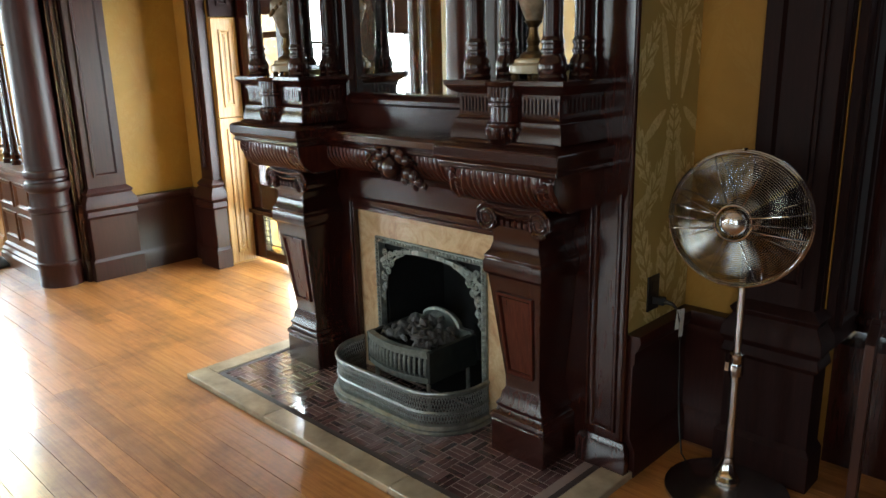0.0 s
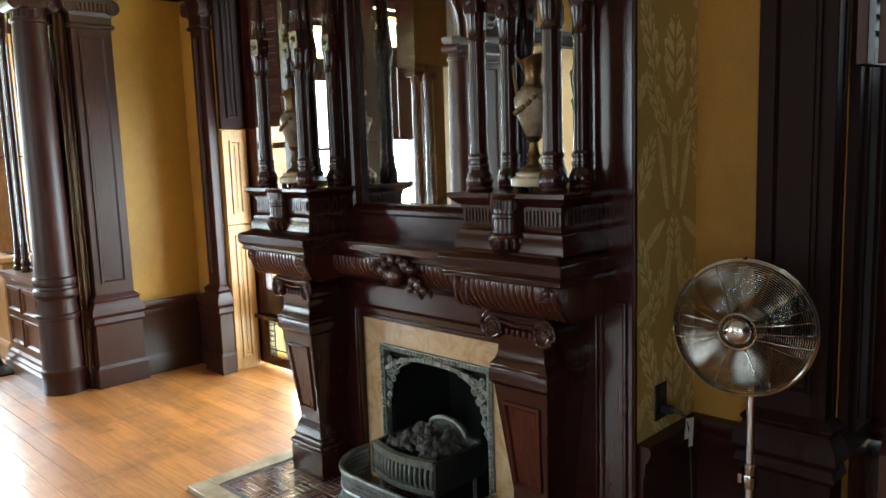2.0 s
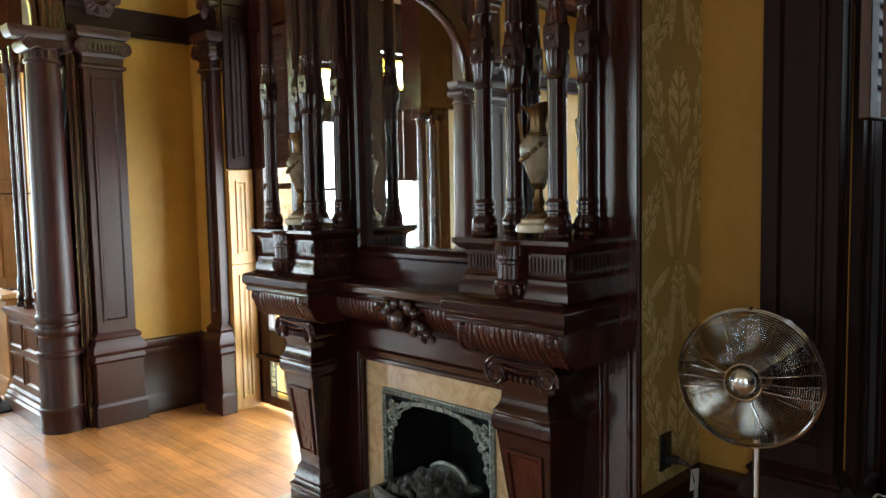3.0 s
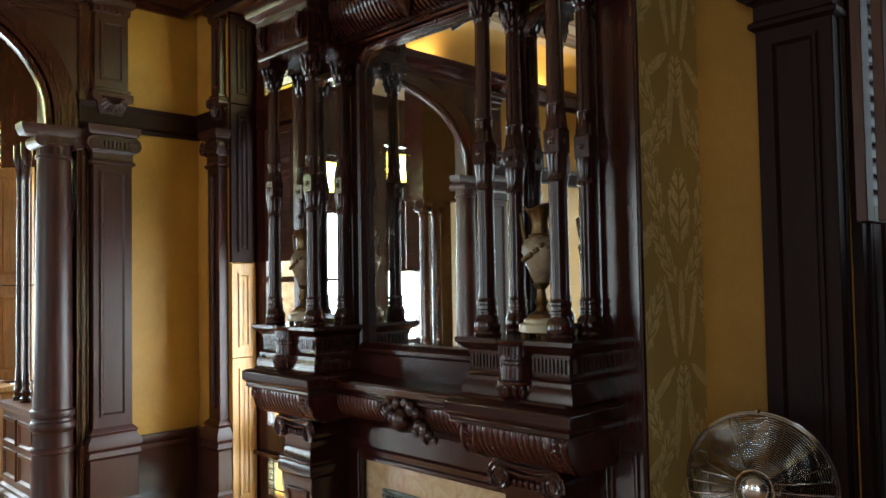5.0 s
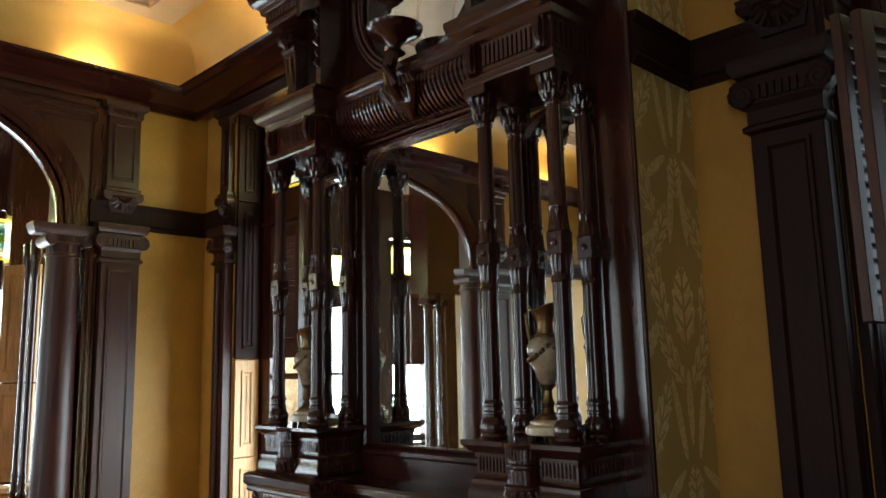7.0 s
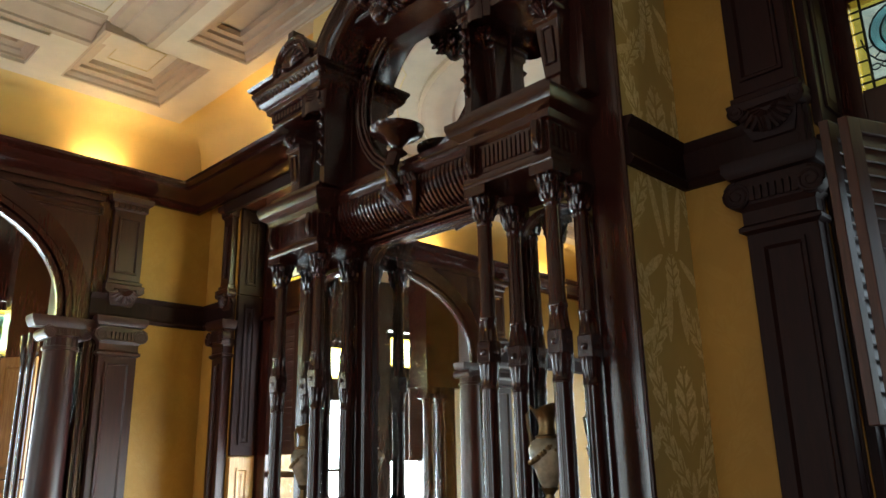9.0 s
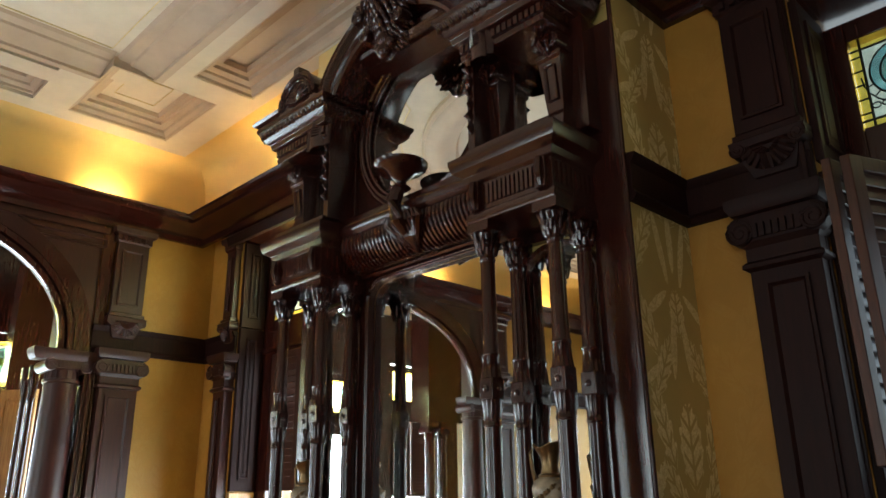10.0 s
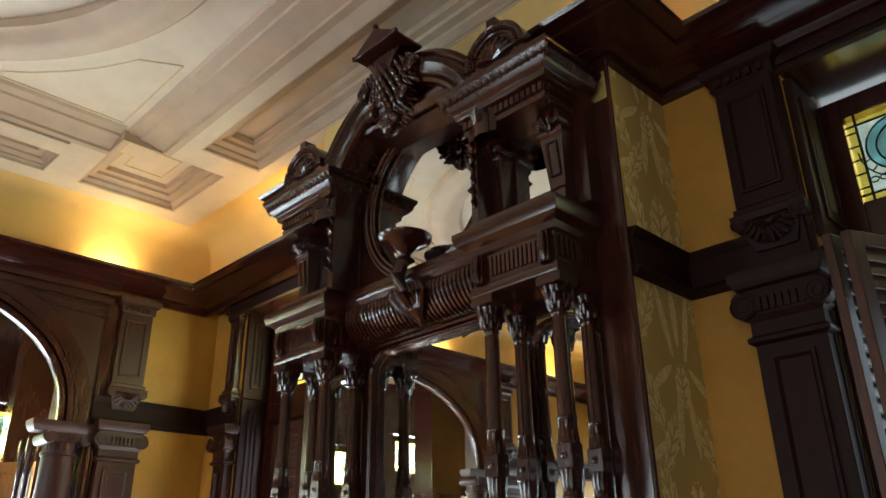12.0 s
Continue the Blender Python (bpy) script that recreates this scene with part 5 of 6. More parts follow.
# ---- upper tier ----
# back panel with a round-headed mirror
HC, HR, HO = 3.235, 0.44, 0.60        # hood: height of its centre, inner and outer radius
GR = 0.375                            # round mirror at the back of the hood
hole = arc((XC, HC), GR, -90, 270, 56)[:-1]
outer = []
for k in range(56):
    a = radians(-90 + 360 * k / 56)
    c, d = math.cos(a), math.sin(a)
    f = 0.455 if d > 0 else 0.455 / max(abs(c), abs(d))
    outer.append((XC + f * c, HC + f * d))
bm = bmn()
ring_board(bm, outer, hole, lambda u, v, d: (u, YM - 0.075 + d, v), 0.04)
part("arched_backboard", bm, MAHOG, mantel)
bm = bmn()
prism(bm, hole, lambda u, v, d: (u, YM - 0.063 + d, v), 0.006)
part("mirror_glass", bm, MIRROR, mantel, "round silvered mirror glass", smooth=False)
bm = bmn()
tube(bm, [(u, YM - 0.081, v) for u, v in hole], 0.011, 8, True)
for g, o, r in ((1.06, 0.089, 0.014), (1.12, 0.081, 0.012)):
    tube(bm, [(XC + (u - XC) * g, YM - o, HC + (v - HC) * g) for u, v in hole], r, 8, True)
part("mirror_frame", bm, MAHOG, mantel, "moulded round mirror frame")
# deep arched hood: stepped soffit, rolled front edge
bm = bmn()
sec = [(HR, 0.0), (HR, 0.10), (HR + 0.012, 0.105), (HR + 0.012, 0.125), (HR, 0.13), (HR, 0.245), (HR + 0.010, 0.262), (HR + 0.026, 0.268), (HR + 0.034, 0.262), (HR + 0.050, 0.280), (HR + 0.085, 0.290), (HR + 0.115, 0.286), (HR + 0.125, 0.275), (HR + 0.14, 0.285), (HO, 0.27), (HO, 0.24), (HO - 0.03, 0.21), (HO - 0.03, 0.0)]
rows = []
for k in range(49):
    a = radians(183 - 186 * k / 48)
    rows.append([bm.verts.new((XC + r * math.cos(a), YM - o, HC + r * math.sin(a))) for r, o in sec])
for r, s in zip(rows, rows[1:]):
    for j in range(len(sec) - 1):
        bm.faces.new((r[j], s[j], s[j + 1], r[j + 1]))
part("arched_hood", bm, MAHOG, mantel, "deep arched hood with rolled edge")
bm = bmn()
for k in range(120):
    a = radians(176 - 172 * k / 119)
    d = Vector((math.cos(a), 0, math.sin(a)))
    c = Vector((XC, YM - 0.285, HC))
    tube(bm, [c + d * (HR + 0.052) + Vector((0, 0.004, 0)), c + d * (HR + 0.085) + Vector((0, -0.010, 0)), c + d * (HR + 0.115) + Vector((0, 0.002, 0))], [0.003, 0.0065, 0.003], 5)
part("leaf_edging", bm, MAHOG, mantel, "carved leaf edging of the hood")
# hood legs down to the cornice
for s in (-1, 1):
    b = bmn()
    pbox(b, MP, *sorted((XC + s * HR, XC + s * 0.474)), 0, 0.25, 2.845, HC + 0.03)
    for k in range(7):
        z = 2.93 + 0.05 * k
        tube(b, [MP(XC + s * 0.457, 0.252, z), MP(XC + s * (0.457 + 0.008 * (-1) ** k), 0.264, z + 0.02), MP(XC + s * 0.457, 0.252, z + 0.045)], [0.005, 0.014, 0.004], 6)
    part("hood_jamb", b, MAHOG, mantel, "jamb with carved leaf drop", bevel=0.003)
# keystone with gable and curling leaves
bm = bmn()
pbox(bm, MP, XC - 0.075, XC + 0.075, 0.0, 0.29, 3.62, 3.868)
pbox(bm, MP, XC - 0.055, XC + 0.055, 0.0, 0.31, 3.70, 3.868)
part("keystone", bm, MAHOG, mantel, bevel=0.003)
bm = bmn()
prism(bm, [(XC - 0.145, 3.865), (XC + 0.145, 3.865), (XC + 0.145, 3.88), (XC + 0.02, 3.955), (XC, 3.975), (XC - 0.02, 3.955), (XC - 0.145, 3.88)], lambda u, v, d: (u, YM - 0.40 + d, v), 0.17)
for s in (-1, 1):
    lathe(bm, [(0.004, 0), (0.014, 0.008), (0.014, 0.02), (0.004, 0.028)], XC + s * 0.145, YM - 0.395, 8, 3.86)
lathe(bm, [(0.01, 0), (0.018, 0.012), (0.006, 0.03)], XC, YM - 0.39, 8, 3.965)
part("gable_cap", bm, MAHOG, mantel, bevel=0.003)
bm = bmn()
rnd = random.Random(9)
for k in range(11):
    a = (k - 5) / 5
    q = bmn()
    tube(q, [MP(XC + a * 0.02, 0.30, 3.70), MP(XC + a * 0.05, 0.335, 3.76), MP(XC + a * 0.085, 0.345, 3.83), MP(XC + a * 0.10, 0.33, 3.855)], [0.008, 0.014, 0.013, 0.004], 6)
    part("acanthus_leaf", q, MAHOG, mantel)
for row in range(8):
    f = row / 7
    z, o, w = 3.76 - 0.27 * f, 0.315 - 0.045 * f, 0.15 * (1 - 0.55 * f * f)
    for k in range(9):
        a = (k - 4 + 0.5 * (row % 2)) / 4
        tip = Vector(MP(XC + a * w, o + 0.025 - 0.035 * abs(a), z + 0.02 * abs(a)))
        m = Matrix.Translation(tip) @ Euler((radians(35), radians(-45 * a), 0)).to_matrix().to_4x4() @ Matrix.Diagonal((0.013, 0.013, 0.036, 1))
        q = bmn()
        bmesh.ops.create_uvsphere(q, u_segments=10, v_segments=7, radius=1.0, matrix=m)
        part("acanthus_lobe", q, MAHOG, mantel)
for e in (-1, 1):
    for zz, uu, rr in ((3.73, 0.165, 0.045), (3.60, 0.11, 0.036)):
        q = bmn()
        spiral(q, MP, XC + e * uu, zz, 0.27, 0.325, rr, 1.8, e, 0.36)
        part("leaf_scroll", q, MAHOG, mantel)
for dx, z, r in ((0, 3.48, 0.042), (0, 3.54, 0.04), (-0.035, 3.51, 0.03), (0.035, 3.51, 0.03)):
    bmesh.ops.create_uvsphere(bm, u_segments=12, v_segments=8, radius=r, matrix=Matrix.Translation((XC + dx, YM - 0.29, z)))
part("keystone_carving", bm, MAHOG, mantel, "carved acanthus and shell keystone")

for c in PC:
    b = bmn()
    # block behind the small pilasters with an arched hole
    for s in (-1, 1):
        pbox(b, MP, *sorted((c + s * 0.085, c + s * 0.225)), -0.03, 0.10, 2.86, 3.31)
    pbox(b, MP, c - 0.085, c + 0.085, -0.03, 0.10, 3.285, 3.31)
    pbox(b, MP, c - 0.085, c + 0.085, -0.03, 0.10, 2.86, 2.93)
    for s in (-1, 1):
        pbox(b, MP, *sorted((c + s * 0.06, c + s * 0.085)), -0.03, 0.10, 3.215, 3.285)
    part("upper_block", b, MAHOG, mantel, bevel=0.002)
    b = bmn()
    prism(b, arched(c - 0.085, c + 0.085, 2.92, 3.295, 0.06), lambda u, v, d: (u, YM - 0.088 + d, v), 0.006)
    part("mirror_glass", b, MIRROR, mantel, "small arched mirror glass", smooth=False)
    for s in (-1, 1):
        q = c + s * 0.148
        b = bmn()
        rows = []
        for h, o, z in ((0.048, 0.18, 2.86), (0.048, 0.18, 2.90), (0.040, 0.165, 2.915), (0.034, 0.155, 2.93), (0.050, 0.175, 3.13), (0.055, 0.185, 3.14), (0.055, 0.185, 3.155)):
            rows.append([b.verts.new(MP(q + a * h, oo, z)) for a, oo in ((-1, 0.09), (-1, o), (1, o), (1, 0.09))])
        for r, t2 in zip(rows, rows[1:]):
            for i in range(4):
                b.faces.new((r[i], r[(i + 1) % 4], t2[(i + 1) % 4], t2[i]))
        b.faces.new(rows[0][::-1])
        b.faces.new(rows[-1])
        pframe(b, lambda u, o, z: MP(u, o + 0.158 + (z - 2.93) * 0.1, z), q - 0.024, q + 0.024, 2.97, 3.11, 0.008, 0.0, 0.006)
        part("small_pilaster", b, MAHOG, mantel, bevel=0.002)
        b = bmn()
        pbox(b, MP, q - 0.045, q + 0.045, 0.09, 0.18, 3.15, 3.24)
        for e in (-1, 1):
            spiral(b, MP, q + e * 0.035, 3.19, 0.10, 0.20, 0.026, 1.8, -e)
            tube(b, [MP(q + e * 0.01, 0.19, 3.15), MP(q + e * 0.02, 0.21, 3.19), MP(q + e * 0.03, 0.20, 3.23)], [0.005, 0.013, 0.006], 6)
        tube(b, [MP(q, 0.185, 3.14), MP(q, 0.215, 3.19), MP(q, 0.195, 3.235)], [0.006, 0.016, 0.008], 6)
        part("leaf_capital", b, MAHOG, mantel, "small carved leaf capital")
    # crowning cornice
    b = bmn()
    prow(b, MP, c - 0.05, c + 0.05, [(0.15, 3.24), (0.155, 3.26), (0.15, 3.27), (0.15, 3.305), (0.175, 3.315), (0.18, 3.34), (0.20, 3.355), (0.225, 3.40), (0.235, 3.415), (0.235, 3.43), (0.15, 3.44)])
    for v in b.verts:
        v.co.y -= 0.115 if v.co.y < YM - 0.05 else 0
    for i in range(15):
        q = c - 0.19 + 0.0271 * i
        part("dentil", pbox(bmn(), MP, q - 0.009, q + 0.009, 0.262, 0.277, 3.272, 3.304), MAHOG, mantel)
    for i in range(9):
        q = 0.02 + 0.0271 * i
        for s in (-1, 1):
            part("dentil", pbox(bmn(), MP, *sorted((c + s * 0.198, c + s * 0.213)), q, q + 0.018, 3.272, 3.304), MAHOG, mantel)
    part("crowning_cornice", b, MAHOG, mantel, bevel=0.002)
    b = bmn()
    for i in range(48):
        q = c - 0.265 + 0.53 * i / 47
        e = 0.004 * math.sin(i * 2.1)
        tube(b, [MP(q - 0.004, 0.306, 3.36), MP(q + 0.005, 0.330 + e, 3.38), MP(q - 0.003, 0.343, 3.410 + e)], [0.003, 0.0062, 0.003], 5)
    for i in range(28):
        q = 0.02 + 0.3 * i / 27
        for s in (-1, 1):
            x = c + s * 0.05
            tube(b, [MP(x + s * 0.198, q, 3.36), MP(x + s * 0.222, q, 3.38), MP(x + s * 0.232, q, 3.412)], [0.003, 0.0062, 0.003], 5)
    part("leaf_moulding", b, MAHOG, mantel, "carved leaf moulding")
    # half-round crest
    b = bmn()
    half = [(c - 0.175, 3.435), (c + 0.175, 3.435), (c + 0.175, 3.475)] + arc((c, 3.50), 0.155, -6, 186, 24) + [(c - 0.175, 3.475)]
    prism(b, half, lambda u, v, d: (u, YM - 0.30 + d, v), 0.07)
    tube(b, [(u, YM - 0.305, v) for u, v in arc((c, 3.50), 0.146, 0, 180, 24)], 0.013, 6)
    tube(b, [(u, YM - 0.305, v) for u, v in arc((c, 3.50), 0.112, 0, 180, 20)], 0.006, 6)
    for k in range(22):
        a = radians(4 + 172 * k / 21)
        bmesh.ops.create_icosphere(b, subdivisions=1, radius=0.009, matrix=Matrix.Translation((c + 0.129 * math.cos(a), YM - 0.306, 3.50 + 0.129 * math.sin(a))))
    for k in range(9):
        a = radians(10 + 20 * k)
        q = bmn()
        tube(q, [(c, YM - 0.305, 3.495), (c + 0.05 * math.cos(a), YM - 0.318, 3.495 + 0.05 * math.sin(a)), (c + 0.098 * math.cos(a), YM - 0.305, 3.495 + 0.098 * math.sin(a))], [0.004, 0.013, 0.005], 5)
        part("shell_rib", q, MAHOG, mantel)
    box(b, c - 0.022, c + 0.022, YM - 0.315, YM - 0.25, 3.635, 3.685)
    part("shell_crest", b, MAHOG, mantel, "half-round carved shell crest")
    # side cheek towards the chimney flank
    s = -1 if c < XC else 1
    b = bmn()
    x = c + s * 0.225
    pbox(b, MP, *sorted((x, x + s * 0.022)), -0.05, 0.10, 2.86, 3.31)
    part("cheek", b, MAHOG, mantel)

# ---- daylight through the windows and the cove lamps ----
def window_lamp(m, sx, sy, radiance, colour=(0.80, 0.95, 1.0)):
    return lamp("window_light", m, sx, sy, radiance * math.pi * sx * sy, colour)


window_lamp(look((-3.85, 3.25, 1.7), (-3.85, 0, 1.7)), 1.9, 3.6, 17)
window_lamp(look((0.2, 3.2, 1.8), (0.2, 0, 1.8)), 2.0, 3.2, 1.8)
for a, b, _ in OPEN:
    window_lamp(look((ALC_X - 0.5, (a + b) / 2, 1.9), (0, (a + b) / 2, 1.9)), b - a + 0.5, 3.2, 24)
window_lamp(look((-6.1, ALC_Y1 + 0.7, 1.9), (-6.1, 0, 1.9)), 1.5, 2.8, 13)
for x, y, w in ((XL + 0.075, 1.80, 0), (XL + 0.075, -0.6, 0), (XL + 0.075, -2.4, 0), (-3.9, YW - 0.075, 1), (-0.5, YW - 0.075, 1), (-3.6, YB + 0.11, 1), (-1.6, YB + 0.11, 1), (0.4, YB + 0.11, 1)):
    lamp("cove_lamp", pose(x, y, CROWN + 0.03, 180), 0.28 if w else 0.05, 0.05 if w else 0.28, 2.1, (1.0, 0.66, 0.26))
# fill light through the added south windows, each strength set for mantel or damask
for x, power in zip(SOUTH, (7.0, 2.4, 6.5)):
    window_lamp(look((x, YB - 0.6, 1.75), (x, 0, 1.75)), 1.5, 2.9, power)

# ---- unseen windows added behind the camera ----
for k, c in enumerate(SOUTH):
    t = thing("window_%d" % (k + 7), c, YB - 0.1, 0.6, "unseen tall sash window added for light opposite the fireplace", "window")
    t["kind"] = "structure"
    b = bmn()
    PS = lambda u, o, z: (u, YB - 0.1 + o, z)
    for q in ((c - 0.55, c - 0.48, 0.6, 2.9), (c + 0.48, c + 0.55, 0.6, 2.9), (c - 0.48, c + 0.48, 0.6, 0.68), (c - 0.48, c + 0.48, 2.82, 2.9), (c - 0.48, c + 0.48, 1.72, 1.78)):
        pbox(b, PS, q[0], q[1], -0.03, 0.03, q[2], q[3])
    part("window_frame", b, MAHOG, t, bevel=0.004)

# ---- fireplace fittings ----
t = thing("fire_surround", XC, YM, 0, "greenish cast iron fireplace insert with arched scrollwork", "fireplace insert")
PI = lambda u, o, z: (XC + u, YM + 0.012 - o, z)
b = bmn()
for q in ((-0.325, -0.300, 0.02, 0.665), (0.300, 0.325, 0.02, 0.665), (-0.300, 0.300, 0.640, 0.665)):
    pbox(b, PI, q[0], q[1], -0.02, 0.014, q[2], q[3])
part("frame", b, IRON, t, bevel=0.003)
b = bmn()
for k in range(34):
    u = -0.305 + 0.61 * k / 33
    bmesh.ops.create_uvsphere(b, u_segments=8, v_segments=5, radius=0.0085, matrix=Matrix.Translation(PI(u, 0.015, 0.652)))
for s in (-1, 1):
    for k in range(34):
        bmesh.ops.create_uvsphere(b, u_segments=8, v_segments=5, radius=0.0085, matrix=Matrix.Translation(PI(s * 0.3125, 0.015, 0.04 + 0.6 * k / 33)))
tagged(part("beading", b, IRON, t, "row of cast beads"), kind="stuff")
# flat arch band
b = bmn()
band_o = [(u, 0.638 - 0.075 * abs(u / 0.30) ** 2.6) for u in [-0.30 + 0.6 * k / 30 for k in range(31)]]
for (u0, z0), (u1, z1) in zip(band_o, band_o[1:]):
    v = [b.verts.new(PI(u, o, z)) for o in (-0.008, 0.008) for u, z in ((u0, z0 - 0.018), (u1, z1 - 0.018), (u1, z1), (u0, z0))]
    for f in ((0, 1, 2, 3), (7, 6, 5, 4), (0, 4, 5, 1), (3, 2, 6, 7)):
        b.faces.new([v[i] for i in f])
for k in range(11):
    u = -0.25 + 0.05 * k
    z = 0.638 - 0.075 * abs(u / 0.30) ** 2.6
    pbox(b, PI, u - 0.004, u + 0.004, -0.01, 0.012, z - 0.018, min(z + 0.004, 0.64))
part("arch_band", b, IRON, t)


def curl(b, u, z, r, a0, sense, rad=0.0055, turns=1.5):
    pts = []
    for k in range(22):
        f = k / 21
        a = radians(a0) + sense * f * turns * 2 * math.pi
        q = r * (1 - 0.75 * f)
        pts.append(PI(u + q * math.cos(a), 0.004, z + q * math.sin(a)))
    tube(b, pts, [rad * (1 - 0.3 * k / 21) for k in range(22)], 6)
    bmesh.ops.create_uvsphere(b, u_segments=8, v_segments=5, radius=rad * 1.5, matrix=Matrix.Translation(PI(u, 0.006, z)))


for s in (-1, 1):
    b = bmn()
    for u, z, r, a0, se in ((0.272, 0.545, 0.026, 90, 1), (0.235, 0.59, 0.022, 0, -1), (0.268, 0.60, 0.020, 180, 1), (0.276, 0.485, 0.022, 90, -1), (0.252, 0.515, 0.018, 0, 1), (0.19, 0.602, 0.016, 0, 1), (0.282, 0.435, 0.017, 90, 1), (0.287, 0.395, 0.012, 90, -1), (0.225, 0.555, 0.016, 270, 1), (0.155, 0.611, 0.011, 0, -1)):
        curl(b, s * u, z, r, a0 if s > 0 else 180 - a0, se * s)
    tube(b, [PI(s * 0.15, 0.0, 0.605), PI(s * 0.21, 0.0, 0.575), PI(s * 0.25, 0.0, 0.53), PI(s * 0.272, 0.0, 0.45), PI(s * 0.29, 0.0, 0.37)], 0.005, 6)
    part("scroll_spandrel", b, IRON, t, "pierced cast scrollwork spandrel")

# basket grate with coals
t = thing("fire_grate", XC, 2.12, 0.012, "grey-green cast iron basket grate on legs", "fire grate")
GX0, GX1, GY, GZ0, GZ1 = -2.31, -1.955, 1.995, 0.175, 0.292


def bow(f):
    return GY - 0.035 * math.sin(math.pi * f)


b = bmn()
n = 24
for z0, z1, w in ((GZ1 - 0.02, GZ1 + 0.012, 0.024), (GZ0 - 0.012, GZ0 + 0.014, 0.020)):
    for k in range(n):
        f0, f1 = k / n, (k + 1) / n
        v = []
        for f in (f0, f1):
            x = GX0 + (GX1 - GX0) * f
            v += [b.verts.new((x, bow(f) - w * 0.5, z0)), b.verts.new((x, bow(f) - w * 0.7, z1)), b.verts.new((x, bow(f) + w * 0.5, z1)), b.verts.new((x, bow(f) + w * 0.5, z0))]
        for f in ((0, 4, 5, 1), (1, 5, 6, 2), (2, 6, 7, 3), (3, 7, 4, 0)):
            b.faces.new([v[i] for i in f])
part("front_rail", b, IRON, t)
for k in range(15):
    f = (k + 0.5) / 15
    x = GX0 + (GX1 - GX0) * f
    b = bmn()
    tube(b, [(x, bow(f), GZ0), (x, bow(f) - 0.012, GZ0 + 0.03), (x, bow(f) - 0.010, GZ1 - 0.04), (x, bow(f) - 0.004, GZ1 - 0.01)], [0.0045, 0.006, 0.0072, 0.0055], 6)
    part("bar", b, IRON, t)
# sides and floor of the basket, in darker iron than the bars
b = bmn()
for x in (GX0, GX1):
    box(b, x - 0.012, x + 0.012, GY - 0.012, 2.26, GZ0 - 0.01, GZ1 + 0.008)
box(b, GX0, GX1, GY + 0.01, 2.26, GZ0 - 0.01, GZ0 + 0.005)
part("basket_sides", b, DARKIRON, t, bevel=0.002)
# black block added behind the bars to stand in for the shade between them
b = bmn()
box(b, GX0 + 0.013, GX1 - 0.013, GY + 0.012, 2.24, GZ0 + 0.006, GZ1 - 0.02)
part("ash_pan", b, SOOT, t, "added black liner that darkens the gaps between the bars")
b = bmn()
back = [(GX0, GZ0), (GX1, GZ0), (GX1, GZ1 + 0.02)] + [(XC + (GX1 - XC) * 0.62 * math.cos(radians(a)), GZ1 + 0.02 + 0.06 * math.sin(radians(a))) for a in range(0, 181, 12)] + [(GX0, GZ1 + 0.02)]
prism(b, back, lambda u, v, d: (u, 2.24 + d, v), 0.02)
tube(b, [(u, 2.236, v) for u, v in back[3:-1]], 0.012, 6)
part("back_plate", b, IRON, t, "arched cast back plate")
for x, y in ((GX0 + 0.02, GY + 0.01), (GX1 - 0.02, GY + 0.01), (GX0 + 0.02, 2.24), (GX1 - 0.02, 2.24)):
    b = bmn()
    lathe(b, [(0.014, 0), (0.016, 0.012), (0.009, 0.03), (0.009, GZ0 - 0.02)], x, y, 10, 0.012)
    part("leg", b, IRON, t)
rnd = random.Random(3)
shapes = []
for k in range(6):
    b = bmn()
    bmesh.ops.create_icosphere(b, subdivisions=1, radius=1.0)
    for v in b.verts:
        v.co *= rnd.uniform(0.72, 1.18)
    me = bpy.data.meshes.new("coal_lump")
    b.to_mesh(me)
    b.free()
    me.materials.append(COAL)
    shapes.append(me)
for k in range(72):
    o = new("coal_lump", shapes[k % 6])
    fx, fy = rnd.random(), rnd.random()
    x = GX0 + 0.035 + (GX1 - GX0 - 0.07) * fx
    y = GY + 0.015 + 0.19 * fy
    z = 0.282 + 0.085 * math.sin(math.pi * fx) * rnd.uniform(0.3, 1.0) * (0.5 + 0.5 * fy) + 0.012 * rnd.random()
    s = rnd.uniform(0.015, 0.027)
    o.matrix_world = pose(x, y, z, rnd.uniform(0, 360), rnd.uniform(0, 360), rnd.uniform(0, 360)) @ Matrix.Diagonal((s * 1.45, s * 0.9, s * 0.8, 1))
    o.parent = t
    o.matrix_parent_inverse = Matrix.Translation(-t.location)

# pierced fender
t = thing("hearth_fender", XC, 1.95, 0.012, "pierced pewter-coloured metal fender curving round the hearth", "fender")


def fender_line(g=0.0, n=14):
    x0, x1, y0, y1, r = XC - 0.40 - g, XC + 0.36 + g, 1.87 - g, 2.13, 0.20 + g
    pts = [(x0, y1), (x0, y0 + r)]
    pts += [(x0 + r - r * math.cos(radians(90 * k / n)), y0 + r - r * math.sin(radians(90 * k / n))) for k in range(1, n + 1)]
    m = 30
    pts += [(x0 + r + (x1 - x0 - 2 * r) * k / m, y0) for k in range(1, m)]
    pts += [(x1 - r + r * math.sin(radians(90 * k / n)), y0 + r - r * math.cos(radians(90 * k / n))) for k in range(n + 1)]
    return pts + [(x1, y1)]


fl = fender_line()
b = bmn()
sweep(b, [(0, 0.012), (0.022, 0.012), (0.024, 0.022), (0.014, 0.028), (0.016, 0.036), (0.004, 0.045), (-0.004, 0.045), (-0.004, 0.012)], fl)
part("foot_moulding", b, FENDER, t)
b = bmn()
tube(b, [(x, y, 0.182) for x, y in fl], 0.009, 8)
sweep(b, [(0.004, 0.168), (0.007, 0.171), (0.004, 0.174), (-0.003, 0.174), (-0.003, 0.168)], fl)
part("top_rail", b, FENDER, t)
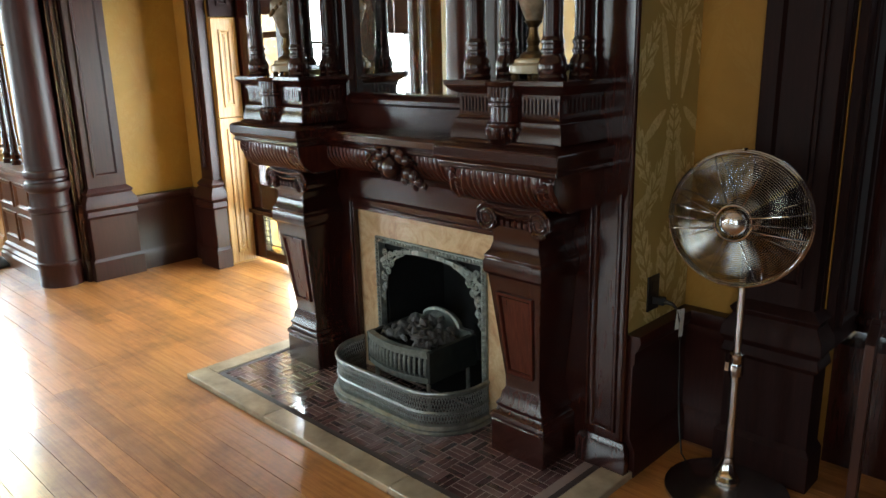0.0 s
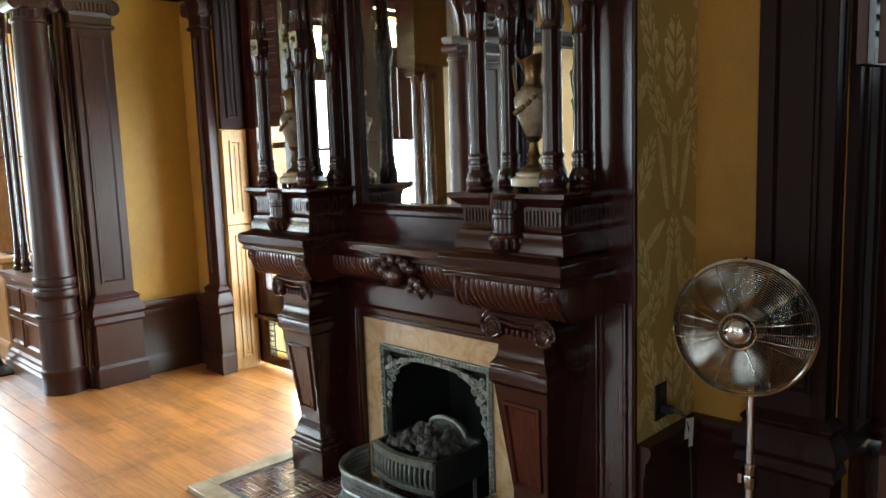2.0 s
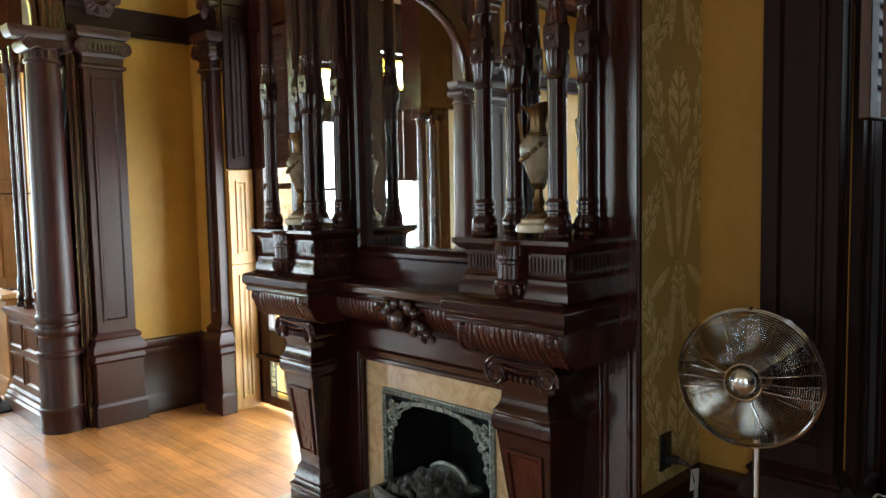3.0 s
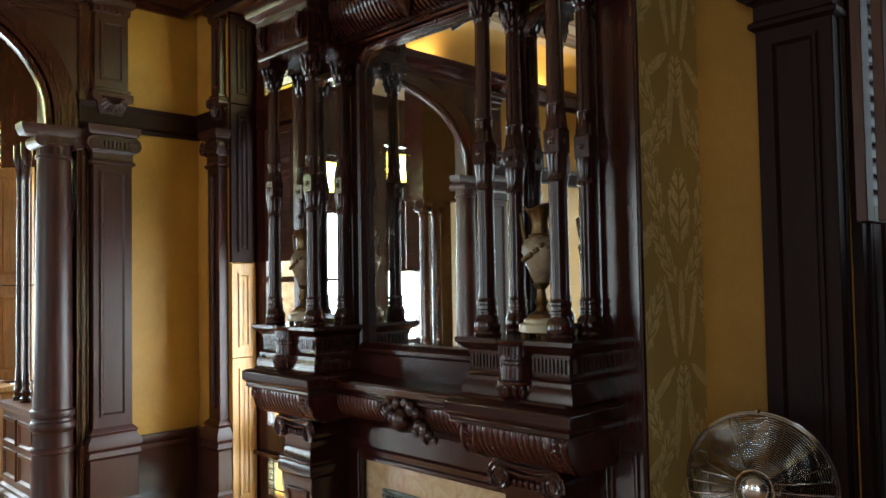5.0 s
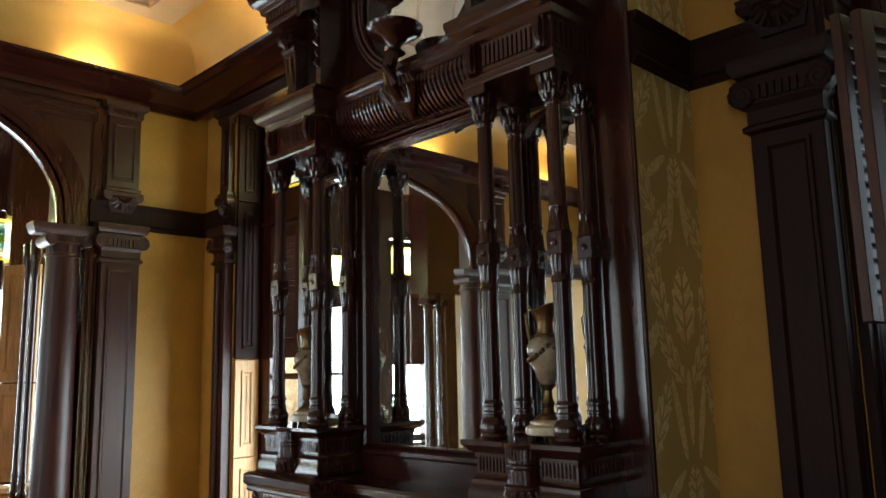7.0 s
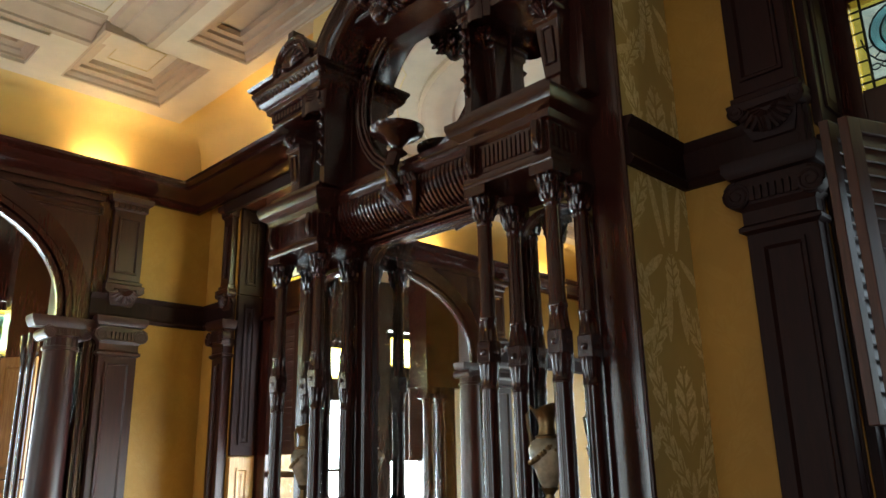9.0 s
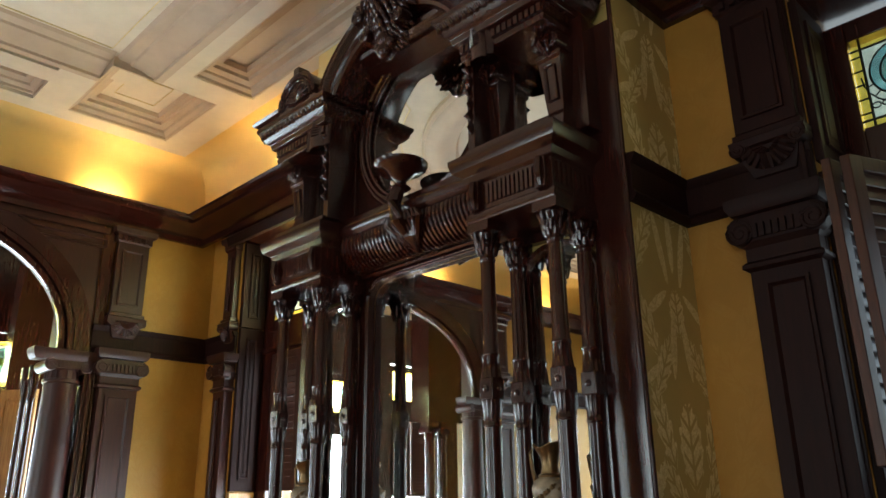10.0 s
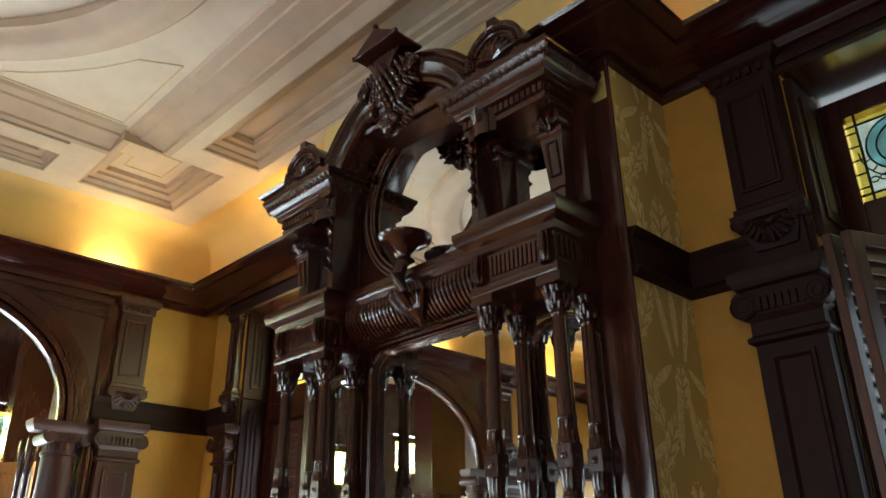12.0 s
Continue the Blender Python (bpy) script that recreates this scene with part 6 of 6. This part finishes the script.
# lattice: evenly spaced crossing strips along the line
cum = [0.0]
for p, q in zip(fl, fl[1:]):
    cum.append(cum[-1] + math.hypot(q[0] - p[0], q[1] - p[1]))


def on_line(s):
    s = max(0.0, min(cum[-1], s))
    for i in range(len(fl) - 1):
        if s <= cum[i + 1]:
            f = (s - cum[i]) / (cum[i + 1] - cum[i] or 1)
            return (fl[i][0] + (fl[i + 1][0] - fl[i][0]) * f, fl[i][1] + (fl[i + 1][1] - fl[i][1]) * f)
    return fl[-1]


b = bmn()
N = 92
for k in range(N):
    s = cum[-1] * k / N
    for d in (1, -1):
        pts = []
        for j in range(4):
            x, y = on_line(s + d * j * cum[-1] / N * 0.5)
            pts.append((x, y, 0.108 + 0.0205 * j))
        tube(b, pts, 0.0022, 4)
tagged(part("lattice", b, FENDER, t, "fine pierced lattice"), kind="stuff")
b = bmn()
sweep(b, [(0.002, 0.098), (0.006, 0.101), (0.002, 0.108), (-0.002, 0.108), (-0.002, 0.098)], fl)
sweep(b, [(0.002, 0.044), (0.003, 0.058), (-0.002, 0.058), (-0.002, 0.044)], fl)
part("middle_band", b, FENDER, t)
b = bmn()
for k in range(N):
    s0, s1 = cum[-1] * k / N, cum[-1] * (k + 1) / N
    p, q, m = on_line(s0), on_line(s1), on_line((s0 + s1) / 2)
    tube(b, [(*p, 0.058), (*m, 0.079), (*q, 0.10)], 0.003, 4)
    tube(b, [(*q, 0.058), (*m, 0.079), (*p, 0.10)], 0.003, 4)
tagged(part("pierced_gallery", b, FENDER, t, "pierced gallery of small holes"), kind="stuff")

# ---- vases on the piers ----
def vase(c):
    t = thing("ewer_vase", c, 2.0, 1.361, "alabaster and bronze ewer vase on an onyx base", "vase", "pair of ewer vases")
    x, y, z = c, 2.0, 1.361
    for dx, dy in ((-1, -1), (1, -1), (-1, 1), (1, 1)):
        part("foot", lathe(bmn(), [(0.012, 0), (0.014, 0.008), (0.007, 0.02)], x + dx * 0.04, y + dy * 0.04, 8, z), BRONZE, t)
    b = bmn()
    lathe(b, [(0.072, 0.018), (0.075, 0.022), (0.075, 0.042), (0.06, 0.05), (0.06, 0.058), (0.05, 0.064)], x, y, 24, z)
    part("onyx_base", b, ONYX, t, "pale onyx octagonal base")
    b = bmn()
    lathe(b, [(0.045, 0.064), (0.04, 0.075), (0.022, 0.085), (0.016, 0.10), (0.022, 0.115), (0.016, 0.13), (0.014, 0.155), (0.026, 0.17), (0.03, 0.175)], x, y, 20, z)
    part("stem", b, BRONZE, t, "bronze stem")
    b = bmn()
    lathe(b, [(0.022, 0.17), (0.034, 0.20), (0.05, 0.24), (0.06, 0.275), (0.061, 0.295), (0.05, 0.315), (0.036, 0.325)], x, y, 24, z)
    part("bowl", b, ALAB, t, "grey veined alabaster body")
    b = bmn()
    lathe(b, [(0.038, 0.322), (0.04, 0.33), (0.030, 0.335), (0.026, 0.36), (0.03, 0.385), (0.036, 0.395), (0.045, 0.41), (0.042, 0.415), (0.03, 0.405)], x, y, 24, z)
    for v in b.verts:
        if v.co.z > z + 0.39:
            v.co.z += 0.02 * max(0, (v.co.x - x) / 0.045)
    part("neck", b, BRONZE, t, "bronze neck with pouring lip")
    b = bmn()
    tube(b, [(x - 0.035, y, z + 0.40), (x - 0.062, y, z + 0.425), (x - 0.078, y, z + 0.40), (x - 0.072, y, z + 0.35), (x - 0.06, y, z + 0.31)], [0.006, 0.007, 0.007, 0.006, 0.008], 8)
    part("handle", b, BRONZE, t, "curved bronze handle")
    b = bmn()
    rv = random.Random(4)
    for k in range(26):
        f = k / 25
        a = 2 * math.pi * f * 1.5 + 2.4
        r = 0.058
        zz = z + 0.30 - 0.05 * math.sin(math.pi * ((f * 3) % 1))
        bmesh.ops.create_icosphere(b, subdivisions=1, radius=rv.uniform(0.006, 0.011), matrix=Matrix.Translation((x + r * math.cos(a), y + r * math.sin(a), zz)))
    part("garland", b, BRONZE, t, "bronze leaf garland")


for c in (PC[0] + 0.005, PC[1] + 0.04):
    vase(c)

# ---- pedestal fan ----
FXP, FYP = -0.862, 2.30
t = thing("pedestal_fan", FXP, FYP, 0, "brushed steel pedestal fan with round wire cage", "fan")
b = bmn()
lathe(b, [(0.195, 0.0), (0.2, 0.006), (0.198, 0.014), (0.185, 0.02), (0.17, 0.022), (0.16, 0.026), (0.10, 0.034), (0.06, 0.042), (0.045, 0.048)], FXP, FYP, 48)
part("base", b, STEEL, t, "round brushed steel base")
b = bmn()
lathe(b, [(0.045, 0.046), (0.043, 0.055), (0.046, 0.06), (0.04, 0.07), (0.042, 0.075), (0.03, 0.09), (0.02, 0.12), (0.018, 0.135)], FXP, FYP, 28)
part("base_collar", b, CHROME, t)
b = bmn()
lathe(b, [(0.0155, 0.13), (0.0155, 0.46)], FXP, FYP, 20)
part("lower_pole", b, STEEL, t)
b = bmn()
lathe(b, [(0.021, 0.425), (0.023, 0.43), (0.023, 0.465), (0.021, 0.47), (0.0225, 0.475), (0.0225, 0.50), (0.018, 0.505)], FXP, FYP, 20)
box(b, FXP - 0.034, FXP - 0.02, FYP - 0.008, FYP + 0.008, 0.435, 0.465)
part("height_collar", b, CHROME, t)
b = bmn()
lathe(b, [(0.0125, 0.50), (0.0125, 0.92)], FXP, FYP, 18)
part("upper_pole", b, STEEL, t)
FAN = Matrix.Translation((FXP - 0.008, FYP - 0.05, 0.945)) @ Euler((radians(90 - 3), 0, radians(11))).to_matrix().to_4x4()   # local z faces out of the fan


def fan_part(name, b, mat, label="", parent=None):
    b.transform(FAN)
    return part(name, b, mat, parent or t, label)


R = 0.202


def dome(r, front=True):
    q = max(0.0, 1 - (r / R) ** 2)
    return (0.055 * math.sqrt(q) if front else -0.055 * math.sqrt(q))


b = bmn()
for k in range(26):
    r = 0.052 + (R - 0.052) * k / 25
    tube(b, [(r * math.cos(2 * math.pi * j / 56), r * math.sin(2 * math.pi * j / 56), dome(r) + 0.018) for j in range(56)], 0.0011, 4, True)
tagged(fan_part("front_grille", b, CHROME, "concentric chrome cage wires"), kind="stuff")
b = bmn()
for k in range(22):
    r = 0.07 + (R - 0.07) * k / 21
    tube(b, [(r * math.cos(2 * math.pi * j / 48), r * math.sin(2 * math.pi * j / 48), dome(r, False) - 0.018) for j in range(48)], 0.0009, 4, True)
tagged(fan_part("rear_grille", b, CHROME, "concentric rear cage wires"), kind="stuff")
for sgn in (1, -1):
    b = bmn()
    for k in range(8):
        a = 2 * math.pi * (k + 0.5) / 8
        tube(b, [(r * math.cos(a), r * math.sin(a), sgn * (dome(r) + 0.0195)) for r in [0.05 + (R - 0.05) * j / 10 for j in range(11)]], 0.0017, 4)
    fan_part("cage_ribs", b, CHROME)
b = bmn()
for zz in (0.016, -0.016):
    tube(b, [(R * math.cos(2 * math.pi * j / 64), R * math.sin(2 * math.pi * j / 64), zz) for j in range(64)], 0.0045, 8, True)
tube(b, [((R + 0.003) * math.cos(2 * math.pi * j / 64), (R + 0.003) * math.sin(2 * math.pi * j / 64), 0) for j in range(64)], 0.006, 8, True)
fan_part("rim", b, CHROME, "polished cage rim")
for s in (-1, 1):
    for yy in (-0.018, 0.0, 0.018):
        b = bmn()
        x0 = math.sqrt(0.05 ** 2 - yy * yy)
        x1 = math.sqrt(R * R - (yy * 2.2) ** 2)
        tube(b, [(s * (x0 + (x1 - x0) * j / 10), yy * (1 + 1.2 * j / 10), dome(math.hypot(x0 + (x1 - x0) * j / 10, yy)) + 0.022) for j in range(11)], 0.0028, 6)
        fan_part("cross_bar", b, CHROME)
b = bmn()
tube(b, [(0.052 * math.cos(2 * math.pi * j / 32), 0.052 * math.sin(2 * math.pi * j / 32), dome(0.05) + 0.02) for j in range(32)], 0.004, 8, True)
fan_part("hub_ring", b, CHROME)
b = bmn()
lathe(b, [(0.040, 0.05), (0.041, 0.072), (0.038, 0.082), (0.03, 0.091), (0.015, 0.097), (0.003, 0.098)], 0, 0, 28)
fan_part("hub_cap", b, STEEL, "domed steel hub cap")
for k in range(4):
    b = bmn()
    rows = []
    for j in range(7):
        r = 0.03 + 0.145 * j / 6
        w = 0.03 + 0.06 * math.sin(math.pi * min(1, j / 5) * 0.6)
        rows.append([b.verts.new((r, u * w, 0.02 * u * 0.9 + dz)) for u, dz in ((-1, 0.002), (0, 0.003), (1, 0.002), (1, 0.0), (0, 0.0), (-1, 0.0))])
    for p, q in zip(rows, rows[1:]):
        for i in range(6):
            b.faces.new((p[i], p[(i + 1) % 6], q[(i + 1) % 6], q[i]))
    b.faces.new(rows[0])
    b.faces.new(rows[-1][::-1])
    b.transform(Euler((0, 0, radians(20 + 90 * k))).to_matrix().to_4x4())
    fan_part("blade", b, BLADE, "curved dark fan blade")
b = bmn()
lathe(b, [(0.03, -0.15), (0.05, -0.145), (0.058, -0.12), (0.058, -0.06), (0.05, -0.05), (0.02, -0.04), (0.02, 0.03)], 0, 0, 24)
fan_part("motor_housing", b, STEEL, "steel motor housing")
b = bmn()
tube(b, [(0, -0.02, -0.09), (0, -0.05, -0.07), (0.015, -0.10, -0.052)], [0.018, 0.018, 0.014], 10)
fan_part("neck", b, STEEL)
b = bmn()
tube(b, [(0, R, 0), (0, R + 0.012, 0)], [0.009, 0.007], 8)
tube(b, [(-0.006, R + 0.008, 0), (0.006, R + 0.008, 0)], 0.004, 6)
fan_part("clip", b, CHROME)

# ---- socket, plug and cord on the chimney flank ----
PFk = lambda u, o, z: (FX1 + o, u, z)
t = thing("wall_socket", FX1, 2.33, 0.62, "black wall socket plate on damask wallpaper", "socket")
b = bmn()
pbox(b, PFk, 2.292, 2.368, 0, 0.006, 0.565, 0.69)
part("plate", b, BLACK, t, bevel=0.002)
b = bmn()
for z in (0.605, 0.655):
    pbox(b, PFk, 2.313, 2.347, 0.006, 0.009, z - 0.016, z + 0.016)
part("outlet_faces", b, BLACK, t, bevel=0.002)
t = thing("power_cord", FX1 + 0.02, 2.33, 0.6, "black plug and thin cord with a white tag", "cord")
b = bmn()
box(b, FX1 + 0.009, FX1 + 0.05, 2.318, 2.342, 0.592, 0.618)
tube(b, [(FX1 + 0.05, 2.33, 0.605), (FX1 + 0.075, 2.335, 0.60), (FX1 + 0.085, 2.345, 0.585)], [0.009, 0.007, 0.005], 8)
part("plug", b, BLACK, t, bevel=0.003)
b = bmn()
pts = [(FX1 + 0.085, 2.345, 0.585), (FX1 + 0.09, 2.37, 0.52), (FX1 + 0.085, 2.39, 0.40), (FX1 + 0.08, 2.41, 0.25), (FX1 + 0.085, 2.42, 0.12), (FX1 + 0.11, 2.40, 0.02), (FX1 + 0.16, 2.36, 0.006), (FXP - 0.12, FYP + 0.02, 0.006), (FXP, FYP + 0.10, 0.02)]
tube(b, pts, 0.0032, 6)
part("cord", b, BLACK, t)
b = bmn()
for dy, h in ((0.0, 0.07), (0.018, 0.10)):
    prism(b, [(2.345 + dy, 0.58), (2.372 + dy, 0.575), (2.365 + dy, 0.575 - h), (2.335 + dy, 0.58 - h)], lambda u, v, d: (FX1 + 0.088 + dy * 0.3 + d, u, v), 0.0006)
part("tag", b, WHITE, t, "white paper tag")

# ---- rope stanchion beyond the arch ----
t = thing("rope_stanchion", -6.05, 1.56, 0, "black rope stanchion with a round weighted foot", "stanchion")
b = bmn()
lathe(b, [(0.17, 0), (0.172, 0.012), (0.16, 0.02), (0.08, 0.035), (0.04, 0.05), (0.025, 0.09)], -6.05, 1.56, 36)
part("foot", b, BLACK, t)
b = bmn()
lathe(b, [(0.022, 0.08), (0.02, 0.9), (0.03, 0.91), (0.03, 0.95), (0.02, 0.98)], -6.05, 1.56, 16)
part("post", b, BLACK, t)

# ---- hearth: kerb, border and basket-weave tiles ----
HX0, HX1, HY0, HY1 = XC - 0.985, XC + 0.985, 1.535, YM + 0.02
hearth = setting("hearth", box(bmn(), HX0 + 0.005, HX1 - 0.005, HY0 + 0.005, HY1, -0.02, 0.0162), JOINT, "hearth bedded in dark grout before the fireplace", "hearth")
KW = 0.10
for x0, x1, y0, y1 in ((HX0, XC - 0.35, HY0, HY0 + KW), (XC - 0.348, XC + 0.42, HY0, HY0 + KW), (XC + 0.422, HX1, HY0, HY0 + KW), (HX0, HX0 + KW, HY0 + KW + 0.002, HY1), (HX1 - KW, HX1, HY0 + KW + 0.002, HY1)):
    part("kerb_stone", box(bmn(), x0, x1, y0, y1, -0.01, 0.022), KERB, hearth, "polished cream and ochre marble kerb", bevel=0.004)
part("border_strip", sweep(bmn(), [(0, 0.004), (0.022, 0.004), (0.022, 0.0185), (0, 0.0185)], [(HX0 + KW + 0.004, HY1), (HX0 + KW + 0.004, HY0 + KW + 0.004), (HX1 - KW - 0.004, HY0 + KW + 0.004), (HX1 - KW - 0.004, HY1)][::-1]), GROUT, hearth, "dark tile border")


def tile_mesh(w, d):
    b = bmn()
    e, h = 0.0012, 0.0175
    lo = [b.verts.new((x, y, 0.004)) for x, y in ((0, 0), (w, 0), (w, d), (0, d))]
    mi = [b.verts.new((x, y, h - 0.0015)) for x, y in ((0, 0), (w, 0), (w, d), (0, d))]
    hi = [b.verts.new((x, y, h)) for x, y in ((e, e), (w - e, e), (w - e, d - e), (e, d - e))]
    for r, s in ((lo, mi), (mi, hi)):
        for i in range(4):
            b.faces.new((r[i], r[(i + 1) % 4], s[(i + 1) % 4], s[i]))
    b.faces.new(hi)
    me = bpy.data.meshes.new("tile")
    b.to_mesh(me)
    b.free()
    me.materials.append(TILE)
    return me


S, G = 0.084, 0.0032
L, Wd = S - G, S / 3 - G
ACROSS, ALONG = tile_mesh(L, Wd), tile_mesh(Wd, L)
rnd = random.Random(11)
rest = bmn()
tx0, ty0 = HX0 + KW + 0.028, HY0 + KW + 0.028
nx, ny = int((HX1 - KW - 0.028 - tx0) / S), int((HY1 - ty0) / S)
for i in range(nx):
    for j in range(ny):
        for k in range(3):
            x, y = tx0 + i * S, ty0 + j * S
            x, y, me = (x, y + k * S / 3, ACROSS) if (i + j) % 2 else (x + k * S / 3, y, ALONG)
            if j < 4:
                o = new("tile", me)
                o.location = (x, y, rnd.uniform(-0.0006, 0.0006))
                o.rotation_euler = (rnd.uniform(-0.010, 0.010), rnd.uniform(-0.010, 0.010), 0)
                o.parent = hearth
            else:
                m = Matrix.Translation((x, y, rnd.uniform(-0.0006, 0.0006)))
                n0 = len(rest.verts)
                rest.from_mesh(me)
                rest.verts.ensure_lookup_table()
                for v in rest.verts[n0:]:
                    v.co = m @ v.co
tagged(part("inner_tiles", rest, TILE, hearth, smooth=False), kind="stuff")

# ---- floorboards ----
BW = 0.098
rnd = random.Random(21)
floor_rest = bmn()
boards = []
y = -4.35
row = 0
while y < 2.95:
    near = -0.45 < y < YW - 0.02
    x = ALC_X - 0.25 - rnd.random() * 1.5
    while x < XR:
        ln = rnd.uniform(1.7, 3.4)
        x0, x1 = max(x, ALC_X - 0.25), min(x + ln, XR)
        if x1 > x0 + 0.02:
            segs = [(x0, x1)]
            if y + BW > HY0 - 0.002 and y < YM:      # leave the hearth free
                y_in = y + 0.004 > HY0 - BW + 0.01
                if y_in:
                    segs = [(a, b) for a, b in ((x0, min(x1, HX0 - 0.002)), (max(x0, HX1 + 0.002), x1)) if b > a + 0.02]
            for a, b in segs:
                if near and a < -0.2:
                    boards.append((a, b, y))
                else:
                    box(floor_rest, a + 0.0008, b - 0.0008, y + 0.0008, y + BW - 0.0008, -0.02, 0.0)
        x += ln
    y += BW
    row += 1
floor = setting("floor", floor_rest, FLOOR, "honey-coloured polished pine floorboards with worn varnish", "floor")
for a, b, yy in boards:
    bm = bmn()
    g, e = 0.0006, 0.0005
    lo = [bm.verts.new(p) for p in ((a + g, yy + g, -0.02), (b - g, yy + g, -0.02), (b - g, yy + BW - g, -0.02), (a + g, yy + BW - g, -0.02))]
    mi = [bm.verts.new((v.co.x, v.co.y, -0.001)) for v in lo]
    hz = rnd.uniform(-0.0002, 0.0002)
    hi = [bm.verts.new(p) for p in ((a + g + e, yy + g + e, hz), (b - g - e, yy + g + e, hz), (b - g - e, yy + BW - g - e, hz), (a + g + e, yy + BW - g - e, hz))]
    for r, s in ((lo, mi), (mi, hi)):
        for i in range(4):
            bm.faces.new((r[i], r[(i + 1) % 4], s[(i + 1) % 4], s[i]))
    bm.faces.new(hi)
    part("floorboard", bm, FLOOR, floor, smooth=False)
